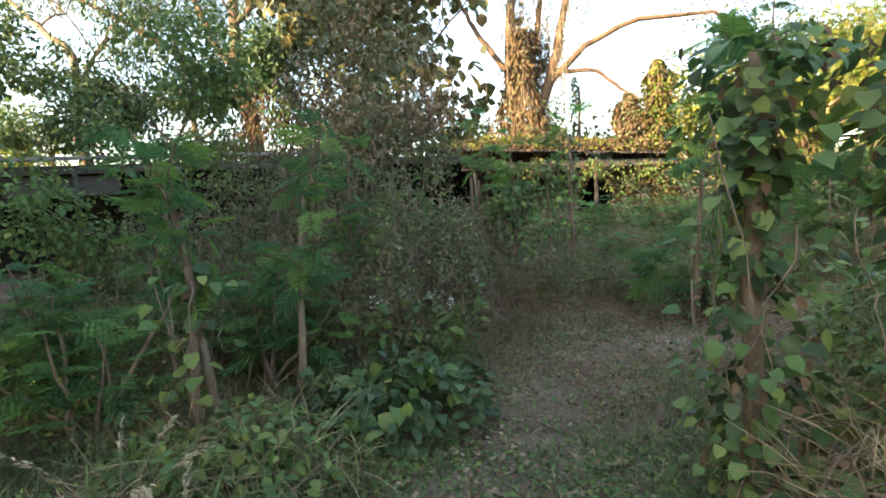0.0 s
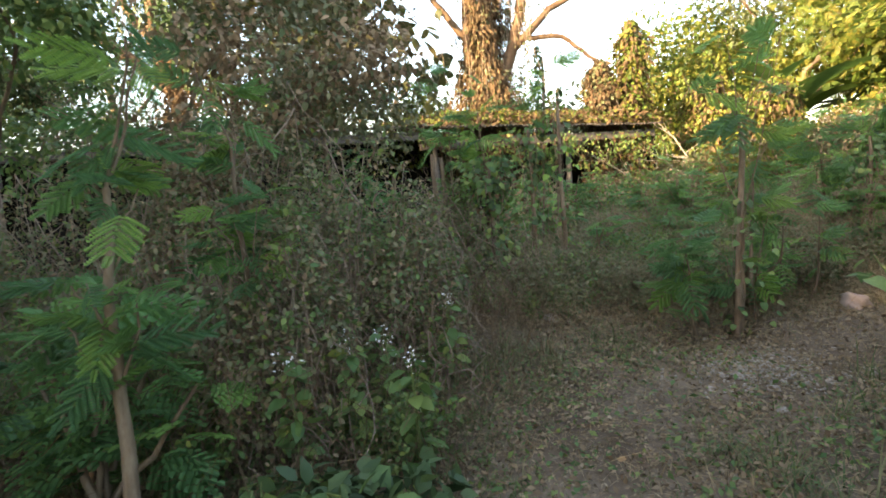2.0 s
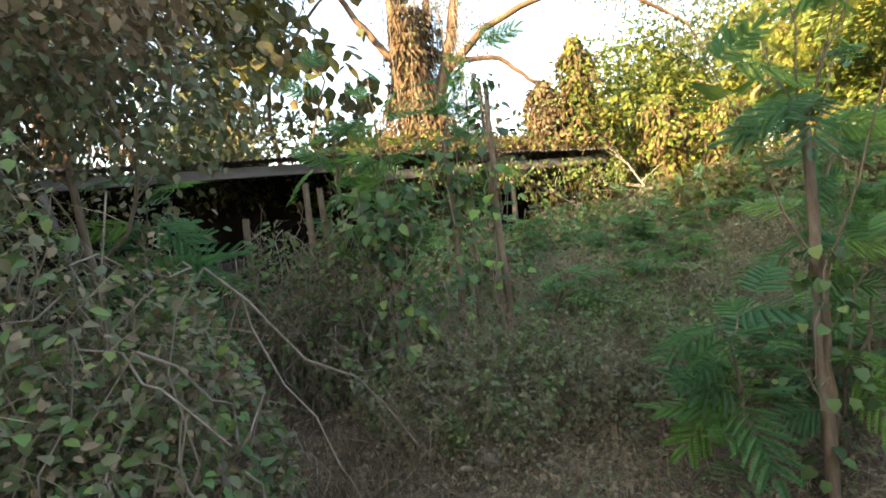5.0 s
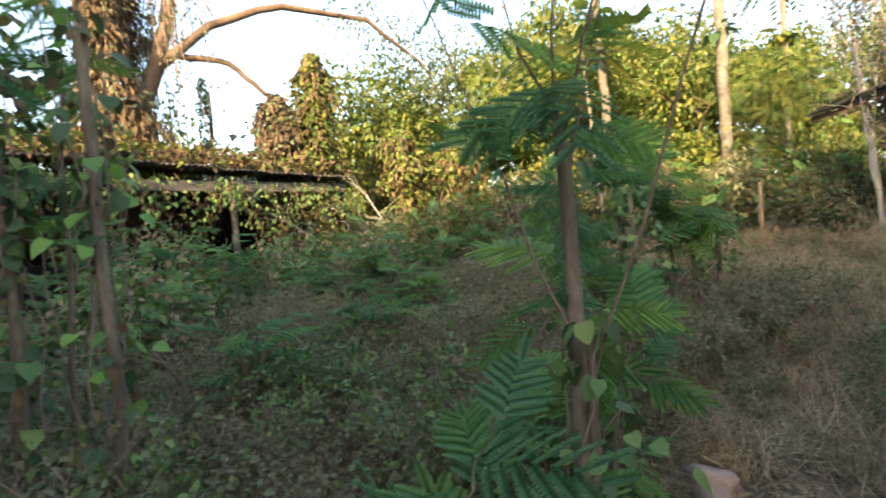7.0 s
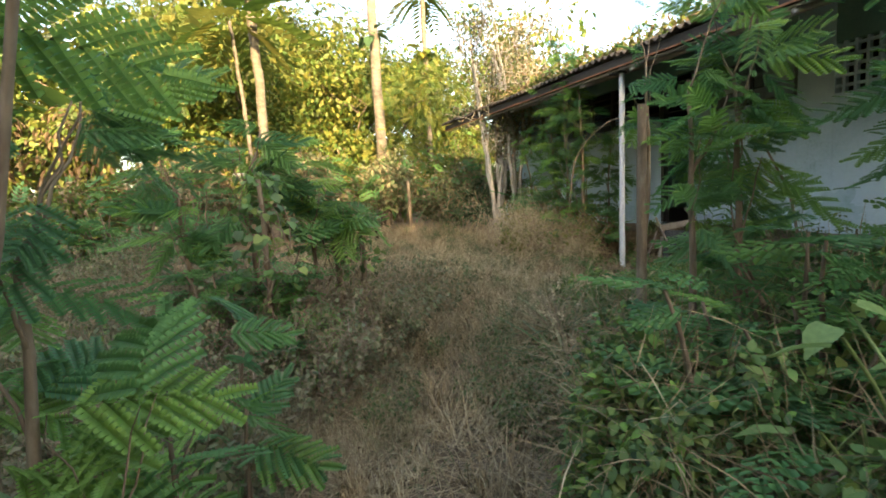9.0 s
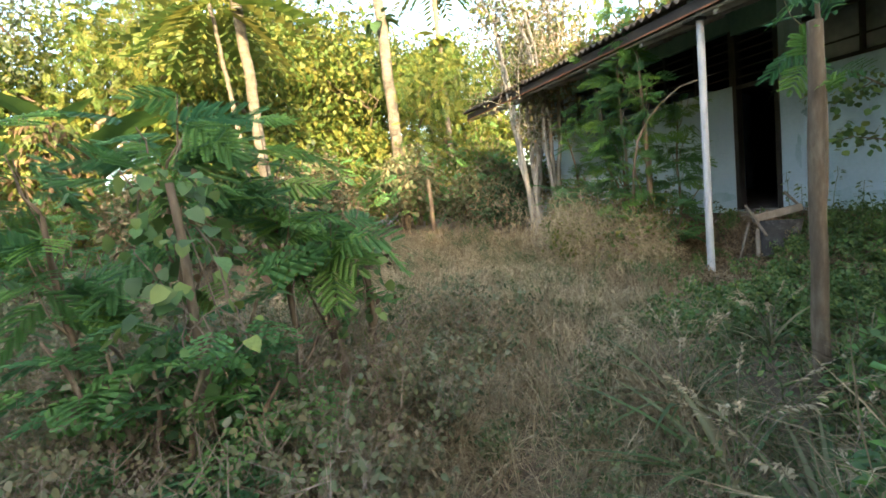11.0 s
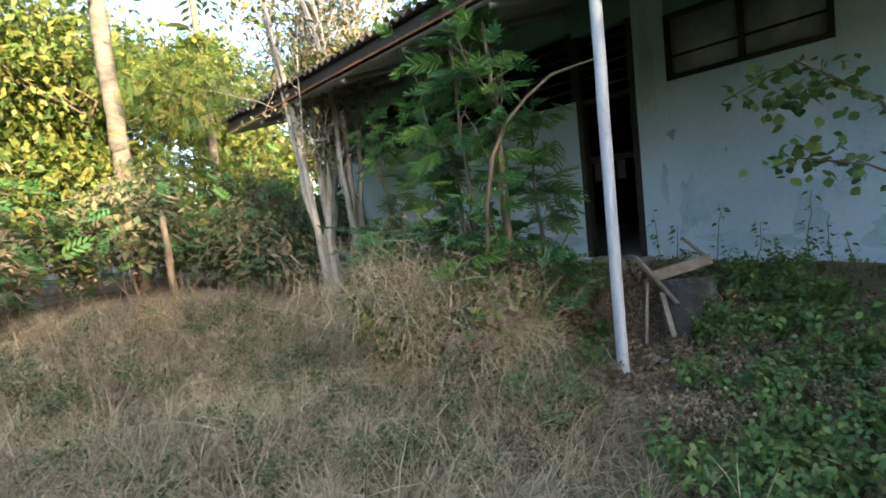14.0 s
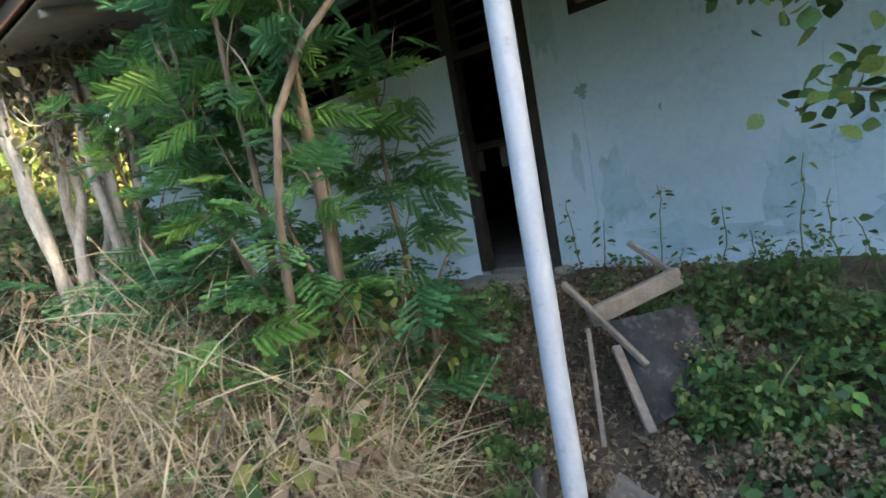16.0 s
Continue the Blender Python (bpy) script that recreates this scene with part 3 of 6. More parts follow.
part("log_end", *tube([(1.4, 1.2, 0.75), (2.9, 1.6, 0.85)], [0.16, 0.18], 10), M_DARKWOOD, shed, smooth=True)


# ---- plants ----
def crown_points(r, centres, radii, n):
    c = r.integers(0, len(centres), n)
    d = r.normal(0, 1, (n, 3))
    d /= np.linalg.norm(d, axis=1, keepdims=True)
    rad = np.asarray(radii)[c] * r.uniform(0.25, 1.0, n) ** 0.5
    return np.asarray(centres)[c] + d * rad[:, None] * [1, 1, 0.8], d


def leaf_mass(r, P, d, shape, size, hang=0.6, jitter=0.8):
    ax = d + r.normal(0, jitter, (len(P), 3)) + [0, 0, -hang]
    up = np.array([0, 0, 1.0]) + r.normal(0, 0.5, (len(P), 3)) + d * 0.6
    rot, P = transforms(P, ax, up, size * r.uniform(0.6, 1.25, len(P)))
    return strew(*shape, rot, P)


def branches(r, base, height_, levels, spread, radius, lean=(0, 0), fork=3, first=0.35):
    """A trunk that forks; gives its limbs and the tips of the last twigs."""
    top = np.array([lean[0], lean[1], height_])
    lines, tips = [], []

    def grow(a, b, rad, level):
        n = 7
        P = wander(r, a, b, n, 0.03 * np.linalg.norm(np.subtract(b, a)) * (0.6 if level == 0 else 1))
        lines.append((P, np.linspace(rad, rad * (0.55 if level < levels else 0.25), n)))
        if level >= levels:
            tips.append(P[-1])
            tips.append(P[n // 2])
            return
        for i in range(fork):
            f = r.uniform(first, 1.0) if i else 1.0
            o = P[min(n - 1, int(f * (n - 1)))]
            ln = np.linalg.norm(np.subtract(b, a)) * r.uniform(0.45, 0.8)
            az = r.uniform(0, 2 * np.pi)
            way = (np.subtract(b, a) / np.linalg.norm(np.subtract(b, a))) * 0.75 + np.array([math.cos(az), math.sin(az), r.uniform(-0.1, 0.5)]) * spread
            way /= np.linalg.norm(way)
            grow(o, o + way * ln, rad * (0.62 if i == 0 else 0.45) * (0.55 + 0.45 * (1 - f * 0.3)), level + 1)

    grow(np.array(base, float), top, radius, 0)
    return lines, np.array(tips)


def tree(name, x, y, h, seed, leaves, size, shape, mat, label, category="tree", group="", bark=M_BARK, radius=0.16, levels=3, spread=0.8, lean=(0, 0), clump=0.7, fork=3, first=0.35, hang=0.5):
    r = np.random.default_rng(seed)
    ob = thing(name, x, y, ground_z(x, y) - 0.05, label, category, group)
    lines, tips = branches(r, (0, 0, 0), h * 0.5, levels, spread, radius, lean, fork, first)
    tubes("trunk", lines[:1], bark, ob, 9)
    for line in lines[1:5]:
        tubes("limb", [line], bark, ob, 6)
    tagged(tubes("twig_mass", lines[5:], bark, ob, 4), kind="stuff")
    P, d = crown_points(r, tips, r.uniform(0.5, 1.2, len(tips)) * clump, leaves)
    P[:, 2] = np.maximum(P[:, 2], 0.1)
    tagged(part("crown", *leaf_mass(r, P, d, shape, size, hang), mat, ob), kind="stuff")
    return ob


def sapling(x, y, h, seed, fronds=24, lean=(0, 0), rad=0.035, label="young tree with feathery green leaves and a thin grey stem", low=0.35, size=(0.17, 0.3), stub=0.0, shoots=3, fresh=0.28, group="feathery saplings"):
    """A feathery young tree; every frond is a part."""
    r = np.random.default_rng(seed)
    ob = thing("feathery_sapling", x, y, ground_z(x, y) - 0.04, label, "sapling", group)
    stem = wander(r, (0, 0, 0), (lean[0], lean[1], h if not stub else stub), 9, 0.012)
    lines = [(stem, np.linspace(rad, rad * (0.35 if not stub else 0.8), 9))]
    anchors = [(stem[i], stem[i] - stem[i - 1]) for i in range(1, 9) if stem[i][2] > low * h]
    for i in range(shoots + 3):
        o = stem[-1 if stub and i < 2 else r.integers(4, 9)]
        az = r.uniform(0, 2 * np.pi)
        ln = (h - o[2]) * r.uniform(0.8, 1.0) if stub else h * r.uniform(0.18, 0.35)
        e = o + np.array([math.cos(az) * 0.35, math.sin(az) * 0.35, 0.9]) * max(ln, 0.25)
        P = wander(r, o, e, 6, 0.015)
        lines.append((P, np.linspace(rad * 0.22, rad * 0.08, 6)))
        anchors += [(P[j], P[j] - P[j - 1]) for j in range(1, 6)]
    tubes("stem", lines[:1], M_BARK, ob, 8)
    for line in lines[1:]:
        tubes("shoot", [line], M_BARK, ob, 5)
    for i in range(int(fronds * 2.2)):
        o, w = anchors[r.integers(0, len(anchors))]
        az, el = r.uniform(0, 2 * np.pi), r.uniform(-0.5, 0.9)
        t = Vector((math.cos(az), math.sin(az), el))
        rot = t.to_track_quat("X", "Z").to_matrix().to_4x4()
        s = r.uniform(*size)
        if min(off_path(x + o[0] + math.cos(az) * s * f, y + o[1] + math.sin(az) * s * f) for f in (0, 1)) < 0.42:
            continue
        me = FEATHER_FRESH[0] if r.random() < fresh else FEATHER_FINE[r.integers(0, 3)]
        shared("frond", me, ob, Matrix.Translation(Vector(o) + Vector(r.normal(0, 0.02, 3))) @ rot @ pose(0, 0, 0, r.uniform(-50, 50)) @ Matrix.Scale(s, 4))
    return ob


def feather_bush(x, y, h, wdt, seed, n, label="bush of feathery green leaves on thin stems", mat=M_FEATHER, size=0.3):
    r = np.random.default_rng(seed)
    ob = thing("feathery_bush", x, y, ground_z(x, y) - 0.05, label, "bush", "feathery bushes")
    tops = [np.array([r.normal(0, wdt * 0.45), r.normal(0, wdt * 0.45), h * r.uniform(0.6, 1)]) for _ in range(7)]
    lines = [(wander(r, (r.normal(0, 0.08), r.normal(0, 0.08), 0), t, 8, 0.02), np.linspace(0.025, 0.008, 8)) for t in tops]
    for line in lines:
        tubes("stem", [line], M_BARK, ob, 5)
    A = np.concatenate([P[3:] for P, _ in lines])
    P = A[r.integers(0, len(A), n)] + r.normal(0, wdt * 0.12, (n, 3))
    az = r.uniform(0, 2 * np.pi, n)
    ax = np.stack([np.cos(az), np.sin(az), r.uniform(-0.2, 0.7, n)], 1)
    keep = off_path(x + P[:, 0] + ax[:, 0] * size, y + P[:, 1] + ax[:, 1] * size) > 0.4
    P, ax = P[keep], ax[keep]
    n = len(P)
    rot, P = transforms(P, ax, np.array([0, 0, 1.0]) + r.normal(0, 0.25, (n, 3)), size * r.uniform(0.7, 1.25, n))
    tagged(part("frond_mass", *strew(*FEATHER_MID, rot, P), mat, ob), kind="stuff")
    return ob


def thicket(name, x, y, h, rx, ry, seed, mixes, label, stems=30, size=0.09, category="thicket", stem_mat=M_TWIG, rz=0.0, flat=False, hollow=0.35, group=""):
    """A mound of tangled stems hung with leaves: mixes of (count, shape, material, scale)."""
    r = np.random.default_rng(seed)
    ob = thing(name, x, y, ground_z(x, y) - 0.05, label, category, group, rz)
    lines = []
    for _ in range(stems):
        a = np.array([r.uniform(-rx, rx) * 0.9, r.uniform(-ry, ry) * 0.9, 0])
        az = r.uniform(0, 6.28)
        top = 1 - 0.55 * ((a[0] / rx) ** 2 + (a[1] / ry) ** 2)
        e = a + np.array([math.cos(az) * rx * 0.35, math.sin(az) * ry * 0.35, h * top * r.uniform(0.5, 1.05)])
        line = (wander(r, a, e, 9, 0.06), np.linspace(0.008, 0.003, 9) * r.uniform(0.6, 1.4))
        if off_path(x + line[0][:, 0], y + line[0][:, 1]).min() < 0.75 and h > 0.5:
            continue
        lines.append(line)
        if r.random() < 0.6:
            b = e + np.array([r.normal(0, 0.35), r.normal(0, 0.35), -r.uniform(0.2, 0.8) * min(h, 1.2)])
            if off_path(x + b[0], y + b[1]) > 0.9:
                lines.append((wander(r, e, b, 7, 0.05), np.linspace(0.005, 0.003, 7)))
    tagged(tubes("stem_tangle", lines, stem_mat, ob, 4), kind="stuff")
    for i, (n, shape, mat, sc) in enumerate(mixes):
        t, u = r.uniform(0, 2 * np.pi, n), r.uniform(0, 1, n)
        rr = np.sqrt(u)
        X, Y = rx * rr * np.cos(t), ry * rr * np.sin(t)
        lump = 0.86 + 0.16 * np.sin(X * 3.1 + seed) * np.cos(Y * 2.7 + seed) + 0.12 * np.sin(X * 9 + Y * 7)
        top = h * np.sqrt(np.clip(1 - 0.7 * u ** 1.5, 0.05, 1)) * lump
        Z = top * (1 - (1 - hollow) * r.uniform(0, 1, n) ** 1.7) if not flat else top * r.uniform(0.05, 1, n)
        P = np.stack([X, Y, np.maximum(Z, 0.06)], 1)
        d = np.stack([np.cos(t) * rr, np.sin(t) * rr, np.full(n, 0.4)], 1)
        tagged(part("dry_foliage" if mat in (M_DRY, M_STRAW) else "foliage", *leaf_mass(r, P, d, shape, size * sc, 0.45, 2.2 if shape is LEAF_STRAW else 0.8), mat, ob), kind="stuff")
    return ob


def creeper(x, y, h, wid, seed, n, size, label, mat=M_BROAD, dry=0.25, rad=0.03, lean=(0, 0), parts=40):
    """A stake or thin trunk grown over with a heart-leaved vine; the foremost leaves are parts."""
    r = np.random.default_rng(seed)
    ob = thing("vine_covered_stem", x, y, ground_z(x, y) - 0.05, label, "climbing plant", "vine-covered stems")
    st = wander(r, (0, 0, 0), (lean[0], lean[1], h), 10, 0.012)
    tubes("trunk", [(st, np.linspace(rad * 1.15, rad * 0.7, 10))], M_BARK, ob, 9)
    lines = []
    for _ in range(10):
        i0 = r.integers(0, 6)
        a = st[i0] + r.normal(0, wid * 0.3, 3) * [1, 1, 0]
        b = st[r.integers(i0 + 1, 10)] + r.normal(0, wid * 0.45, 3) * [1, 1, 0.3]
        lines.append((wander(r, a, b, 8, 0.04), np.full(8, 0.004)))
    for line in lines:
        tubes("vine", [line], M_TWIG, ob, 4)
    zz = h * r.uniform(0.0, 1.03, n)
    az = r.uniform(0, 2 * np.pi, n)
    rr = wid * (0.35 + 0.65 * r.uniform(0, 1, n)) * (0.65 + 0.35 * np.sin(zz * 4 + seed))
    base = np.stack([np.interp(zz, st[:, 2], st[:, 0]), np.interp(zz, st[:, 2], st[:, 1]), zz], 1)
    d = np.stack([np.cos(az), np.sin(az), np.zeros(n)], 1)
    P = base + d * rr[:, None]
    bare = (zz > 0.38 * h) & (zz < 0.68 * h) & (r.random(n) < 0.55)
    P, d = P[~bare], d[~bare]
    n = len(P)
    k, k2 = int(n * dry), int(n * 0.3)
    # inner leaves: a darker leaf colour stands in for shade within the vine
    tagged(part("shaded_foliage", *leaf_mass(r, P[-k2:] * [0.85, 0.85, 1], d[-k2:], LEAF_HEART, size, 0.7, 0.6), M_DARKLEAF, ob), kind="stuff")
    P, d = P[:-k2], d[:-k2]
    tagged(part("vine_foliage", *leaf_mass(r, P[k:], d[k:], LEAF_HEART, size, 0.7, 0.5), mat, ob), kind="stuff")
    if k:
        tagged(part("dry_foliage", *leaf_mass(r, P[:k], d[:k], LEAF_OVAL, size * 0.75, 0.9, 0.6), M_DRYDARK, ob), kind="stuff")
    me = mesh("leaf", *leaf_shape([0.38, 0.45, 0.42, 0.3, 0.14], 0.16, 0.25, 0.14), mat)
    for i in range(parts):
        z = h * r.uniform(0.1, 1)
        a = r.uniform(0, 2 * np.pi)
        o = Vector((float(np.interp(z, st[:, 2], st[:, 0])) + math.cos(a) * wid, float(np.interp(z, st[:, 2], st[:, 1])) + math.sin(a) * wid, z))
        t = Vector((math.cos(a), math.sin(a), r.uniform(-1.2, 0.1)))
        shared("leaf", me, ob, Matrix.Translation(o) @ t.to_track_quat("X", "Z").to_matrix().to_4x4() @ pose(0, 0, 0, r.uniform(-30, 30)) @ Matrix.Scale(size * r.uniform(0.65, 1.2), 4))
    return ob


def tall_trunk(name, x, y, h, r0, r1, lean, seed, label, bark, crown, rings=True):
    """A straight bare trunk with ring scars and a tuft of leaves far up."""
    r = np.random.default_rng(seed)
    ob = thing(name, x, y, ground_z(x, y) - 0.1, label, "tree", "tall bare trunks")
    n = 60
    P = wander(r, (0, 0, 0), (lean[0], lean[1], h), n, 0.006)
    R = np.linspace(r0, r1, n) * (1 + (0.05 * (np.arange(n) % 2) if rings else 0)) + r.normal(0, 0.003, n)
    R[:3] *= [1.5, 1.25, 1.1]
    tubes("trunk", [(P, R)], bark, ob, 12)
    me = mesh("palm_frond", *feather(9, 0, 0.9, seed), crown)
    for i in range(14):
        az, el = i * 2.4 + r.uniform(-0.2, 0.2), r.uniform(-0.2, 0.8)
        t = Vector((math.cos(az), math.sin(az), el))
        shared("frond", me, ob, Matrix.Translation(Vector(P[-1])) @ t.to_track_quat("X", "Z").to_matrix().to_4x4() @ Matrix.Scale(r.uniform(1.0, 1.6), 4))
    return ob


def papaya_tuft(ob, at, seed, mat, n=14, size=0.5):
    r = np.random.default_rng(seed)
    me = mesh("tuft_leaf", *LEAF_OVAL, mat)
    for i in range(n):
        az = i * 2.4
        t = Vector((math.cos(az), math.sin(az), r.uniform(-1.2, 0.5)))
        shared("leaf", me, ob, Matrix.Translation(Vector(at) + t * 0.15) @ t.to_track_quat("X", "Z").to_matrix().to_4x4() @ Matrix.Scale(size * r.uniform(0.6, 1.2), 4))


def banana(x, y, h, seed, leaves=7, dead=5):
    r = np.random.default_rng(seed)
    ob = thing("banana_plant", x, y, ground_z(x, y) - 0.05, "banana plant with broad green leaves and hanging brown ones", "banana plant", "banana plants")
    tubes("trunk", [(wander(r, (0, 0, 0), (0.1, 0, h * 0.5), 8, 0.02), np.linspace(0.14, 0.08, 8))], M_GREENSTEM, ob, 9)
    shape = leaf_shape([0.09, 0.13, 0.15, 0.15, 0.14, 0.12, 0.07], 0.35, 0.45)
    me, md = mesh("leaf", *shape, M_BANANA), mesh("dead_leaf", *leaf_shape([0.07, 0.09, 0.1, 0.08, 0.05], 0.9, 0.2), M_DRY)
    o = Vector((0.1, 0, h * 0.48))
    for i in range(leaves):
        az = i * 2.4 + r.uniform(-0.3, 0.3)
        t = Vector((math.cos(az), math.sin(az), r.uniform(0.5, 2.2)))
        shared("leaf", me, ob, Matrix.Translation(o) @ t.to_track_quat("X", "Z").to_matrix().to_4x4() @ Matrix.Scale(h * r.uniform(0.42, 0.6), 4))
    for i in range(dead):
        az = r.uniform(0, 6.28)
        t = Vector((math.cos(az) * 0.35, math.sin(az) * 0.35, -1))
        shared("dead_leaf", md, ob, Matrix.Translation(o + Vector((0, 0, -0.1 - 0.2 * r.random()))) @ t.to_track_quat("X", "Z").to_matrix().to_4x4() @ Matrix.Scale(h * r.uniform(0.3, 0.42), 4))
    return ob


# ---- large trees ----
def old_tree():
    """The big forked tree hung with dead vines behind the shed."""
    r = np.random.default_rng(5)
    x, y = 3.3, 20.8
    ob = thing("vine_hung_tree", x, y, ground_z(x, y) - 0.1, "big forked brown tree hung with dry brown vines", "tree")
    limbs = [[(0, 0, 0), (0.05, 0, 2.5), (-0.15, 0, 5.0), (-0.3, 0.2, 7.0), (-0.1, 0.3, 10)], [(0.05, 0, 3.0), (0.6, 0, 4.8), (1.15, 0.1, 6.0), (1.7, 0.2, 8.0), (2.2, 0.3, 10.5)],
             [(-0.15, 0, 5.0), (0.35, 0.2, 6.6), (0.9, 0.5, 8.5), (1.0, 0.5, 10.5)], [(1.2, 0.1, 6.1), (2.6, 0.0, 7.5), (4.6, -0.2, 8.35), (7.5, -0.3, 8.4), (9.5, -0.2, 7.4), (10.3, -0.2, 6.6)],
             [(1.5, 0.1, 6.6), (3.0, 0, 6.5), (4.2, -0.1, 5.6), (5.0, -0.1, 5.1)], [(-0.3, 0.2, 6.5), (-1.5, 0.2, 8.0), (-2.6, 0.1, 10)]]
    radii = [(0.42, 0.38, 0.3, 0.24, 0.15), (0.3, 0.26, 0.22, 0.17, 0.1), (0.2, 0.17, 0.12, 0.08), (0.15, 0.12, 0.1, 0.07, 0.05, 0.03), (0.1, 0.08, 0.06, 0.04), (0.14, 0.1, 0.05)]
    for i, (P, R) in enumerate(zip(limbs, radii)):
        P = np.array(P, float)
        t = np.linspace(0, len(P) - 1, 16)
        Q = np.stack([np.interp(t, np.arange(len(P)), P[:, k]) for k in range(3)], 1) + r.normal(0, 0.03, (16, 3))
        tubes("trunk" if i == 0 else "limb", [(Q, np.interp(t, np.arange(len(R)), R))], M_BARKRED, ob, 9)
    n = 7600
    z = r.uniform(1.2, 8.2, n)
    az = r.uniform(0, 6.28, n)
    rad = (0.5 + 1.3 * np.exp(-((z - 2.6) / 1.9) ** 2)) * (0.6 + 0.5 * r.random(n)) * (1 + 0.25 * np.sin(az * 3 + z))
    P = np.stack([np.cos(az) * rad * 1.1 + 0.15, np.sin(az) * rad, z], 1)
    d = np.stack([np.cos(az), np.sin(az), np.full(n, -0.3)], 1)
    part("dry_vines", *leaf_mass(r, P, d, LEAF_SLIM, 0.3, 1.6, 0.5), M_DRYDARK, ob, "mantle of dry brown vines")
    part("green_vines", *leaf_mass(r, P[:1500] * [1.08, 1.08, 1.0], d[:1500], LEAF_OVAL, 0.16), M_DULL, ob)
    lines = []
    for _ in range(170):
        src = limbs[r.integers(0, 3)]
        k = r.integers(2, len(src))
        o = np.array(src[k], float) + r.normal(0, 0.5, 3)
        o[2] = max(o[2], 5.5)
        lines.append((wander(r, o, o + [r.normal(0, 0.2), r.normal(0, 0.2), -r.uniform(1.5, 4)], 8, 0.04), np.full(8, 0.012)))
    tagged(tubes("hanging_vine_mass", lines, M_TWIG, ob, 3), kind="stuff")
    A = np.concatenate([P for P, _ in lines])
    P = A[r.integers(0, len(A), 3600)] + r.normal(0, 0.08, (3600, 3))
    part("vine_leaves", *leaf_mass(r, P, r.normal(0, 1, P.shape), LEAF_SMALL, 0.12, 0.8), M_DULL, ob)
    tips = np.array([(9.0, 0, 8.2), (8.2, 0.4, 8.6), (10, -0.4, 7.2), (10.4, 0.2, 6.5), (9.6, 0.3, 7.7), (7.0, 0.2, 8.7), (10.9, -0.3, 7.6), (11.4, 0, 8.4), (-2.6, 0, 10), (2, 0.3, 10.3), (0, 0.3, 10.5)])
    P, d = crown_points(r, tips, np.full(len(tips), 1.0), 2000)
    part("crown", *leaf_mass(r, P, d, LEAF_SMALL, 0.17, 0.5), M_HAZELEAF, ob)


old_tree()


def left_tree():
    r = np.random.default_rng(11)
    x, y = -8.2, 22.5
    ob = thing("spreading_tree", x, y, ground_z(x, y) - 0.1, "tall spreading tree with reddish limbs and dry creepers behind the shed", "tree")
    limbs = [[(0.6, 0, 0), (0.5, 0, 3), (0.3, 0, 5.6), (-0.2, 0, 7.6), (-0.1, 0, 10.5), (0.2, 0, 13)], [(0.3, 0, 5.6), (-1.4, 0.2, 7.2), (-3.0, 0.4, 8.6), (-4.8, 0.4, 9.8), (-7, 0, 11)],
             [(-0.2, 0, 7.6), (-1.0, 0, 8.6), (-1.8, 0, 10.8), (-2.2, 0, 13)], [(-0.1, 0, 9.4), (1.6, 0.3, 11), (3.2, 0.2, 12.2)]]
    radii = [(0.4, 0.36, 0.32, 0.26, 0.2, 0.1), (0.26, 0.22, 0.18, 0.13, 0.06), (0.18, 0.15, 0.11, 0.06), (0.14, 0.1, 0.05)]
    for i, (P, R) in enumerate(zip(limbs, radii)):
        P = np.array(P, float)
        t = np.linspace(0, len(P) - 1, 16)
        Q = np.stack([np.interp(t, np.arange(len(P)), P[:, k]) for k in range(3)], 1) + r.normal(0, 0.03, (16, 3))
        tubes("trunk" if i == 0 else "limb", [(Q, np.interp(t, np.arange(len(R)), R))], M_BARKRED, ob, 9)
    n = 3200
    z = r.uniform(2.6, 7.0, n)
    az = r.uniform(0, 6.28, n)
    rad = (0.7 + 1.5 * np.exp(-((z - 3.6) / 1.6) ** 2)) * r.uniform(0.6, 1.1, n)
    P = np.stack([np.cos(az) * rad * 1.5 + 1.4, np.sin(az) * rad, z], 1)
    part("dry_creepers", *leaf_mass(r, P, np.stack([np.cos(az), np.sin(az), -0.3 + 0 * az], 1), LEAF_SLIM, 0.34, 1.5, 0.5), M_DRYDARK, ob, "hanging dry brown creepers")
    c = np.stack([r.uniform(-7.5, 6.5, 70), r.uniform(-2, 2, 70), r.uniform(4.2, 13, 70)], 1)
    P, d = crown_points(r, c, r.uniform(0.4, 1.1, 70), 7500)
    part("crown", *leaf_mass(r, P, d, LEAF_SLIM, 0.36, 0.8), M_DARKLEAF, ob)


left_tree()
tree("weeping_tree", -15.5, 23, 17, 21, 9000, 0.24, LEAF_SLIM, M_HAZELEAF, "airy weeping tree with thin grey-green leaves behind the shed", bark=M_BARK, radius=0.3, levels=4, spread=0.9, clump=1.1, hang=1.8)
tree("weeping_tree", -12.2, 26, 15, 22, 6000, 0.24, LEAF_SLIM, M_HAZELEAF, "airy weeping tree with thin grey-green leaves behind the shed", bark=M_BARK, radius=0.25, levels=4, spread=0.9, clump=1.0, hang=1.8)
tree("dark_tree", -19, 20, 9, 23, 7000, 0.26, LEAF_SMALL, M_DARKLEAF, "dark leafy tree beyond the shed", radius=0.22, clump=1.1)
tree("dark_tree", -13.5, 21.5, 7, 24, 5000, 0.24, LEAF_SMALL, M_DARKLEAF, "dark leafy tree beyond the shed", radius=0.18, clump=0.9)
tree("dark_tree", -5.6, 23, 8, 26, 6000, 0.26, LEAF_SMALL, M_DARKLEAF, "dark leafy tree beyond the shed", radius=0.18, clump=0.9)
tree("teak_tree", -2.6, 22.2, 12.5, 25, 1050, 0.5, LEAF_ROUND, M_TEAK, "teak tree with large drooping brown-green leaves", radius=0.16, levels=3, spread=0.6, clump=1.4, hang=1.6, first=0.15)
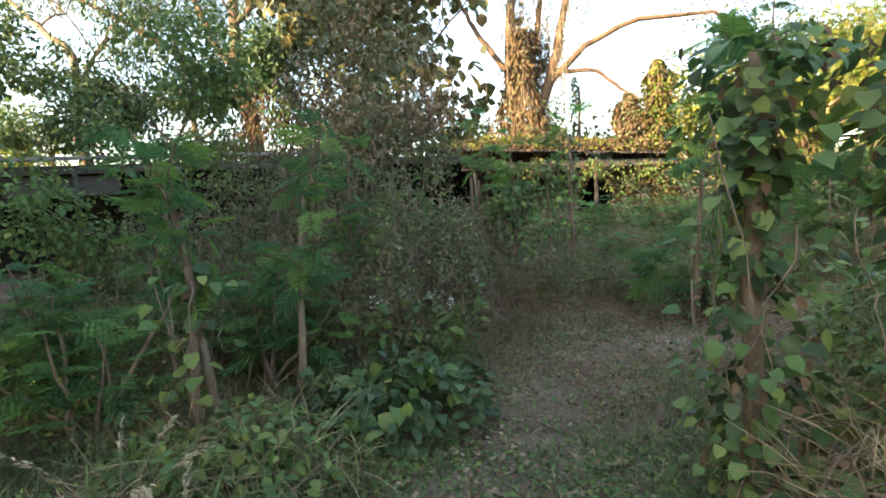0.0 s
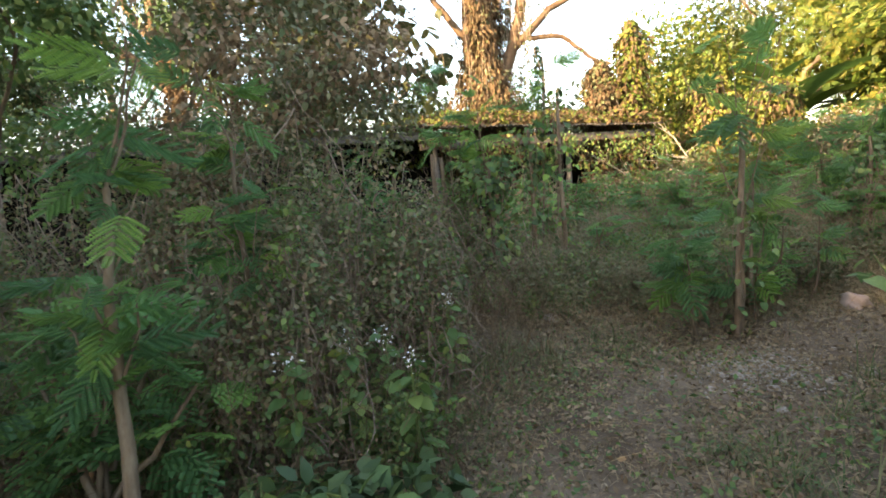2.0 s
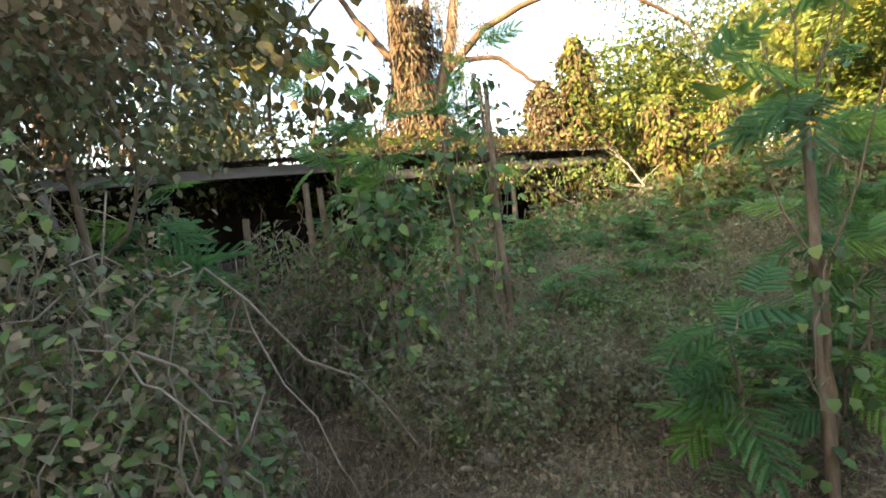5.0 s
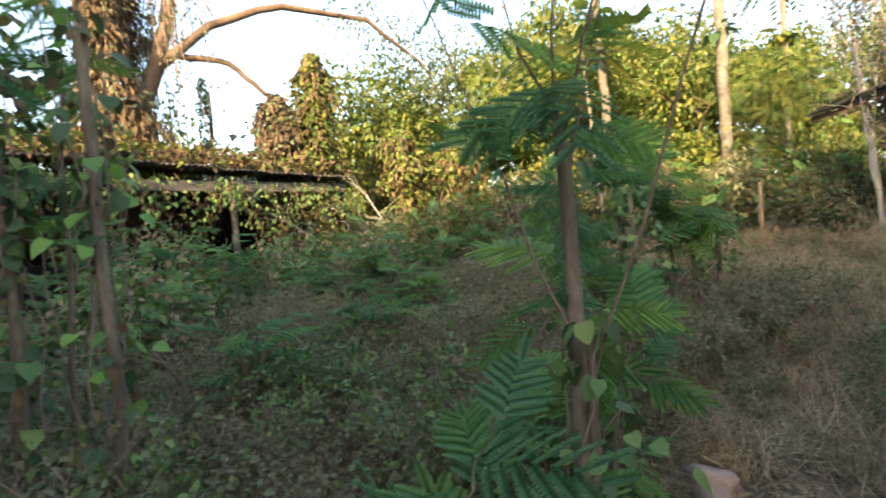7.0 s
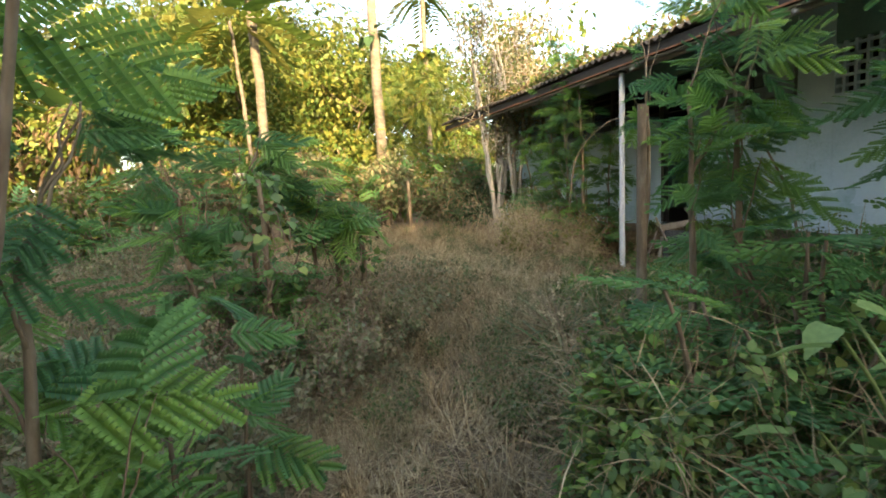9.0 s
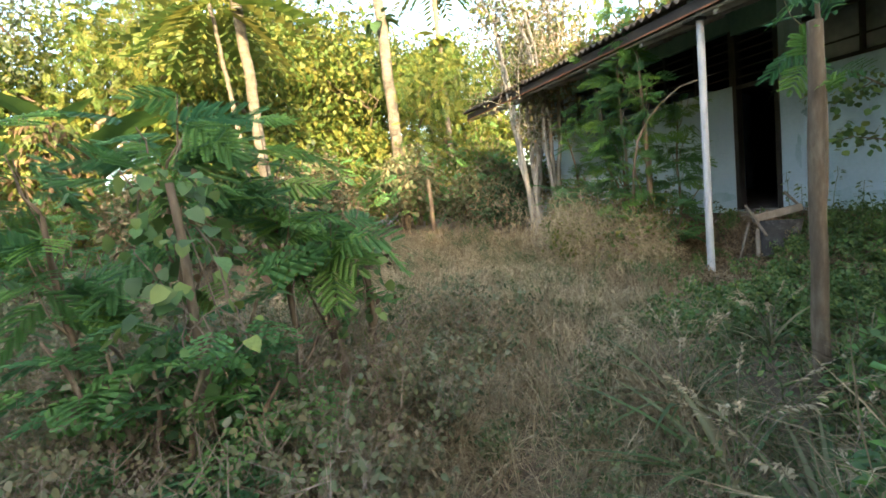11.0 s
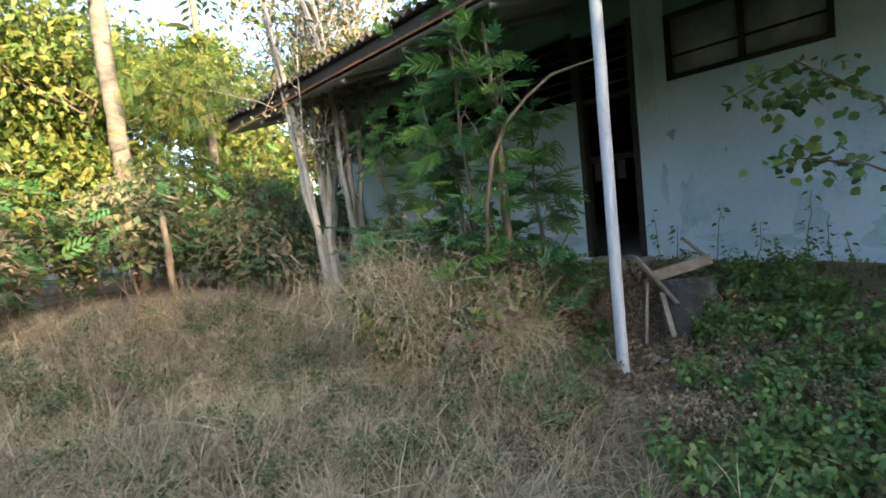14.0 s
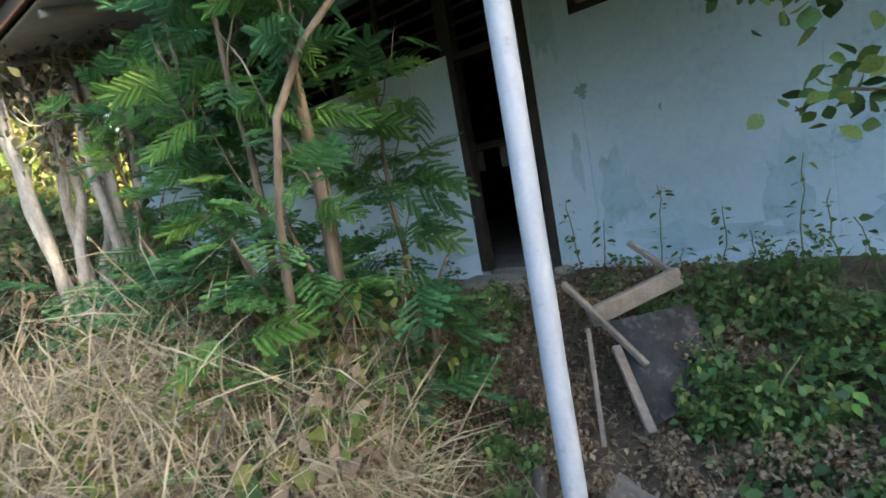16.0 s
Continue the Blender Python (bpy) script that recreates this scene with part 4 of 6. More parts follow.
tree("teak_tree", -1.2, 22.6, 13, 27, 850, 0.5, LEAF_ROUND, M_TEAK, "teak tree with large drooping brown-green leaves", radius=0.13, levels=3, spread=0.6, clump=1.4, hang=1.6, first=0.15)


tree("dark_tree", -4.3, 22.8, 9, 28, 5200, 0.24, LEAF_SMALL, M_DULL, "dull green tree with thin leaves behind the shed", radius=0.16, clump=1.1, first=0.1)
tree("dark_tree", -10.5, 21.8, 8, 29, 5200, 0.24, LEAF_SMALL, M_DULL, "dull green tree with thin leaves behind the shed", radius=0.16, clump=1.1, first=0.1)
tree("dark_tree", -0.2, 23.5, 5.5, 30, 3600, 0.22, LEAF_SMALL, M_SUNLEAF, "low yellow-green tree behind the shed", radius=0.12, clump=1.0, first=0.1)


def pillar(x, y, h, w, seed, label, n=3600, mat=M_SUNLEAF, dry=0.35):
    """A dead trunk turned into a column of creepers."""
    r = np.random.default_rng(seed)
    n = int(n * 1.8)
    ob = thing("creeper_column", x, y, ground_z(x, y) - 0.1, label, "climbing plant", "creeper columns")
    tubes("trunk", [(wander(r, (0, 0, 0), (0.2, 0, h * 0.93), 10, 0.03), np.linspace(0.16, 0.05, 10))], M_BARK, ob, 8)
    z = h * r.uniform(0, 1, n) ** 0.8
    az = r.uniform(0, 6.28, n)
    prof = w * np.interp(z / h, [0, 0.25, 0.55, 0.8, 0.93, 1], [1.3, 1.1, 0.8, 1.0, 0.65, 0.1]) * r.uniform(0.35, 1.15, n) * (1 + 0.25 * np.sin(3 * az + 2.5 * z) + 0.22 * np.sin(2 * az - 5.5 * z + seed))
    P = np.stack([np.cos(az) * prof, np.sin(az) * prof, z], 1)
    d = np.stack([np.cos(az), np.sin(az), -0.2 + 0 * az], 1)
    k = int(n * dry)
    part("creeper_leaves", *leaf_mass(r, P[k:], d[k:], LEAF_OVAL, 0.15, 0.8), mat, ob)
    part("dry_creepers", *leaf_mass(r, P[:k], d[:k], LEAF_LONG, 0.24, 1.3), M_DRYDARK, ob)
    return ob


pillar(7.6, 18.1, 6.0, 0.5, 31, "dead trunk wrapped in sunlit yellow-green creepers")
pillar(6.7, 18.4, 5.0, 0.5, 32, "dead trunk wrapped in dry brown creepers", mat=M_DULL, dry=0.6)
pillar(10.4, 18.6, 4.1, 0.8, 33, "dead trunk wrapped in sunlit yellow-green creepers", 4200)
pillar(11.2, 16.6, 3.4, 0.7, 34, "dead trunk wrapped in sunlit yellow-green creepers", 2400)
pillar(6.7, 25.5, 7.3, 0.22, 35, "slim dark dead trunk with a spire of leaves", 500, M_DARKLEAF, 0.1)
for i, (x, y, h) in enumerate(((12.6, 17.6, 5.2), (13.6, 18.6, 4.8), (12.0, 18.8, 5.0), (15.5, 17.6, 4.2))):
    banana(x, y, h, 40 + i)

palm = tall_trunk("tall_trunk_tree", 18.3, 12.55, 10.5, 0.17, 0.13, (-0.35, 0.1), 51, "tall ringed grey-brown trunk in the sun", M_TRUNK, M_SUNLEAF)
papaya_tuft(palm, (-0.3, 0.1, 6.1), 52, M_DARKLEAF)
palm = tall_trunk("tall_trunk_tree", 12.44, 12.55, 9.5, 0.1, 0.075, (-0.6, 0.2), 53, "tall pale trunk leaning in the sun", M_TRUNK, M_SUNLEAF)
papaya_tuft(palm, (-0.5, 0.17, 5.4), 54, M_SUNLEAF)
tall_trunk("tall_trunk_tree", 12.2, 12.7, 4.6, 0.05, 0.03, (-0.5, 0.1), 55, "thin pale trunk beside a taller one", M_TRUNK, M_SUNLEAF)
palm = tall_trunk("tall_trunk_tree", 23.4, 12.7, 9.0, 0.13, 0.09, (-0.35, 0), 56, "thin pale trunk in the sun", M_TRUNK, M_SUNLEAF)
papaya_tuft(palm, (-0.3, 0, 6.9), 57, M_SUNLEAF, 16, 0.6)
stump = thing("dead_stump", 15.9, 10.8, ground_z(15.9, 10.8) - 0.05, "grey dead stump in the undergrowth", "stump")
tubes("stump_wood", [(wander(np.random.default_rng(3), (0, 0, 0), (-0.1, 0, 1.35), 7, 0.02), np.linspace(0.06, 0.045, 7))], M_BARK, stump, 8)
branch = thing("fallen_branch", 12.6, 13.2, 2.25, "pale broken branch caught in the undergrowth", "branch")
tubes("branch_wood", [(wander(np.random.default_rng(4), (-0.4, 0.2, 0), (1.3, -0.3, 0.15), 9, 0.02), np.linspace(0.06, 0.03, 9))], M_BARKPALE, branch, 7)

# sunlit wood beyond the yard
wood = ((14.5, 19.5, 8.5), (17.0, 16.8, 8.0), (19.5, 15.5, 8.6), (21.5, 17.5, 10), (17.5, 20, 10), (22.5, 14.6, 7.5), (25.5, 15.5, 9.5), (26, 12.4, 8.5), (28.5, 14.5, 11), (24.5, 20, 11.5), (14.2, 23, 9), (20.5, 23, 12), (27, 9.5, 9), (30, 11, 11), (15.6, 15.2, 6.2), (20.8, 13.2, 6.0), (12.2, 21.5, 6.5), (16.2, 22.4, 9.5), (18.6, 18.2, 9), (23.6, 16.8, 9.5), (21.0, 15.2, 7.5))
for i, (x, y, h) in enumerate(wood):
    tree("wood_tree", x, y, h * 0.92, 60 + i, 2000 if i % 3 == 0 else 7500, 0.3 if i % 3 == 0 else 0.22, FEATHER_LOW if i % 3 == 0 else LEAF_SMALL, M_SUNLEAF, "leafy yellow-green tree in low sunlight", group="wood beyond the yard", radius=0.13, levels=3, spread=0.95, clump=1.25, first=0.15)
for i, (x, y, h) in enumerate(((-3, 34, 8), (2, 36, 8.5), (6, 33, 7), (9.5, 30, 6.5), (12, 34, 8), (16, 30, 9), (5, 40, 9), (-8, 38, 10), (20, 32, 11), (33, 17, 13), (34, 8, 13), (31, 24, 13), (-22, 30, 13), (10, 26, 6), (36, 0, 13))):
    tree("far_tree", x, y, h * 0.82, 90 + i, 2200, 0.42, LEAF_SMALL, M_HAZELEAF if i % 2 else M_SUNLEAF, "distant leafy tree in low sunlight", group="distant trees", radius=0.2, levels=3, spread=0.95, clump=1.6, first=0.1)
for i, (x, y, h, rx, ry, dry) in enumerate(((13.4, 12.6, 1.9, 1.3, 1.1, 1), (15.3, 13.0, 2.2, 1.4, 1.0, 0), (17.2, 12.0, 2.4, 1.3, 1.0, 0), (19.4, 11.2, 2.6, 1.4, 1.2, 0), (11.6, 14.2, 1.9, 1.2, 1.0, 1), (9.8, 15.6, 1.7, 1.2, 1.0, 1), (17.4, 9.9, 1.9, 1.2, 1.0, 0), (14.6, 15.4, 2.6, 1.6, 1.2, 1), (19.6, 8.8, 2.0, 1.3, 1.0, 0), (21.5, 11.2, 3.2, 1.6, 1.4, 0), (8.6, 16.6, 1.5, 1.3, 0.8, 0), (12.6, 16.2, 2.2, 1.4, 1.0, 1))):
    thicket("undergrowth", x, y, h, rx, ry, 120 + i, [(2200, LEAF_SMALL, M_SUNLEAF if i % 2 else M_DULL, 1.3), (2600 if dry else 900, LEAF_SLIM, M_DRY, 1.3), (120, FEATHER_LOW, M_FEATHER, 3.2)], "dense undergrowth of green and dry brown leaves", 22, 0.12, "undergrowth", group="undergrowth")

# two added trees cut the sky light coming through the far panes
tree("dark_tree", 23.6, -1.4, 7, 198, 5000, 0.26, LEAF_SMALL, M_DARKLEAF, "unseen dark leafy tree added to dim the building's far windows", radius=0.16, clump=1.2, first=0.1)
tree("dark_tree", 25.4, 0.6, 7, 199, 5000, 0.26, LEAF_SMALL, M_DARKLEAF, "unseen dark leafy tree added to dim the building's far windows", radius=0.16, clump=1.2, first=0.1)
# out-of-view trees, added to keep the low sun off the yard
for i, (x, y, h) in enumerate(((-9, -4, 11), (-11, 1.0, 11), (-14, -8, 13), (-6, -9, 11), (-12.5, 5.5, 10), (-18, 3, 11), (-16, -2, 12), (-23, 8, 12), (-17, 9.5, 10), (-21, 12, 11))):
    tree("shade_tree", x, y, h * 1.1, 150 + i, 3200, 0.62, LEAF_SMALL, M_DARKLEAF, "unseen tall dark leafy tree added to shade the yard", group="trees at the yard's edge", radius=0.28, levels=3, spread=0.95, clump=1.7, first=0.1)

# unseen hedges, added where sun slips under the crowns onto grass and shed
for i, (x, y, h, a, b_) in enumerate(((-9, -2, 4.5, 3, 2), (-10, -6, 5, 3, 2.5), (-12.5, 3, 4.5, 3, 2.5), (-15, 7.5, 4.5, 3, 2.5), (-6.5, -9.5, 4.5, 3, 2.5), (-11.5, 7.6, 8.6, 3.2, 2.6), (-15.5, 11.0, 9.0, 3.2, 2.6))):
    thicket("hedge", x, y, h, a, b_, 180 + i, [(2600, LEAF_SMALL, M_DARKLEAF, 1.0)], "unseen tall dark hedge added to block the low sun", 20, 0.42, "hedge", group="hedge at the yard's edge")

# ---- trees by the building ----
def bare_tree(x, y, seed, stems, h):
    r = np.random.default_rng(seed)
    ob = thing("pale_stemmed_tree", x, y, ground_z(x, y) - 0.05, "slim multi-stemmed tree with pale grey bark and few leaves", "tree", "pale-stemmed trees")
    A = []
    for i in range(stems):
        az = r.uniform(0, 6.28)
        e = np.array([math.cos(az) * 0.55, math.sin(az) * 0.55, h * r.uniform(0.55, 0.75)])
        P = wander(r, (r.normal(0, 0.05), r.normal(0, 0.05), 0), e, 12, 0.035)
        tubes("stem", [(P, np.linspace(0.055, 0.028, 12))], M_BARKPALE, ob, 8)
        lines = []
        for _ in range(9):
            o = P[r.integers(4, 12)]
            az = r.uniform(0, 6.28)
            Q = wander(r, o, o + np.array([math.cos(az) * 0.6, math.sin(az) * 0.6, r.uniform(0.1, 1.4)]) * r.uniform(0.6, 1.4), 8, 0.04)
            lines.append((Q, np.linspace(0.016, 0.005, 8)))
            A.append(Q[3:])
            for _ in range(3):
                o2 = Q[r.integers(3, 8)]
                Q2 = wander(r, o2, o2 + r.normal(0, 0.35, 3) + [0, 0, 0.25], 6, 0.03)
                lines.append((Q2, np.linspace(0.008, 0.003, 6)))
                A.append(Q2)
        tagged(tubes("twig_mass", lines, M_BARKPALE, ob, 4), kind="stuff")
    A = np.concatenate(A)
    A = A[A[:, 2] > 1.9]
    P = A[r.integers(0, len(A), 2400)] + r.normal(0, 0.12, (2400, 3))
    part("leaves", *leaf_mass(r, P[:1700], r.normal(0, 1, (1700, 3)), LEAF_OVAL, 0.08), M_DULL, ob)
    part("dry_leaves", *leaf_mass(r, P[1700:], r.normal(0, 1, (700, 3)), LEAF_OVAL, 0.08), M_DRY, ob)


bare_tree(15.07, 8.18, 201, 4, 7.2)
bare_tree(15.2, 7.72, 202, 3, 6.6)
bare_tree(16.2, 8.6, 203, 2, 5.4)
sapling(12.25, 6.08, 2.95, 211, 51, (0.05, 0.1), 0.045, "feathery young tree leaning over dry grass before the building", 0.3, (0.15, 0.27), 0, 6)
sapling(12.75, 6.55, 2.6, 212, 44, (0.3, 0.2), 0.035, low=0.25, size=(0.15, 0.27), shoots=5)
sapling(13.5, 7.05, 2.1, 213, 34, (0.1, 0.3), 0.03, low=0.25, size=(0.15, 0.27), shoots=5)
sapling(12.55, 5.75, 2.2, 214, 26, (0.55, -0.1), 0.025, low=0.3, size=(0.22, 0.36), shoots=4)
sapling(12.45, 6.35, 2.75, 216, 30, (0.1, 0.1), 0.03, low=0.3, size=(0.2, 0.34), shoots=5, fresh=0.4)
sapling(13.0, 6.4, 2.4, 217, 26, (0.15, 0.05), 0.03, low=0.25, size=(0.2, 0.34), shoots=5, fresh=0.4)
sapling(11.9, 6.5, 0.75, 215, 14, (0.1, 0), 0.012, "low feathery seedling in dry grass", 0.2, (0.2, 0.3), 0, 2)
bent = thing("bent_branch", 12.0, 6.0, ground_z(12, 6) - 0.03, "bare bent grey branch arching beside the post", "branch")
tubes("branch_wood", [(np.array([(0.12, 0.3, 0), (0.14, 0.36, 0.8), (0.06, 0.32, 1.35), (0.0, 0.25, 1.75), (0.0, 0.1, 2.03), (0.0, -0.07, 2.21), (0.0, -0.3, 2.38), (-0.05, -0.65, 2.46)]), np.linspace(0.022, 0.011, 8))], M_BARK, bent, 7)
thicket("dry_thicket", 12.3, 6.55, 0.95, 0.75, 0.6, 221, [(2600, LEAF_STRAW, M_STRAW, 3.4), (500, LEAF_OVAL, M_BROAD, 0.8), (350, LEAF_OVAL, M_DRY, 0.9)], "tangle of dry straw and yellowing vines", 60, 0.085, stem_mat=M_TWIG)
thicket("dry_thicket", 13.4, 7.3, 0.8, 0.9, 0.6, 222, [(2600, LEAF_STRAW, M_STRAW, 3.4), (700, LEAF_OVAL, M_BROAD, 0.8), (350, LEAF_OVAL, M_DRY, 0.9)], "tangle of dry straw and yellowing vines", 60, 0.085, stem_mat=M_TWIG)
thicket("dry_thicket", 11.95, 6.5, 0.85, 0.55, 0.5, 225, [(1500, LEAF_STRAW, M_STRAWPALE, 3.4), (360, LEAF_HEART, M_SUNLEAF, 0.8), (300, LEAF_OVAL, M_DRY, 0.9)], "tangle of pale straw and yellowing vine leaves", 50, 0.085, stem_mat=M_TWIG)
thicket("undergrowth", 14.6, 7.4, 1.2, 0.9, 0.5, 223, [(1500, LEAF_SMALL, M_DULL, 1.0), (500, LEAF_SLIM, M_DRY, 2.0)], "dark undergrowth along the building", 40, 0.09, "undergrowth")
thicket("undergrowth", 16.4, 9.2, 1.3, 1.2, 0.7, 224, [(1800, LEAF_SMALL, M_DARKLEAF, 1.1), (500, LEAF_SLIM, M_DRY, 2.0)], "dark undergrowth along the building", 40, 0.1, "undergrowth")
# round-leaved branch near the wall
r = np.random.default_rng(231)
rb = thing("round_leaved_shrub", 11.02, 3.2, ground_z(11.02, 3.2) - 0.05, "slim shrub with small round dark green leaves by the blue wall", "shrub")
main = np.array([(0, 0, 0), (0.05, 0.15, 0.9), (0.2, 0.45, 1.6), (0.42, 0.85, 1.95), (0.66, 1.27, 1.75)])
second = np.array([(0.05, 0.15, 0.9), (0.25, 0.5, 1.15), (0.45, 0.85, 1.25), (0.55, 1.0, 1.2)])
third = np.array([(0.2, 0.45, 1.6), (0.32, 0.7, 1.8), (0.5, 1.0, 1.62)])
for line, thick in ((main, 0.022), (second, 0.012), (third, 0.012)):
    tubes("stem", [(line, np.linspace(thick, 0.005, len(line)))], M_BARK, rb, 6)
me_round = mesh("leaf", *LEAF_ROUND, M_BROAD)
for i in range(210):
    line = (main, second, third)[i % 3]
    t = r.uniform(1.5 if i % 3 == 0 else 1, len(line) - 1)
    o = np.array([np.interp(t, np.arange(len(line)), line[:, k]) for k in range(3)]) + r.normal(0, 0.075, 3)
    w = Vector((r.normal(0, 1), r.normal(0, 1), r.uniform(-1.0, 0.4)))
    shared("leaf", me_round, rb, Matrix.Translation(o) @ w.to_track_quat("X", "Z").to_matrix().to_4x4() @ pose(0, 0, 0, r.uniform(-85, 85)) @ Matrix.Scale(r.uniform(0.06, 0.1), 4))


def weed(x, y, h, seed, n=13, size=0.055, mat=M_BROAD, label="slim green weed growing by the blue wall"):
    r = np.random.default_rng(seed)
    ob = thing("weed", x, y, ground_z(x, y) - 0.02, label, "weed", "weeds by the wall")
    P = wander(r, (0, 0, 0), (r.normal(0, 0.06), r.normal(0, 0.06), h), 8, 0.01)
    tubes("stem", [(P, np.linspace(0.006, 0.003, 8))], M_GREENSTEM, ob, 5)
    t = r.uniform(2, 7, n)
    o = np.stack([np.interp(t, np.arange(8), P[:, k]) for k in range(3)], 1)
    az = r.uniform(0, 6.28, n)
    d = np.stack([np.cos(az), np.sin(az), 0.2 + 0 * az], 1)
    part("leaves", *leaf_mass(r, o + d * 0.03, d, LEAF_OVAL, size * 1.3, 0.3, 0.2), mat, ob)


for i in range(22):
    s, w = 10.2 + 3.2 * ((i * 0.618) % 1), -5.42 + 0.45 * ((i * 0.377) % 1)
    weed(s * UX - w * UY, s * UY + w * UX, 0.15 + 0.75 * ((i * 0.73) % 1) ** 2.5, 300 + i)
for i in range(12):
    s, w = 14.4 + 1.6 * ((i * 0.618) % 1), -5.3 + 0.8 * ((i * 0.377) % 1)
    weed(s * UX - w * UY, s * UY + w * UX, 0.3 + 0.6 * ((i * 0.73) % 1), 340 + i, mat=M_DULL)
for i, (x, y, h, a, b) in enumerate(((11.9, 3.9, 0.2, 0.9, 0.7), (11.2, 4.2, 0.2, 0.8, 0.7), (12.5, 3.9, 0.2, 0.8, 0.5), (10.4, 3.9, 0.24, 0.9, 0.8), (9.4, 4.1, 0.3, 0.9, 0.8))):
    thicket("ground_cover", x, y, h, a, b, 360 + i, [(420, LEAF_OVAL, M_BROAD, 0.9), (260, LEAF_OVAL, M_DARKLEAF, 0.9), (60, LEAF_OVAL, M_FRESH, 0.9)], "low bright green ground cover on dark soil", 5, 0.07, "ground cover", M_GREENSTEM, flat=True, group="ground cover by the wall")


def rock(name, x, y, size, seed, mat, label, sink=0.25, flatten=0.7):
    bm = bmesh.new()
    bmesh.ops.create_icosphere(bm, subdivisions=3, radius=1)
    noise.seed_set(seed)
    for v in bm.verts:
        v.co *= 1 + 0.5 * noise.noise(v.co * 1.2 + Vector((seed * 3.1, 0, 0))) + 0.2 * noise.noise(v.co * 3.1) + 0.06 * noise.noise(v.co * 8)
        v.co = Vector((v.co.x * size, v.co.y * size * 0.8, v.co.z * size * flatten))
    me = bpy.data.meshes.new(name)
    bm.to_mesh(me), bm.free()
    me.materials.append(mat)
    for p in me.polygons:
        p.use_smooth = True
    ob = new(name, me)
    ob.matrix_basis = pose(x, y, ground_z(x, y) + size * flatten * (1 - 2 * sink) * 0.6, 0, 0, seed * 40)
    return tagged(ob, label, "rock")


rock("stone", 1.61, 7.41, 0.1, 3, M_STONE, "pale stone on the trodden path", 0.35)
rock("stone", 4.66, 6.81, 0.16, 11, M_PINKSTONE, "pinkish pale stone in dry leaves", 0.42, 0.75)
rock("stone", 3.3, 10.6, 0.16, 5, M_STONE, "flat pale stone in dry leaves", 0.3, 0.4)
rock("stone", 11.62, 6.15, 0.12, 6, M_PINKSTONE, "tan broken stone in dry grass", 0.3, 0.7)
rock("clay_shard", 11.75, 4.2, 0.13, 7, M_CLAY, "reddish clay shard in green weeds", 0.4, 0.5)
rock("scrap", 0.55, 2.35, 0.035, 8, M_WHITE, "crumpled white scrap lying in grass", 0.4, 0.6)
rock("scrap", 12.3, 4.05, 0.05, 9, M_WHITE, "white scrap lying in green weeds", 0.4, 0.5)
for i in range(34):
    rr = np.random.default_rng(400 + i)
    rock("pebble", 2.75 + rr.normal(0, 0.4), 5.6 + rr.normal(0, 0.35), rr.uniform(0.015, 0.04), 10 + i, M_STONE, "small pale pebble on the path", 0.35, 0.6)


def log(x, y, z, a, b, rad, label, mat=M_GREYWOOD):
    ob = thing("log", x, y, z, label, "log", "old timbers by the wall")
    V, F = tube(wander(rng, a, b, 5, 0.003), np.linspace(rad, rad * 0.85, 5), 5)
    part("log_wood", V, F, mat, ob)


def bar(name, a, b, wide, deep, mat, parent, label=""):
    """A squared timber from a to b."""
    a, b = Vector(a), Vector(b)
    bm = bmesh.new()
    bmesh.ops.create_cube(bm, size=1, matrix=Matrix.Translation((a + b) / 2) @ (b - a).to_track_quat("X", "Z").to_matrix().to_4x4() @ Matrix.Diagonal(((b - a).length, wide, deep, 1)))
    bmesh.ops.bevel(bm, geom=bm.edges[:], offset=min(wide, deep) * 0.15, segments=1, affect="EDGES")
    me = bpy.data.meshes.new(name)
    bm.to_mesh(me), bm.free()
    me.materials.append(mat)
    ob = new(name, me)
    ob.parent = parent
    return tagged(ob, label)


M_OLDWOOD = surface("old_brown_wood", [(0.3, (0.09, 0.07, 0.055)), (0.55, (0.20, 0.165, 0.13)), (0.75, (0.30, 0.26, 0.21))], 6, 50, 0.9, stretch=(0.4, 1, 1), dist=0.006)
wreck = thing("broken_table", 12.05, 4.7, ground_z(12.05, 4.7), "broken wooden table lying tipped over in weeds", "table")
gz = ground_z(12.05, 4.7)
bar("table_edge", (0.2, 0.2, 0.46), (0.18, -0.36, 0.58), 0.05, 0.1, M_OLDWOOD, wreck, "pale brown edge timber")
top = [(0.16, 0.12, 0.42), (0.12, -0.36, 0.42), (-0.17, -0.2, 0.06), (-0.2, 0.18, 0.02)]
nrm = (Vector(top[1]) - Vector(top[0])).cross(Vector(top[3]) - Vector(top[0])).normalized() * 0.02
part("tabletop", [Vector(v) - nrm for v in top] + [Vector(v) + nrm for v in top], [(0, 1, 2, 3), (7, 6, 5, 4), (0, 4, 5, 1), (1, 5, 6, 2), (2, 6, 7, 3), (3, 7, 4, 0)], M_DARKROCK, wreck, "dark mouldy tabletop with pale spots")
bar("leg", (0.36, 0.24, 0.64), (-0.1, 0.1, 0.26), 0.03, 0.03, M_OLDWOOD, wreck)
bar("leg", (0.04, 0.17, 0.34), (-0.26, 0.23, 0.02), 0.045, 0.03, M_OLDWOOD, wreck)
bar("leg", (0.4, -0.22, 0.78), (0.16, -0.36, 0.56), 0.03, 0.03, M_OLDWOOD, wreck)
bar("leg", (0.16, 0.24, 0.42), (-0.16, 0.42, -0.03), 0.025, 0.025, M_OLDWOOD, wreck)
card = thing("cardboard_scrap", 11.6, 5.22, ground_z(11.6, 5.22) + 0.02, "crumpled brown cardboard scrap on dry leaves", "scrap")
cr = np.random.default_rng(9)
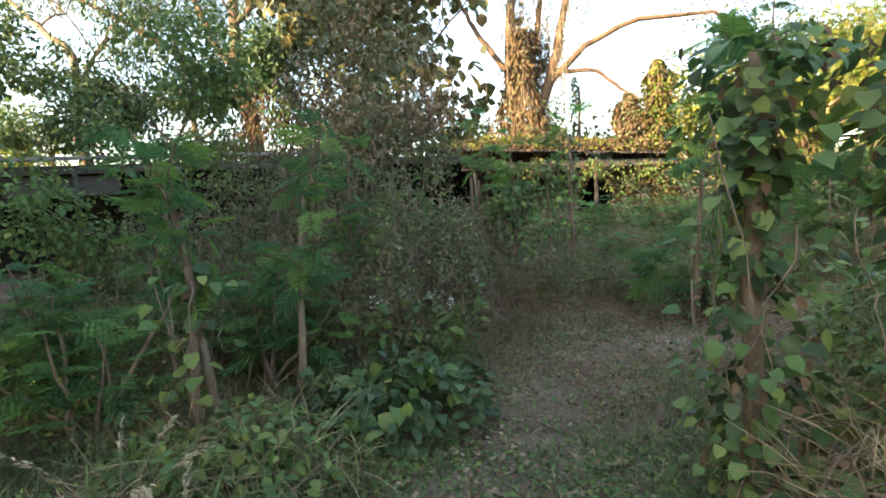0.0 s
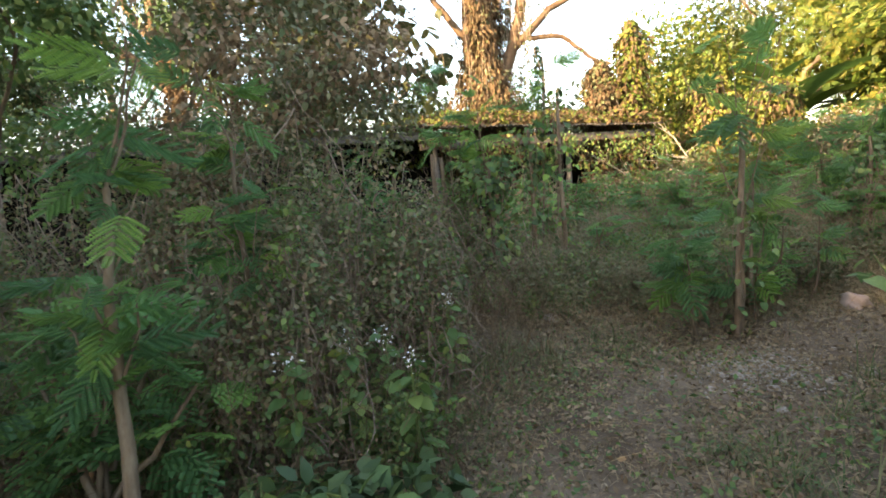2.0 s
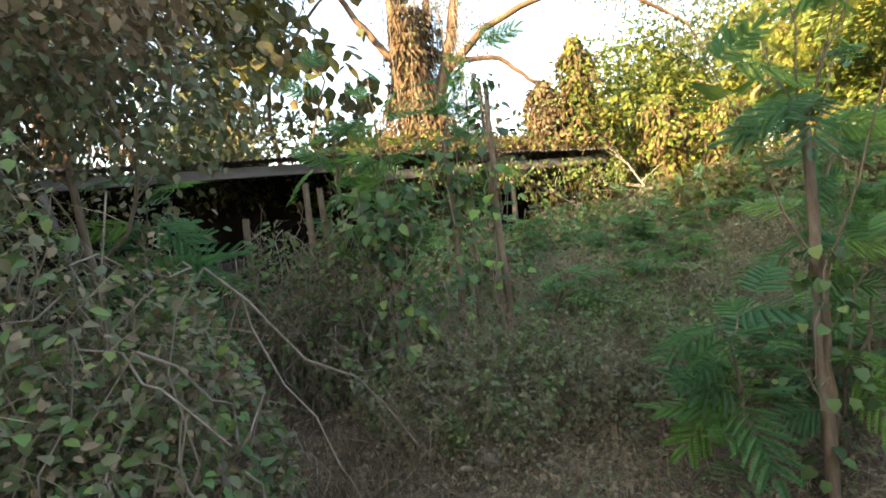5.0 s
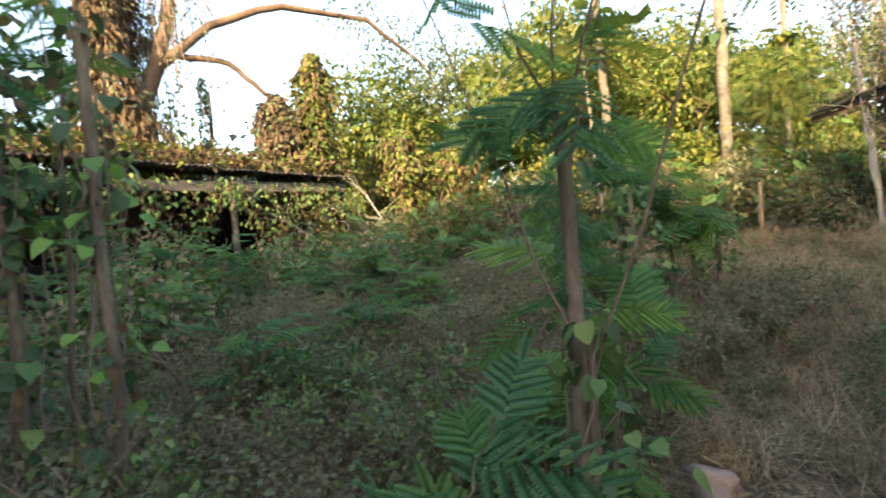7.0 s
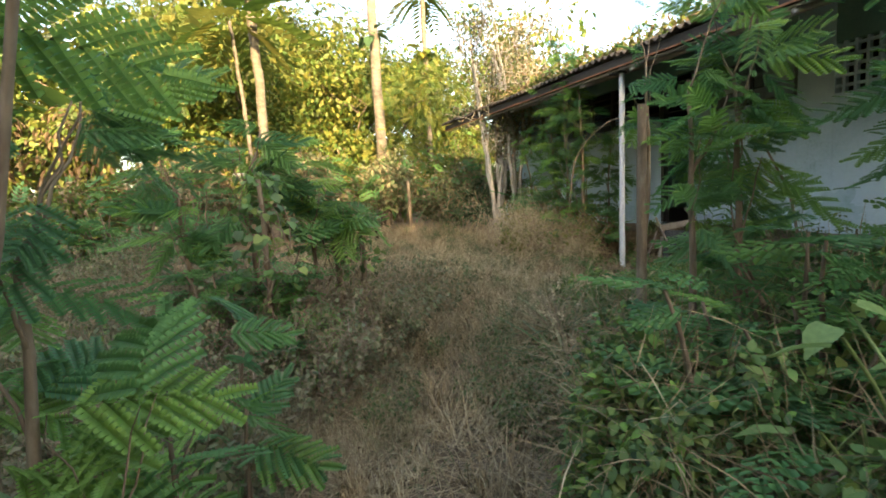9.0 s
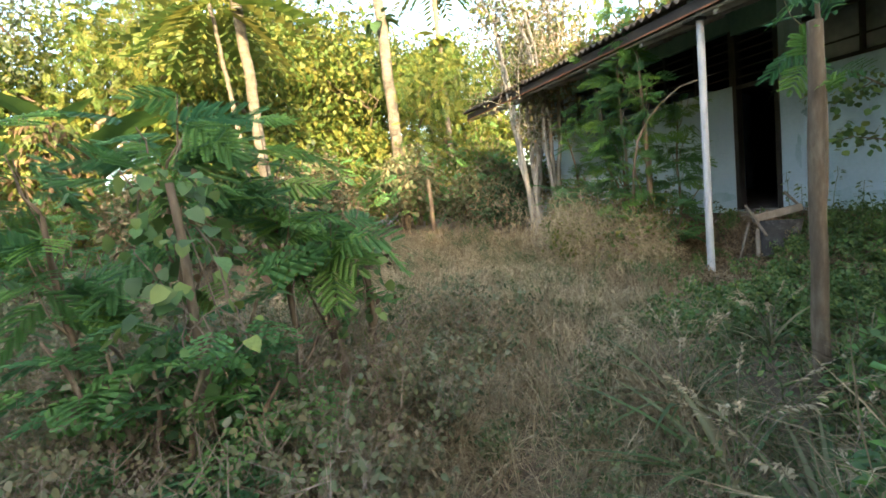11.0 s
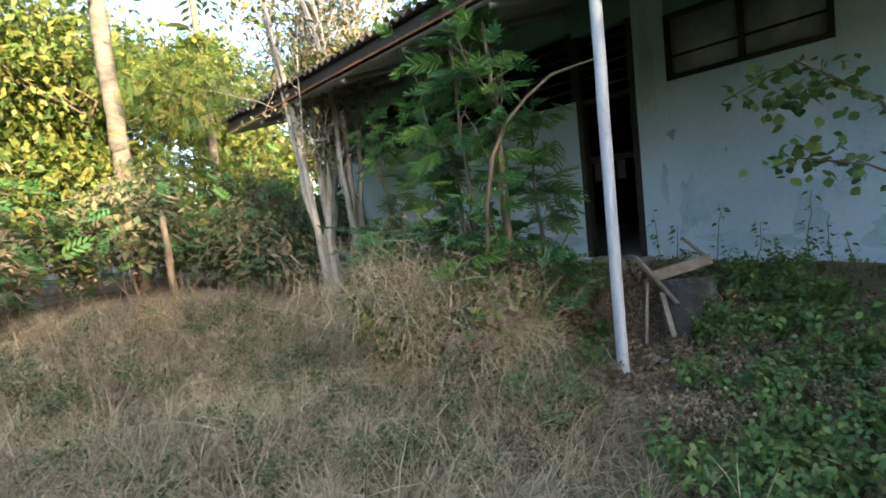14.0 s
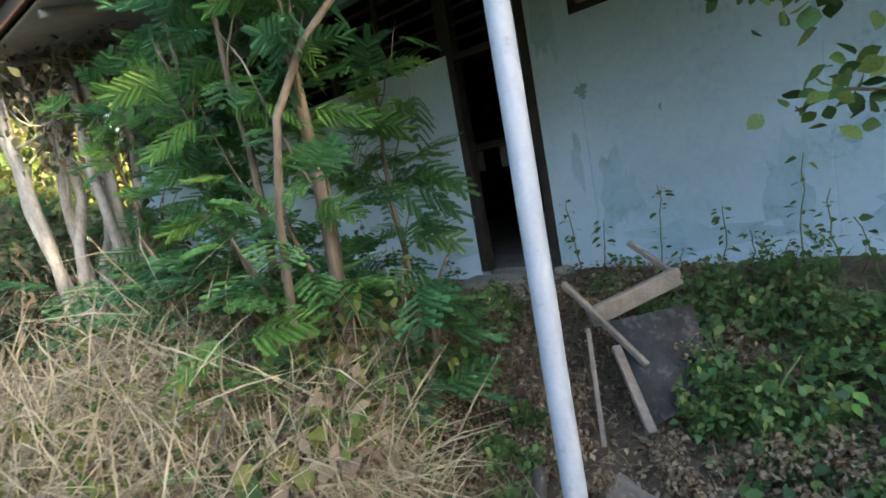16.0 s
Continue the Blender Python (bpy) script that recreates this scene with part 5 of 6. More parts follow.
CX, CY = np.meshgrid(np.linspace(-0.11, 0.11, 7), np.linspace(-0.08, 0.08, 6), indexing="ij")
CZ = 0.02 + 0.03 * cr.random(CX.shape)
top_v = np.stack([CX + 0.012 * cr.normal(size=CX.shape), CY + 0.012 * cr.normal(size=CX.shape), CZ], -1).reshape(-1, 3)
cq = [(i * 6 + j, (i + 1) * 6 + j, (i + 1) * 6 + j + 1, i * 6 + j + 1) for i in range(6) for j in range(5)]
part("sheet", np.concatenate([top_v, top_v - [0, 0, 0.004]]), cq + [tuple(42 + k for k in reversed(f)) for f in cq], M_OLDWOOD, card)
for i in range(16):
    rr = np.random.default_rng(900 + i)
    s_, w_ = 13.5 + rr.uniform(-0.1, 0.9), WALL + rr.uniform(0.1, 0.7)
    rock("rubble", s_ * UX - w_ * UY, s_ * UY + w_ * UX, rr.uniform(0.03, 0.09), 50 + i, M_STONE, "grey lump of rubble before the doorway", 0.35, 0.7)
log(12.04, 5.39, ground_z(12.04, 5.39) + 0.04, (0, 0, 0), (-0.46, 0.2, -0.02), 0.035, "weathered plank end lying in dry grass")

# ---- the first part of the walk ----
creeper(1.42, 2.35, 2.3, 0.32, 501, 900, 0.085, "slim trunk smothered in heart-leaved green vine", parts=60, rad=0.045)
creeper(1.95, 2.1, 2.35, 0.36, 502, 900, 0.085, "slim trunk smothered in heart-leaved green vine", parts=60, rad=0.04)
thicket("dry_thicket", 1.75, 1.75, 0.9, 0.5, 0.5, 503, [(500, LEAF_HEART, M_BROAD, 1.0), (2200, LEAF_STRAW, M_STRAW, 4.6), (200, LEAF_OVAL, M_DRY, 1.0)], "dry grass and vines heaped round the trunks", 70, 0.09)
sapling(1.75, 2.9, 2.5, 504, 26, (0.1, 0), 0.03, low=0.5)
sapling(-1.2, 4.0, 1.75, 511, 26, (0.12, 0.05), 0.04, low=0.45, size=(0.16, 0.28), shoots=5)
sapling(-1.65, 3.55, 1.7, 512, 24, (-0.25, 0.1), 0.045, low=0.4, size=(0.16, 0.28), shoots=5)
sapling(-2.3, 4.3, 1.6, 513, 24, (-0.15, 0.1), 0.03, low=0.3, size=(0.16, 0.28), shoots=4)
sapling(-0.9, 5.0, 2.0, 514, 26, (0, 0.1), 0.03, low=0.5, shoots=4)
sapling(-2.9, 2.9, 1.55, 515, 20, (-0.1, 0), 0.025, low=0.4, shoots=4)
creeper(-1.75, 3.5, 1.3, 0.3, 516, 130, 0.1, "young trunk with heart-leaved vine round it", M_BROAD, 0.1, 0.04, parts=24)
thicket("leafy_shrub", -0.45, 3.75, 0.55, 0.75, 0.6, 521, [(900, LEAF_OVAL, M_DARKLEAF, 1.3), (120, LEAF_HEART, M_BROAD, 1.4)], "low dark green leafy shrub beside the path", 40, 0.085, "shrub", M_GREENSTEM, hollow=0.1)
thicket("leafy_shrub", -1.3, 3.0, 0.45, 0.8, 0.6, 522, [(700, LEAF_OVAL, M_BROAD, 1.0), (900, LEAF_STRAW, M_STRAW, 4.4)], "low green shrub in long grass", 40, 0.085, "shrub", M_GREENSTEM, hollow=0.1)
for i, (x, y, h, a, b) in enumerate(((-0.3, 5.9, 2.2, 0.75, 0.6), (-1.2, 6.2, 2.75, 0.9, 0.8), (-2.3, 6.6, 2.7, 1.0, 0.8), (0.1, 6.25, 1.6, 0.5, 0.5), (-0.85, 5.1, 1.6, 0.6, 0.5), (-1.6, 7.6, 2.8, 1.0, 0.8), (-3.4, 6.6, 2.0, 0.9, 0.8))):
    thicket("tangled_thicket", x, y, h, a, b, 530 + i, [(2600, LEAF_OVAL, M_DULL, 0.95), (1000, LEAF_OVAL, M_DRY, 0.8), (1300, LEAF_OVAL, M_BROAD, 1.0), (900, LEAF_STRAW, M_DRY, 5.0)], "tangled thicket of dull leaves and dead brown vines", 65, group="tangled thickets", hollow=0.15, size=0.048)
tree("slender_tree", -2.4, 8.0, 4.6, 541, 7000, 0.085, LEAF_OVAL, M_DULL, "slender small tree with dull leaves and dry vines", radius=0.05, levels=3, spread=0.8, clump=0.55, first=0.1)
tree("slender_tree", -3.9, 7.4, 4.4, 542, 7000, 0.085, LEAF_OVAL, M_BROAD, "slender small tree with green leaves", radius=0.05, levels=3, spread=0.8, clump=0.55, first=0.1)
tree("slender_tree", -0.7, 7.7, 4.3, 544, 4200, 0.07, LEAF_OVAL, M_DULL, "slender small tree with dull leaves and dry vines", radius=0.04, levels=3, spread=0.8, clump=0.5, first=0.1)
tree("slender_tree", -1.5, 6.9, 3.6, 543, 5000, 0.07, LEAF_OVAL, M_DRY, "slender small tree hung with dry brown leaves", radius=0.04, levels=3, spread=0.8, clump=0.45, first=0.1)
for i, (x, y) in enumerate(((-0.35, 4.95), (0.05, 4.55), (-0.1, 5.0), (0.35, 5.6), (-0.6, 4.6))):
    weed(x, y, 0.75, 545 + i, 30, 0.09, M_BROAD, "leafy weed with small white flower heads")
    rr = np.random.default_rng(545 + i)
    ob = thing("white_flowers", x, y, ground_z(x, y) - 0.02, "small white flower heads on a weed", "flowers", "white flowers")
    fl = rr.normal(0, 0.035, (26, 3)) + [0, 0, 0.76]
    tubes("flower_stem", [(np.array([(0, 0, 0), (0, 0, 0.4), (0.0, 0, 0.75)]), np.array([0.004, 0.003, 0.002]))], M_GREENSTEM, ob, 4)
    tagged(part("petal_mass", *leaf_mass(rr, fl, rr.normal(0, 1, (26, 3)), LEAF_SMALL, 0.022, -0.5), M_WHITE, ob), kind="stuff")


def stake(x, y, h, rad, lean, label, mat=M_BARKPALE, seed=1):
    ob = thing("stake", x, y, ground_z(x, y) - 0.1, label, "stake", "old stakes")
    tubes("stake_wood", [(wander(np.random.default_rng(seed), (0, 0, 0), (lean[0], lean[1], h + 0.1), 8, 0.008), np.linspace(rad, rad * 0.8, 8))], mat, ob, 8)


stake(0.49, 6.1, 0.85, 0.018, (-0.12, 0), "thin pale stick standing in dry weeds")
stake(-2.3, 13.8, 1.15, 0.045, (-0.12, 0), "short grey stake before the shed", M_GREYWOOD, 2)
stake(-1.0, 6.0, 1.0, 0.02, (0.05, 0), "thin pale stick standing in dry weeds", seed=3)
creeper(1.71, 8.32, 2.25, 0.26, 551, 340, 0.08, "cut grey sapling stem with vine leaves", parts=30, dry=0.35)
creeper(2.07, 8.2, 2.6, 0.2, 552, 160, 0.09, "cut grey sapling stem with fresh vine leaves", M_FRESH, parts=20, dry=0.5)
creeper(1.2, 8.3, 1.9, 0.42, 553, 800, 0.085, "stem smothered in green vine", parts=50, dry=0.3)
sapling(-0.65, 8.2, 1.75, 556, 16, (0.15, -0.1), 0.03, low=0.6, size=(0.3, 0.5), shoots=3)
sapling(1.9, 8.6, 2.6, 554, 22, (0.1, 0), 0.02, low=0.7)
thicket("tangled_thicket", 0.5, 9.1, 1.9, 0.75, 0.6, 555, [(1500, LEAF_OVAL, M_DULL, 0.8), (2400, LEAF_SLIM, M_OLIVE, 1.2), (900, LEAF_HEART, M_BROAD, 0.8), (700, LEAF_STRAW, M_DRY, 4.5)], "creeper-grown mound of cut stumps and dead vines", 110, 0.07, hollow=0.1)
sapling(0.75, 9.5, 2.5, 557, 16, (0.1, 0), 0.025, low=0.55, size=(0.25, 0.4), shoots=4)
sapling(1.35, 9.3, 2.6, 558, 14, (-0.1, 0), 0.025, low=0.6, size=(0.25, 0.4), shoots=4)
for i, (dx, h) in enumerate(((-0.5, 1.75), (0.05, 2.05), (0.17, 2.0))):
    stake(0.5 + dx, 9.1, h, 0.035, (0.0, 0), "cut pale stump rising from creepers", M_BARK, 20 + i)
for i, (x, y, h, a, b) in enumerate(((1.3, 10.2, 1.1, 0.9, 0.7), (2.6, 11.5, 1.5, 0.9, 0.7), (4.2, 13.2, 1.6, 1.0, 0.8), (5.6, 14.6, 1.7, 1.1, 0.8), (3.2, 14.6, 1.9, 1.0, 0.7), (7.0, 14.6, 1.5, 1.0, 0.8), (0.9, 9.3, 0.8, 0.7, 0.5), (-3.2, 9.0, 1.6, 1.0, 0.9), (-4.5, 7.0, 1.5, 1.0, 0.9))):
    thicket("tangled_thicket", x, y, h, a, b, 560 + i, [(1000, LEAF_OVAL, M_BROAD, 1.2), (800, LEAF_OVAL, M_DRY, 1.0), (130, FEATHER_LOW, M_FEATHER, 3.0)], "tangled thicket of green vines and dead stems", 50, 0.085, group="tangled thickets", hollow=0.15)
for i, (x, y, h) in enumerate(((4.9, 12.6, 1.5), (3.4, 12.3, 1.6), (6.4, 13.0, 1.4), (7.9, 13.4, 1.3), (2.2, 13.2, 2.0), (5.9, 11.6, 1.0), (9.2, 13.4, 1.4), (-3.6, 10.6, 1.5))):
    feather_bush(x, y, h, 0.7, 580 + i, 80)
# creepers over the right end of the shed roof
r = np.random.default_rng(600)
mat_ = thing("roof_creeper", -4.2, 15.1, 0, "mat of dry creepers draped over the shed roof", "creeper", rz=math.degrees(SA))
n = 5200
s = r.uniform(4.5, 12.8, n) ** 1.0
w = r.uniform(-0.5, 4.5, n)
zz = 3.12 - 0.035 * np.maximum(0, s - 4) + 0.115 * (w + 0.35) + 0.42 * r.random(n) * ease((s - 4.5) / 2.5)
P = np.stack([s, w, zz], 1)
part("creeper_mat", *leaf_mass(r, P, np.tile([0.0, -0.3, 0.6], (n, 1)), LEAF_SMALL, 0.16, 0.3), M_DRYDARK, mat_)
part("creeper_leaves", *leaf_mass(r, P[:1800] + [0, 0, 0.05], np.tile([0.0, -0.3, 0.6], (1800, 1)), LEAF_OVAL, 0.17, 0.3), M_SUNLEAF, mat_)
n = 2600
s = r.uniform(4.9, 12.8, n)
drop = (0.5 + 1.3 * np.sin(s * 1.7) ** 2) * ease((s - 4.6) / 1.5)
P = np.stack([s, -0.42 + r.normal(0, 0.14, n), 2.95 - 0.035 * (s - 4) - drop * r.random(n) ** 0.8], 1)
part("hanging_leaves", *leaf_mass(r, P[:1500], np.tile([0.0, -0.6, -0.5], (1500, 1)), LEAF_OVAL, 0.1, 1.0), M_BROAD, mat_)
part("dry_hanging_leaves", *leaf_mass(r, P[1500:], np.tile([0.0, -0.6, -0.5], (n - 1500, 1)), LEAF_SLIM, 0.14, 1.0), M_DRYDARK, mat_)

# ---- the turn ----
sapling(6.2, 5.2, 2.1, 611, 16, (0.06, 0.05), 0.03, low=0.35, shoots=4)
sapling(3.08, 6.34, 2.9, 612, 13, (0.26, 0.3), 0.032, "feathery young tree with a cut top and fresh shoots", 0.15, (0.26, 0.44), 1.95, 4)
sapling(3.5, 6.75, 1.5, 613, 12, (0.1, 0.1), 0.025, low=0.2, shoots=3)
sapling(2.75, 6.45, 0.95, 614, 14, (-0.1, 0), 0.02, low=0.2, size=(0.25, 0.4), shoots=3)
creeper(3.2, 6.45, 1.3, 0.28, 615, 110, 0.07, "young trunk with broad vine leaves low down", M_BROAD, 0.1, 0.02, parts=26)
for i, (x, y, h) in enumerate(((3.85, 6.85, 1.15), (3.45, 6.6, 1.0), (4.5, 7.15, 1.05), (4.05, 7.4, 0.8))):
    sapling(x, y, h, 617 + i, 5, (0.05, -0.05), 0.014, "low feathery shoots in dead weeds by the path", 0.2, (0.22, 0.36), 0, 1, 0.3)
creeper(7.1, 7.84, 1.2, 0.26, 621, 260, 0.06, "short dead stem with green and yellow vine", parts=14, dry=0.35)
sapling(6.75, 8.05, 1.5, 622, 18, (0, 0.1), 0.03, low=0.25, shoots=5)
sapling(7.0, 7.95, 1.55, 623, 16, (-0.1, 0.05), 0.04, "feathery young tree cut low with fresh shoots", 0.3, (0.22, 0.36), 1.05, 5)
sapling(6.35, 8.35, 1.6, 624, 16, (0, 0.1), 0.04, low=0.3, size=(0.25, 0.4), shoots=6)
creeper(6.1, 8.15, 1.7, 0.34, 625, 420, 0.07, "young trunk with broad pale green vine leaves", M_BROAD, 0.1, 0.025, parts=24)
sapling(6.0, 8.7, 1.6, 626, 13, (0, 0.1), 0.03, low=0.35, size=(0.25, 0.4), shoots=5)
# right of the path
stake(7.8, 5.42, 2.1, 0.048, (-0.05, 0), "bare grey-brown trunk cut off at head height", M_BARK, 32)
sapling(7.85, 5.38, 2.5, 631, 8, (0, 0), 0.03, low=0.75)
r = np.random.default_rng(640)


def big_leaf_weed(x, y, h, seed, n, size):
    rr = np.random.default_rng(seed)
    ob = thing("broad_leaved_shrub", x, y, ground_z(x, y) - 0.03, "broad-leaved pale green shrub with sprawling stems beside the path", "shrub", "broad-leaved shrubs")
    me = mesh("leaf", *leaf_shape([0.34, 0.4, 0.35, 0.23, 0.1], 0.22, 0.3, 0.12), M_PALE)
    lines = []
    for i in range(7):
        az = rr.uniform(0, 6.28)
        e = np.array([math.cos(az) * h * 0.55, math.sin(az) * h * 0.55, h * rr.uniform(0.65, 1)])
        lines.append((wander(rr, (0, 0, 0), e, 8, 0.02), np.linspace(0.011, 0.005, 8)))
    for line in lines:
        tubes("stem", [line], M_GREENSTEM, ob, 6)
    for i in range(n):
        P = lines[i % 7][0]
        o = P[rr.integers(2, 8)] + rr.normal(0, 0.03, 3)
        az = rr.uniform(0, 6.28)
        t = Vector((math.cos(az), math.sin(az), rr.uniform(-0.7, 0.35)))
        if off_path(x + o[0] + t.x * 0.12, y + o[1] + t.y * 0.12) < 0.42:
            continue
        shared("leaf", me, ob, Matrix.Translation(Vector(o) + t * 0.04) @ t.to_track_quat("X", "Z").to_matrix().to_4x4() @ pose(0, 0, 0, rr.uniform(-25, 25)) @ Matrix.Scale(size * rr.uniform(0.6, 1.25), 4))


for i, (x, y, h, n, sz) in enumerate(((4.2, 4.65, 1.25, 90, 0.12), (4.45, 4.2, 1.45, 90, 0.125), (4.0, 3.9, 1.05, 60, 0.12), (4.9, 4.5, 1.2, 50, 0.14), (4.6, 3.5, 1.6, 50, 0.15), (3.95, 4.95, 1.2, 90, 0.14))):
    big_leaf_weed(x, y, h, 641 + i, n, sz)
for i, (x, y, h, nn) in enumerate(((5.3, 5.05, 1.2, 70), (5.9, 4.7, 1.35, 70), (5.1, 5.4, 0.7, 40), (6.6, 4.5, 1.3, 60), (7.4, 4.0, 1.3, 60), (8.3, 3.6, 1.2, 60))):
    feather_bush(x, y, h, 0.7, 651 + i, nn)
for i, (x, y, h, f) in enumerate(((6.2, 3.9, 2.9, 44), (7.0, 3.4, 2.7, 40), (5.4, 3.4, 2.9, 44), (7.9, 3.1, 2.5, 34), (6.5, 4.9, 2.2, 30), (4.7, 3.0, 3.0, 36), (8.8, 2.6, 2.6, 30))):
    sapling(x, y, h, 661 + i, f, (0.1, 0.05), 0.035, low=0.3, size=(0.25, 0.42), shoots=6)
for i, (x, y, h, a, b) in enumerate(((5.6, 4.4, 1.2, 0.9, 0.6), (6.8, 4.0, 1.2, 0.9, 0.7), (4.6, 4.0, 0.8, 0.9, 0.7), (8.2, 3.4, 0.9, 0.9, 0.7), (5.5, 2.6, 1.6, 1.2, 0.8), (7.5, 2.4, 1.4, 1.2, 0.8), (3.4, 3.3, 1.3, 0.9, 0.8))):
    thicket("leafy_shrub", x, y, h, a, b, 680 + i, [(1300, LEAF_OVAL, M_BROAD, 1.0), (1300, LEAF_STRAW, M_STRAW, 4.8), (120, LEAF_OVAL, M_FRESH, 1.1), (250, LEAF_OVAL, M_DARKLEAF, 1.2)], "tangled green shrub with dry grass between the path and the building", 50, 0.085, "shrub", M_GREENSTEM, hollow=0.1, group="shrubs by the path")

# bushes that fill the ground before the building and the turn
for i, (x, y, h, wd, nn) in enumerate(((12.45, 6.15, 1.7, 0.7, 90), (12.9, 6.6, 1.5, 0.8, 90), (13.7, 7.1, 1.3, 0.8, 80), (12.3, 5.85, 1.0, 0.5, 40), (14.3, 7.5, 1.2, 0.7, 60), (3.7, 7.2, 0.7, 0.5, 24), (6.0, 8.3, 1.3, 0.7, 70), (6.6, 8.4, 1.1, 0.6, 50), (-1.6, 4.5, 1.3, 0.7, 70), (-2.7, 3.7, 1.2, 0.7, 60), (-3.6, 4.6, 1.4, 0.8, 60), (2.9, 9.6, 1.2, 0.6, 40), (4.4, 10.4, 0.9, 0.6, 40), (5.3, 12.2, 1.2, 0.7, 50), (8.6, 12.2, 1.2, 0.7, 50), (10.2, 12.6, 1.4, 0.8, 60), (-0.5, 9.6, 1.5, 0.7, 50))):
    feather_bush(x, y, h, wd, 730 + i, nn)
for i, (x, y, h, a, b_) in enumerate(((5.0, 5.1, 0.95, 0.6, 0.45), (5.7, 5.2, 0.9, 0.6, 0.4), (6.5, 5.3, 0.7, 0.6, 0.4), (4.4, 4.9, 0.9, 0.5, 0.4), (7.4, 5.0, 0.7, 0.7, 0.5), (5.1, 5.6, 1.05, 0.4, 0.3), (5.9, 5.65, 0.95, 0.45, 0.3))):
    thicket("leafy_shrub", x, y, h, a, b_, 760 + i, [(1700, LEAF_OVAL, M_BROAD, 1.0), (260, LEAF_OVAL, M_FRESH, 1.1), (500, LEAF_OVAL, M_DARKLEAF, 1.0), (900, LEAF_STRAW, M_STRAW, 6.5)], "tangled green shrub with dry grass between the path and the building", 40, 0.056, "shrub", M_GREENSTEM, hollow=0.1, group="shrubs by the path")

# ---- grass and litter ----
BLADE = (np.array([(0, -0.012, 0), (0, 0.012, 0), (0.12, 0.009, 0.5), (0.12, -0.009, 0.5), (0.45, 0, 0.88)]), np.array([(0, 1, 2), (0, 2, 3), (3, 2, 4)]))


def blades(name, X, Y, H, mat, label, seed, wide=1.0, tilt=0.35):
    r = np.random.default_rng(seed)
    n = len(X)
    az = r.uniform(0, 2 * np.pi, n)
    lean = np.minimum(np.abs(r.normal(0, tilt, n)) + 0.15, 1.45)
    c, s_ = np.cos(az), np.sin(az)
    Z = np.stack([np.sin(lean) * c, np.sin(lean) * s_, np.cos(lean)], 1)
    Xa = np.stack([np.cos(lean) * c, np.cos(lean) * s_, -np.sin(lean)], 1)
    Yv = np.cross(Z, Xa)
    rot = np.stack([Xa * H[:, None], Yv * (wide * r.uniform(0.25, 0.5, n))[:, None], Z * H[:, None]], 2)
    V, F = strew(*BLADE, rot, np.stack([X, Y, height(X, Y) - 0.01], 1))
    return tagged(part(name, V, F, mat), label, "grass", kind="stuff")


def tufts(seed, n, x0, x1, y0, y1, per, spread):
    r = np.random.default_rng(seed)
    cx, cy = r.uniform(x0, x1, n), r.uniform(y0, y1, n)
    X = np.repeat(cx, per) + r.normal(0, spread, n * per)
    Y = np.repeat(cy, per) + r.normal(0, spread, n * per)
    return X, Y, np.repeat(r.uniform(0.6, 1.3, n), per) * r.uniform(0.5, 1.1, n * per)


# tall straw on the open ground before the building
X, Y, H = tufts(701, 3000, 4.0, 15.5, 6.0, 13.0, 14, 0.07)
D = off_path(X, Y)
s, w = X * UX + Y * UY, -X * UY + Y * UX
D = D + 0.9 * ease((X - 5.2) / 1.5)
keep = (w > -3.3) & (D > 0.25)
H = H * (0.10 + 0.26 * ease((D - 0.3) / 1.2)) * np.where((X > 6.5) & (Y < 10.5), 1.15, 0.75)
blades("dry_grass", X[keep], Y[keep], H[keep] * 1.15, M_STRAW, "tall pale dry grass on the open ground", 702, 0.8, 0.95)
# short dry grass on and near the path
X, Y, H = tufts(703, 4200, -1.5, 13, 2.0, 9.5, 9, 0.08)
D = off_path(X, Y)
keep = (D < 2.4) & (np.random.default_rng(1).random(len(X)) < 0.25 + 0.75 * ease(D / 0.6)) & (-X * UY + Y * UX > -4.2)
blades("short_dry_grass", X[keep], Y[keep], H[keep] * 0.11, M_STRAW, "short trodden dry grass along the path", 704, 0.9, 1.1)
# green and yellowing grass where the walk begins
X, Y, H = tufts(705, 2600, -5.5, 2.2, -0.5, 6.5, 14, 0.06)
D = off_path(X, Y)
keep = D > 0.35
blades("green_grass", X[keep], Y[keep], (H * (0.12 + 0.25 * ease((D - 0.3) / 1.0)))[keep], M_GRASS, "long green and yellowing grass beside the path", 706, 0.9, 0.8)
X, Y, H = tufts(707, 1500, 2.5, 12.5, 3.0, 6.3, 12, 0.06)
D = off_path(X, Y)
keep = (D > 0.5) & (-X * UY + Y * UX > -5.3)
blades("green_grass", X[keep], Y[keep], (H * 0.26)[keep], M_GRASS, "green and yellowing grass between path and building", 708, 0.9, 0.8)
X, Y, H = tufts(709, 3000, -8, 14, 7.0, 16, 9, 0.1)
blades("dry_weeds", X, Y, H * 0.22, M_STRAW, "sparse dry weeds in front of the shed", 710, 1.0, 0.9)


def litter(name, n, x0, x1, y0, y1, size, mat, label, seed, near=99.0):
    r = np.random.default_rng(seed)
    X, Y = r.uniform(x0, x1, n), r.uniform(y0, y1, n)
    k = off_path(X, Y) < near
    X, Y = X[k], Y[k]
    n = len(X)
    P = np.stack([X, Y, height(X, Y) + r.uniform(0.005, 0.06, n)], 1)
    ax = r.normal(0, 1, (n, 3)) * [1, 1, 0.35]
    rot, P = transforms(P, ax, np.array([0, 0, 1.0]) + r.normal(0, 0.45, (n, 3)), size * r.uniform(0.5, 1.3, n))
    return tagged(part(name, *strew(*LEAF_SMALL, rot, P), mat), label, "leaf litter", kind="stuff")


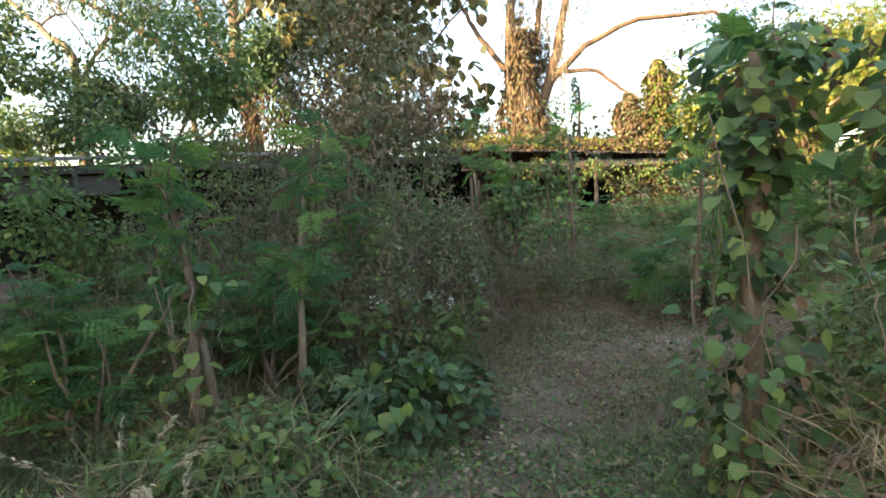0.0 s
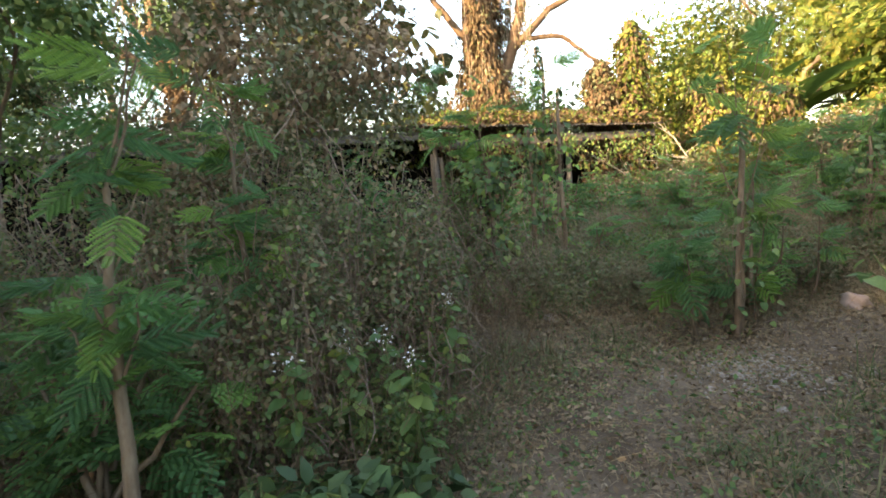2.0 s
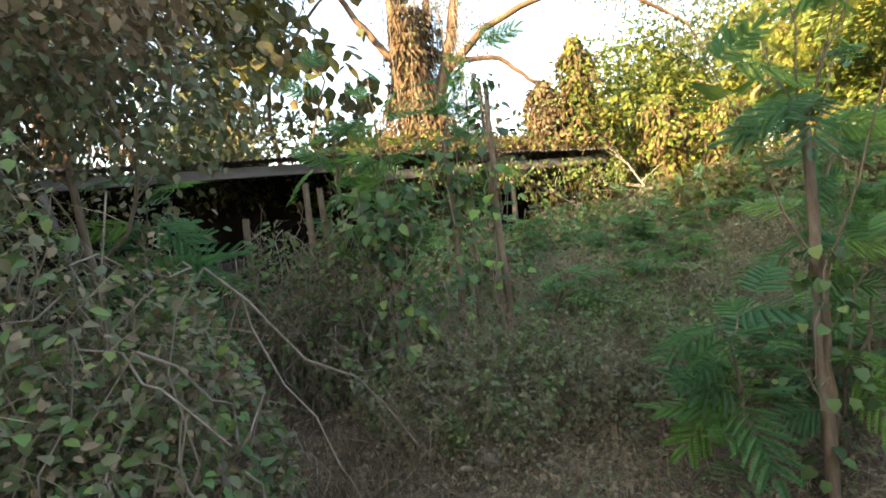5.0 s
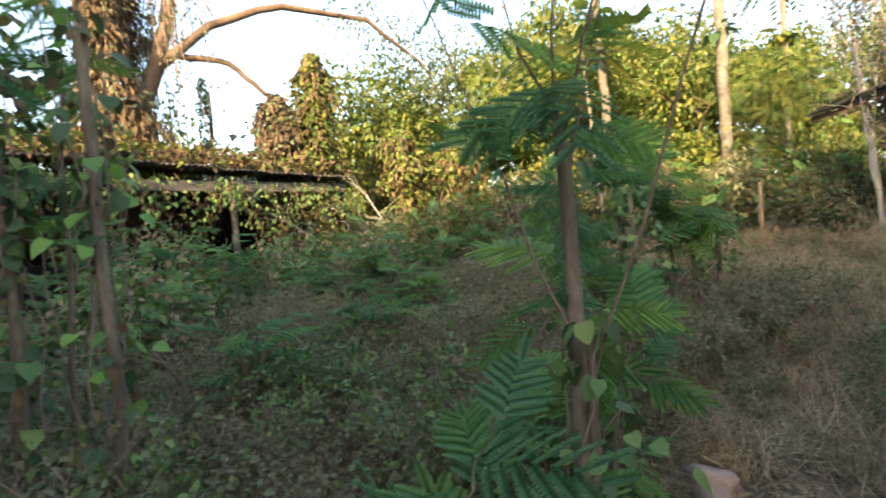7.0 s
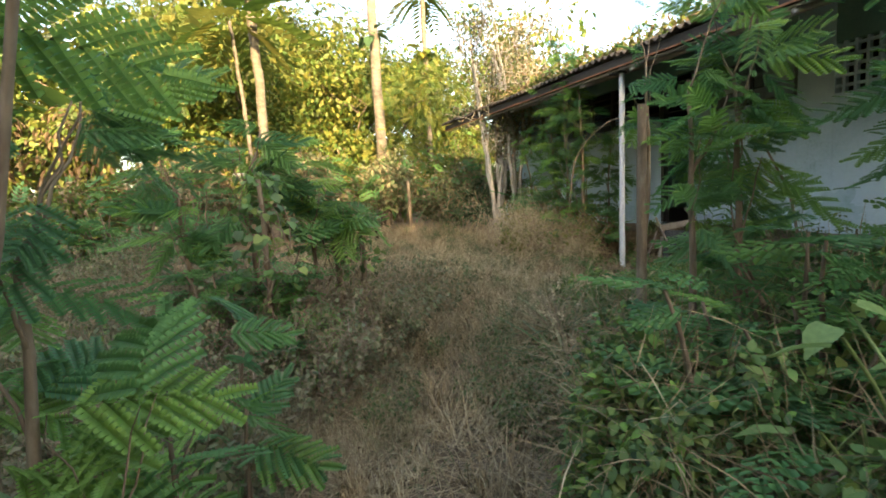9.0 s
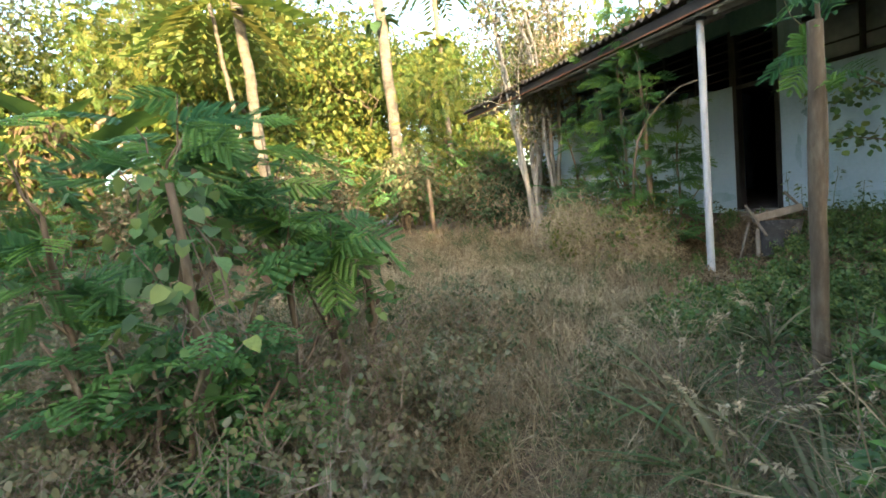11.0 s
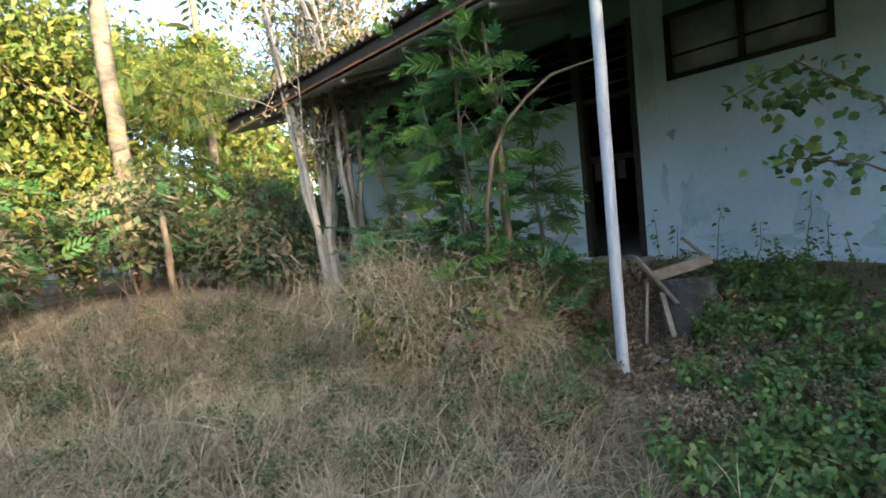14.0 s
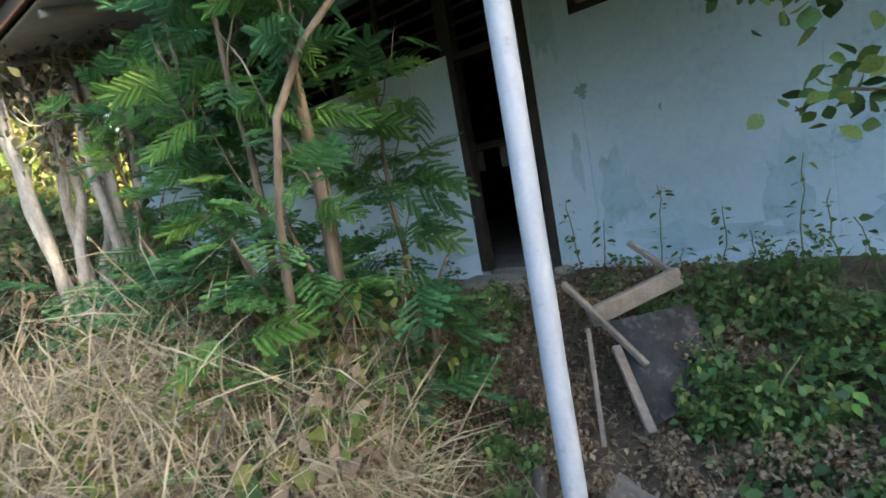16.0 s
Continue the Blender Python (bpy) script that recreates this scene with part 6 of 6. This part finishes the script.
litter("leaf_litter", 24000, -4, 6.5, 1.5, 10, 0.048, M_LITTER, "brown fallen leaves on the ground", 711, 3.2)
litter("leaf_litter", 18000, -8, 5.5, 6, 16, 0.05, M_LITTER, "brown fallen leaves in front of the shed", 712)
litter("green_litter", 5000, -4, 3, -0.5, 7, 0.055, M_BROAD, "small green creeping weeds on the ground", 713)


def scrub(name, n, region, h, size, mat, label, seed, shape=LEAF_SMALL, flat=0.5, clear=0.35):
    """Low weeds too many to count: leaves at all heights up to h."""
    r = np.random.default_rng(seed)
    x0, x1, y0, y1 = region
    cx, cy = r.uniform(x0, x1, n // 14), r.uniform(y0, y1, n // 14)
    k = r.integers(0, len(cx), n)
    X, Y = cx[k] + r.normal(0, 0.13, n), cy[k] + r.normal(0, 0.13, n)
    D = off_path(X, Y)
    D = D + 0.7 * ease((X - 5.2) / 1.5) * ease((11.2 - X) / 1.0)
    tall = (0.35 + 0.65 * ((np.sin(cx[k] * 1.9 + seed) * np.cos(cy[k] * 1.6) + 1) / 2)) * h
    keep = (D > clear) & (-X * UY + Y * UX > -5.3)
    X, Y, tall = X[keep], Y[keep], (tall * ease((D - 0.2) / 1.2))[keep]
    n = len(X)
    P = np.stack([X, Y, height(X, Y) + 0.01 + tall * r.random(n) ** 1.2], 1)
    d = r.normal(0, 1, (n, 3)) * [1, 1, flat]
    return tagged(part(name, *leaf_mass(r, P, d, shape, size, 0.2, 0.3), mat), label, "weeds", kind="stuff")


scrub("brown_scrub", 42000, (1.0, 8.0, 6.6, 14.0), 0.7, 0.026, M_OLIVE, "low brown dry-leaved weeds covering the ground", 801)
scrub("twiggy_weeds", 34000, (1.0, 8.0, 6.6, 14.0), 0.55, 0.24, M_DRY, "thin brown twigs of dead weeds", 810, LEAF_STRAW, 2.2)
scrub("dull_scrub", 18000, (1.0, 8.0, 6.6, 14.0), 0.5, 0.034, M_DULL, "low dull green weeds covering the ground", 802)
scrub("straw_mat", 26000, (4.5, 14.5, 5.4, 12.0), 0.3, 0.32, M_STRAW, "matted tangled dry straw on the open ground", 803, LEAF_STRAW, 0.35, 0.0)
scrub("straw_mat", 22000, (-3.5, 4.5, 1.5, 9.0), 0.22, 0.28, M_STRAW, "thin tangled straw along the path", 804, LEAF_STRAW, 0.3, 0.0)
scrub("brown_scrub", 16000, (-4.5, 3.2, 3.8, 8.0), 0.4, 0.034, M_DRY, "low brown dry-leaved weeds beside the path", 805)
scrub("green_weeds", 16000, (-4.5, 3.0, -0.8, 6.0), 0.22, 0.045, M_BROAD, "low green weeds among the grass", 806, clear=0.1)
scrub("green_weeds", 12000, (4.0, 13.0, 3.2, 6.2), 0.22, 0.05, M_BROAD, "low green weeds between path and building", 807, clear=0.4)
scrub("green_weeds", 7000, (5.0, 14.0, 6.2, 11.0), 0.16, 0.05, M_DULL, "sparse green weeds in the straw", 808, clear=0.1)
scrub("brown_scrub", 14000, (-8.0, 2.0, 8.5, 14.5), 0.35, 0.07, M_DRY, "low brown dry-leaved weeds before the shed", 809)
scrub("bleached_straw", 22000, (4.8, 14.2, 5.8, 11.5), 0.34, 0.3, M_STRAWPALE, "bleached pale straw in clumps on the open ground", 811, LEAF_STRAW, 0.6, 0.0)
litter("leaf_litter", 6000, 10.6, 14.0, 3.4, 6.6, 0.045, M_LITTER, "brown fallen leaves before the doorway", 812)
scrub("dark_twigs", 9000, (-3.2, 1.2, 4.2, 7.6), 1.1, 0.3, M_DRYDARK, "dead brown twigs tangled in the thickets", 813, LEAF_STRAW, 1.6, 0.5)


def seed_grass(x, y, h, seed):
    """Arching grass stalks with ripe seed heads."""
    r = np.random.default_rng(seed)
    ob = thing("seed_grass", x, y, ground_z(x, y) - 0.01, "tuft of tall arching grass with pale seed heads", "grass tuft", "tall grass tufts")
    for i in range(7):
        az = r.uniform(0, 6.28)
        reach = h * r.uniform(0.4, 0.8)
        t = np.linspace(0, 1, 9)[:, None]
        P = np.array([math.cos(az), math.sin(az), 0]) * reach * t ** 1.7 + np.array([0, 0, 1.0]) * h * (t * 1.35 - 0.5 * t ** 2)
        tubes("stalk", [(P, np.linspace(0.0028, 0.0012, 9))], M_TWIG, ob, 4)
        k = r.uniform(5.6, 8, 36)
        o = np.stack([np.interp(k, np.arange(9), P[:, c]) for c in range(3)], 1) + r.normal(0, 0.006, (36, 3))
        d = np.tile(P[-1] - P[-3], (36, 1)) * 8
        tagged(part("seed_head", *leaf_mass(r, o, d, LEAF_LONG, 0.035, 0.2, 0.3), M_STRAWPALE, ob), kind="stuff")
    blade = mesh("blade", *leaf_shape([0.02, 0.022, 0.018, 0.012], 0.5, 0.7), M_GRASS)
    for i in range(16):
        az = r.uniform(0, 6.28)
        w = Vector((math.cos(az), math.sin(az), r.uniform(0.8, 2.2)))
        shared("blade", blade, ob, w.to_track_quat("X", "Z").to_matrix().to_4x4() @ Matrix.Scale(h * r.uniform(0.7, 1.1), 4))


for i, (x, y, h_) in enumerate(((6.9, 6.0, 0.75), (6.5, 5.75, 0.7), (7.6, 6.15, 0.65), (6.1, 5.6, 0.6), (-1.0, 1.7, 0.7), (-1.5, 2.2, 0.75), (8.6, 5.5, 0.5), (-0.8, 1.2, 0.6))):
    seed_grass(x, y, h_, 820 + i)
X, Y, H = tufts(841, 520, 5.0, 13.5, 6.0, 11.0, 16, 0.07)
keep = -X * UY + Y * UX > -3.2
blades("green_grass", X[keep], Y[keep], (H * 0.28)[keep], M_GRASS, "green tufts scattered through the straw", 842, 0.9, 0.6)
X, Y, H = tufts(843, 900, 5.2, 14.0, 6.2, 11.5, 14, 0.05)
keep = -X * UY + Y * UX > -3.2
blades("bleached_grass", X[keep], Y[keep], (H * 0.46)[keep], M_STRAWPALE, "bleached tall grass in clumps", 844, 0.7, 0.7)


# ---- brush, straw clumps and creepers over the roof ----
def brush_shape(seed, h=0.7, arms=7):
    """One dead weed: thin forked stems as slim triangles, and where its leaves sit."""
    r = np.random.default_rng(seed)
    V, F, A = [], [], []

    def twig(a, b, w):
        side = np.cross(b - a, r.normal(0, 1, 3))
        side *= w / (np.linalg.norm(side) + 1e-9)
        o = len(V)
        V.extend([a - side, a + side, b + side * 0.5, b - side * 0.5])
        F.extend([(o, o + 1, o + 2), (o, o + 2, o + 3)])

    for _ in range(arms):
        az = r.uniform(0, 6.28)
        p, way = r.normal(0, 0.03, 3) * [1, 1, 0], np.array([math.cos(az) * 0.4, math.sin(az) * 0.4, 1.0])
        for k in range(5):
            q = p + (way + r.normal(0, 0.25, 3)) * h * r.uniform(0.14, 0.24)
            twig(p, q, 0.004 - 0.0005 * k)
            for _ in range(2 if k else 0):
                e = q + (way * 0.4 + r.normal(0, 0.7, 3)) * h * 0.17
                twig(q, e, 0.002)
                A.extend([e, (q + e) / 2])
            p = q
        A.append(p)
    return np.array(V), np.array(F), np.array(A)


def brush(n, region, size, seed, leaf, leaf_mat, leaf_size, label, clear=0.45, per=2):
    """Many dead weeds on the ground, too many to count: their stems and their leaves."""
    r = np.random.default_rng(seed)
    x0, x1, y0, y1 = region
    X, Y = r.uniform(x0, x1, n), r.uniform(y0, y1, n)
    keep = (off_path(X, Y) > clear) & (-X * UY + Y * UX > -5.0)
    X, Y = X[keep], Y[keep]
    pick, az = r.integers(0, 4, len(X)), r.uniform(0, 6.28, len(X))
    sc = size * r.uniform(0.55, 1.2, len(X)) * (0.75 + 0.35 * np.sin(1.3 * X + seed) * np.cos(1.1 * Y))
    stems, P = [], []
    for k in range(4):
        V, F, A = brush_shape(seed * 10 + k)
        i = np.nonzero(pick == k)[0]
        c, s_, o = np.cos(az[i]) * sc[i], np.sin(az[i]) * sc[i], np.zeros(len(i))
        rot = np.stack([np.stack([c, -s_, o], 1), np.stack([s_, c, o], 1), np.stack([o, o, sc[i]], 1)], 1)
        base = np.stack([X[i], Y[i], height(X[i], Y[i]) - 0.01], 1)
        stems.append(strew(V, F, rot, base))
        P.append((np.einsum("nij,vj->nvi", rot, A) + base[:, None]).reshape(-1, 3))
    tagged(part("brush_stems", *join(stems), M_TWIG), "thin brown stems of " + label, "weeds", kind="stuff")
    P = np.concatenate(P)
    P = np.repeat(P, per, 0) + r.normal(0, 0.02, (len(P) * per, 3))
    tagged(part("brush_leaves", *leaf_mass(r, P, r.normal(0, 1, P.shape), leaf, leaf_size, 0.4, 0.4), leaf_mat), "small leaves of " + label, "weeds", kind="stuff")


brush(900, (0.9, 8.5, 7.4, 14.2), 1.0, 851, LEAF_SMALL, M_OLIVE, 0.026, "dead knee-high weeds before the shed")
brush(450, (0.9, 8.5, 7.2, 14.2), 1.0, 852, LEAF_OVAL, M_DULL, 0.042, "dull green weeds before the shed")
brush(130, (-4.5, 0.2, 4.6, 7.2), 1.0, 853, LEAF_OVAL, M_BROAD, 0.045, "dull weeds under the thickets", 0.5)
brush(260, (3.6, 8.5, 7.0, 12.5), 0.6, 854, LEAF_SMALL, M_OLIVE, 0.024, "low dead weeds at the turn", 0.7)


def clump_shape(seed, n=46):
    """A tussock of arching, half-fallen straw."""
    r = np.random.default_rng(seed)
    V, F = [], []
    for _ in range(n):
        az, reach, h = r.uniform(0, 6.28), r.uniform(0.3, 1.0), r.uniform(0.35, 1.0)
        d, q = np.array([math.cos(az), math.sin(az), 0]), np.array([-math.sin(az), math.cos(az), 0])
        base = r.normal(0, 0.09, 3) * [1, 1, 0]
        w, o = r.uniform(0.004, 0.0085), len(V)
        for t in (0, 0.35, 0.7, 1.0):
            c = base + d * reach * t ** 1.6 + np.array([0, 0, h * (1.7 * t - 1.15 * t * t)]) + r.normal(0, 0.015, 3)
            V += [c - q * w * (1.05 - t), c + q * w * (1.05 - t)]
        for k in range(3):
            a = o + 2 * k
            F += [(a, a + 1, a + 3), (a, a + 3, a + 2)]
    return np.array(V), np.array(F)


def clumps(name, n, region, size, mat, label, seed, clear):
    r = np.random.default_rng(seed)
    x0, x1, y0, y1 = region
    X, Y = r.uniform(x0, x1, n), r.uniform(y0, y1, n)
    patch = np.sin(1.7 * X + seed) * np.cos(2.1 * Y - seed) + 0.5 * np.sin(4.3 * X + 3.7 * Y)
    keep = (off_path(X, Y) > clear) & (-X * UY + Y * UX > -3.3) & (patch + r.normal(0, 0.5, n) > -0.35)
    X, Y = X[keep], Y[keep]
    pick, az = r.integers(0, 4, len(X)), r.uniform(0, 6.28, len(X))
    sc = size * r.uniform(0.55, 1.3, len(X))
    pieces = []
    for k in range(4):
        i = np.nonzero(pick == k)[0]
        c, s_, o = np.cos(az[i]) * sc[i], np.sin(az[i]) * sc[i], np.zeros(len(i))
        rot = np.stack([np.stack([c, -s_, o], 1), np.stack([s_, c, o], 1), np.stack([o, o, sc[i] * 0.8], 1)], 1)
        pieces.append(strew(*clump_shape(seed + k), rot, np.stack([X[i], Y[i], height(X[i], Y[i]) - 0.01], 1)))
    tagged(part(name, *join(pieces), mat), label, "grass", kind="stuff")


clumps("straw_clumps", 1100, (5.0, 14.5, 6.2, 11.8), 0.42, M_STRAWPALE, "tussocks of bleached arching straw", 861, 0.15)
clumps("straw_clumps", 1500, (5.0, 14.5, 6.0, 11.8), 0.46, M_STRAW, "tussocks of brown half-fallen straw", 871, 0.15)
clumps("green_clumps", 700, (5.5, 13.0, 5.4, 10.5), 0.34, M_GRASS, "green tussocks among the straw", 881, 0.15)

# creepers over the far end of the building's roof
r = np.random.default_rng(890)
over = thing("roof_creeper", 0, 0, 0, "green and dry creepers spread over the dark corrugated roof", "creeper", rz=39)
n = 10400
s = 8.6 + 11.2 * r.random(n) ** 0.8
w = EAVE - 0.25 - 3.6 * r.random(n) ** 1.3
lift = 0.05 + 0.4 * r.random(n) ** 2 * (0.6 + 0.4 * np.sin(s * 2.3)) * ease((s - 8.5) / 4.0)
P = np.stack([s, w, 3.62 + (EAVE - w) * 0.261 + lift], 1)
part("creeper_leaves", *leaf_mass(r, P[:6800], r.normal(0, 0.6, (6800, 3)) + [0, 0.3, 0.5], LEAF_OVAL, 0.1, 0.3), M_SUNLEAF, over)
part("dry_creepers", *leaf_mass(r, P[6800:], r.normal(0, 0.6, (3600, 3)) + [0, 0.3, 0.5], LEAF_LONG, 0.16, 0.3), M_DRY, over)


def leaning_deadwood(x, y, seed, way, label):
    """A fallen, sun-bleached little tree with its bare twigs."""
    r = np.random.default_rng(seed)
    ob = thing("dead_branch", x, y, ground_z(x, y) - 0.02, label, "branch", "bleached dead branches")
    way = np.array(way, float)
    main = wander(r, (0, 0, 0), way, 10, 0.04)
    tubes("limb", [(main, np.linspace(0.045, 0.015, 10))], M_BARKPALE, ob, 6)
    twigs = []
    for _ in range(16):
        o = main[r.integers(2, 10)]
        e = o + way * r.uniform(0.1, 0.3) + r.normal(0, 0.35, 3)
        twigs.append((wander(r, o, e, 6, 0.03), np.linspace(0.016, 0.006, 6)))
    tagged(tubes("twig_mass", twigs, M_BARKPALE, ob, 4), kind="stuff")


leaning_deadwood(9.4, 17.2, 901, (-2.4, 0.6, 2.6), "bleached bare branches leaning over the shed's end")
leaning_deadwood(9.9, 16.8, 902, (-1.5, 0.3, 1.9), "bleached bare branches leaning over the shed's end")
leaning_deadwood(9.0, 17.4, 903, (-2.8, 0.4, 1.7), "bleached bare branches leaning over the shed's end")
brush(300, (5.5, 14.0, 6.0, 11.0), 0.5, 855, LEAF_SMALL, M_GRASS, 0.03, "small green weeds in the straw", 0.15)
brush(230, (8.5, 13.6, 3.6, 6.4), 0.38, 856, LEAF_OVAL, M_BROAD, 0.042, "low green weeds by the wall", 0.25)
brush(200, (10.2, 13.4, 4.2, 6.6), 0.35, 857, LEAF_SMALL, M_LITTER, 0.03, "dead weeds before the doorway", 0.1)
litter("leaf_litter", 9000, 8.5, 13.6, 3.4, 6.6, 0.04, M_LITTER, "brown fallen leaves between path and building", 858)
X, Y, H = tufts(859, 700, 8.0, 13.2, 3.6, 6.6, 12, 0.05)
keep = -X * UY + Y * UX > -5.2
blades("short_dry_grass", X[keep], Y[keep], (H * 0.16)[keep], M_STRAW, "short dry grass by the building", 860, 0.8, 1.0)
brush(200, (0.9, 6.5, 7.4, 12.0), 0.9, 862, LEAF_OVAL, M_BROAD, 0.05, "green weeds before the shed", 0.6)
brush(70, (11.6, 13.4, 6.1, 7.4), 1.35, 863, LEAF_STRAW, M_STRAWPALE, 0.42, "pale dead weeds below the young trees", 0.3)
brush(45, (11.7, 13.6, 6.0, 7.4), 1.3, 864, LEAF_OVAL, M_SUNLEAF, 0.055, "yellowing vines below the young trees", 0.3)
scrub("green_weeds", 9000, (-1.6, 1.7, 1.4, 3.3), 0.3, 0.04, M_BROAD, "low green weeds where the walk begins", 865, clear=-1.0)
litter("straw_litter", 30000, -0.5, 6.5, 3.5, 9.0, 0.026, M_DRY, "dry straw and leaves trodden into the path", 866, 1.6)


def gravel(n, x, y, sx, sy, seed, label):
    """Loose pale grit, too fine to count."""
    r = np.random.default_rng(seed)
    V = np.array([(1, 0, 0), (0, 1, 0), (-1, 0, 0), (0, -1, 0), (0.1, 0.1, 0.6), (0, 0, -0.4)])
    F = np.array([(0, 1, 4), (1, 2, 4), (2, 3, 4), (3, 0, 4), (1, 0, 5), (2, 1, 5), (3, 2, 5), (0, 3, 5)])
    X, Y = x + r.normal(0, sx, n), y + r.normal(0, sy, n)
    rot, P = transforms(np.stack([X, Y, height(X, Y) + 0.004], 1), r.normal(0, 1, (n, 3)) * [1, 1, 0.3], np.array([0, 0, 1.0]) + r.normal(0, 0.3, (n, 3)), r.uniform(0.006, 0.022, n))
    tagged(part("gravel", *strew(V, F, rot, P), M_STONE), label, "gravel", kind="stuff")


gravel(800, 2.75, 5.6, 0.3, 0.3, 867, "pale grey grit on the trodden path")
# fine dry and green grass over the trodden ground
X, Y, H = tufts(868, 2600, 0.0, 5.5, 3.4, 8.0, 9, 0.06)
blades("short_dry_grass", X, Y, H * 0.075, M_STRAW, "short dry grass over the trodden ground", 869, 0.5, 1.0)
X, Y, H = tufts(872, 900, -0.5, 5.5, 2.6, 8.0, 9, 0.05)
blades("short_green_grass", X, Y, H * 0.08, M_GRASS, "short green grass over the trodden ground", 873, 0.5, 0.8)
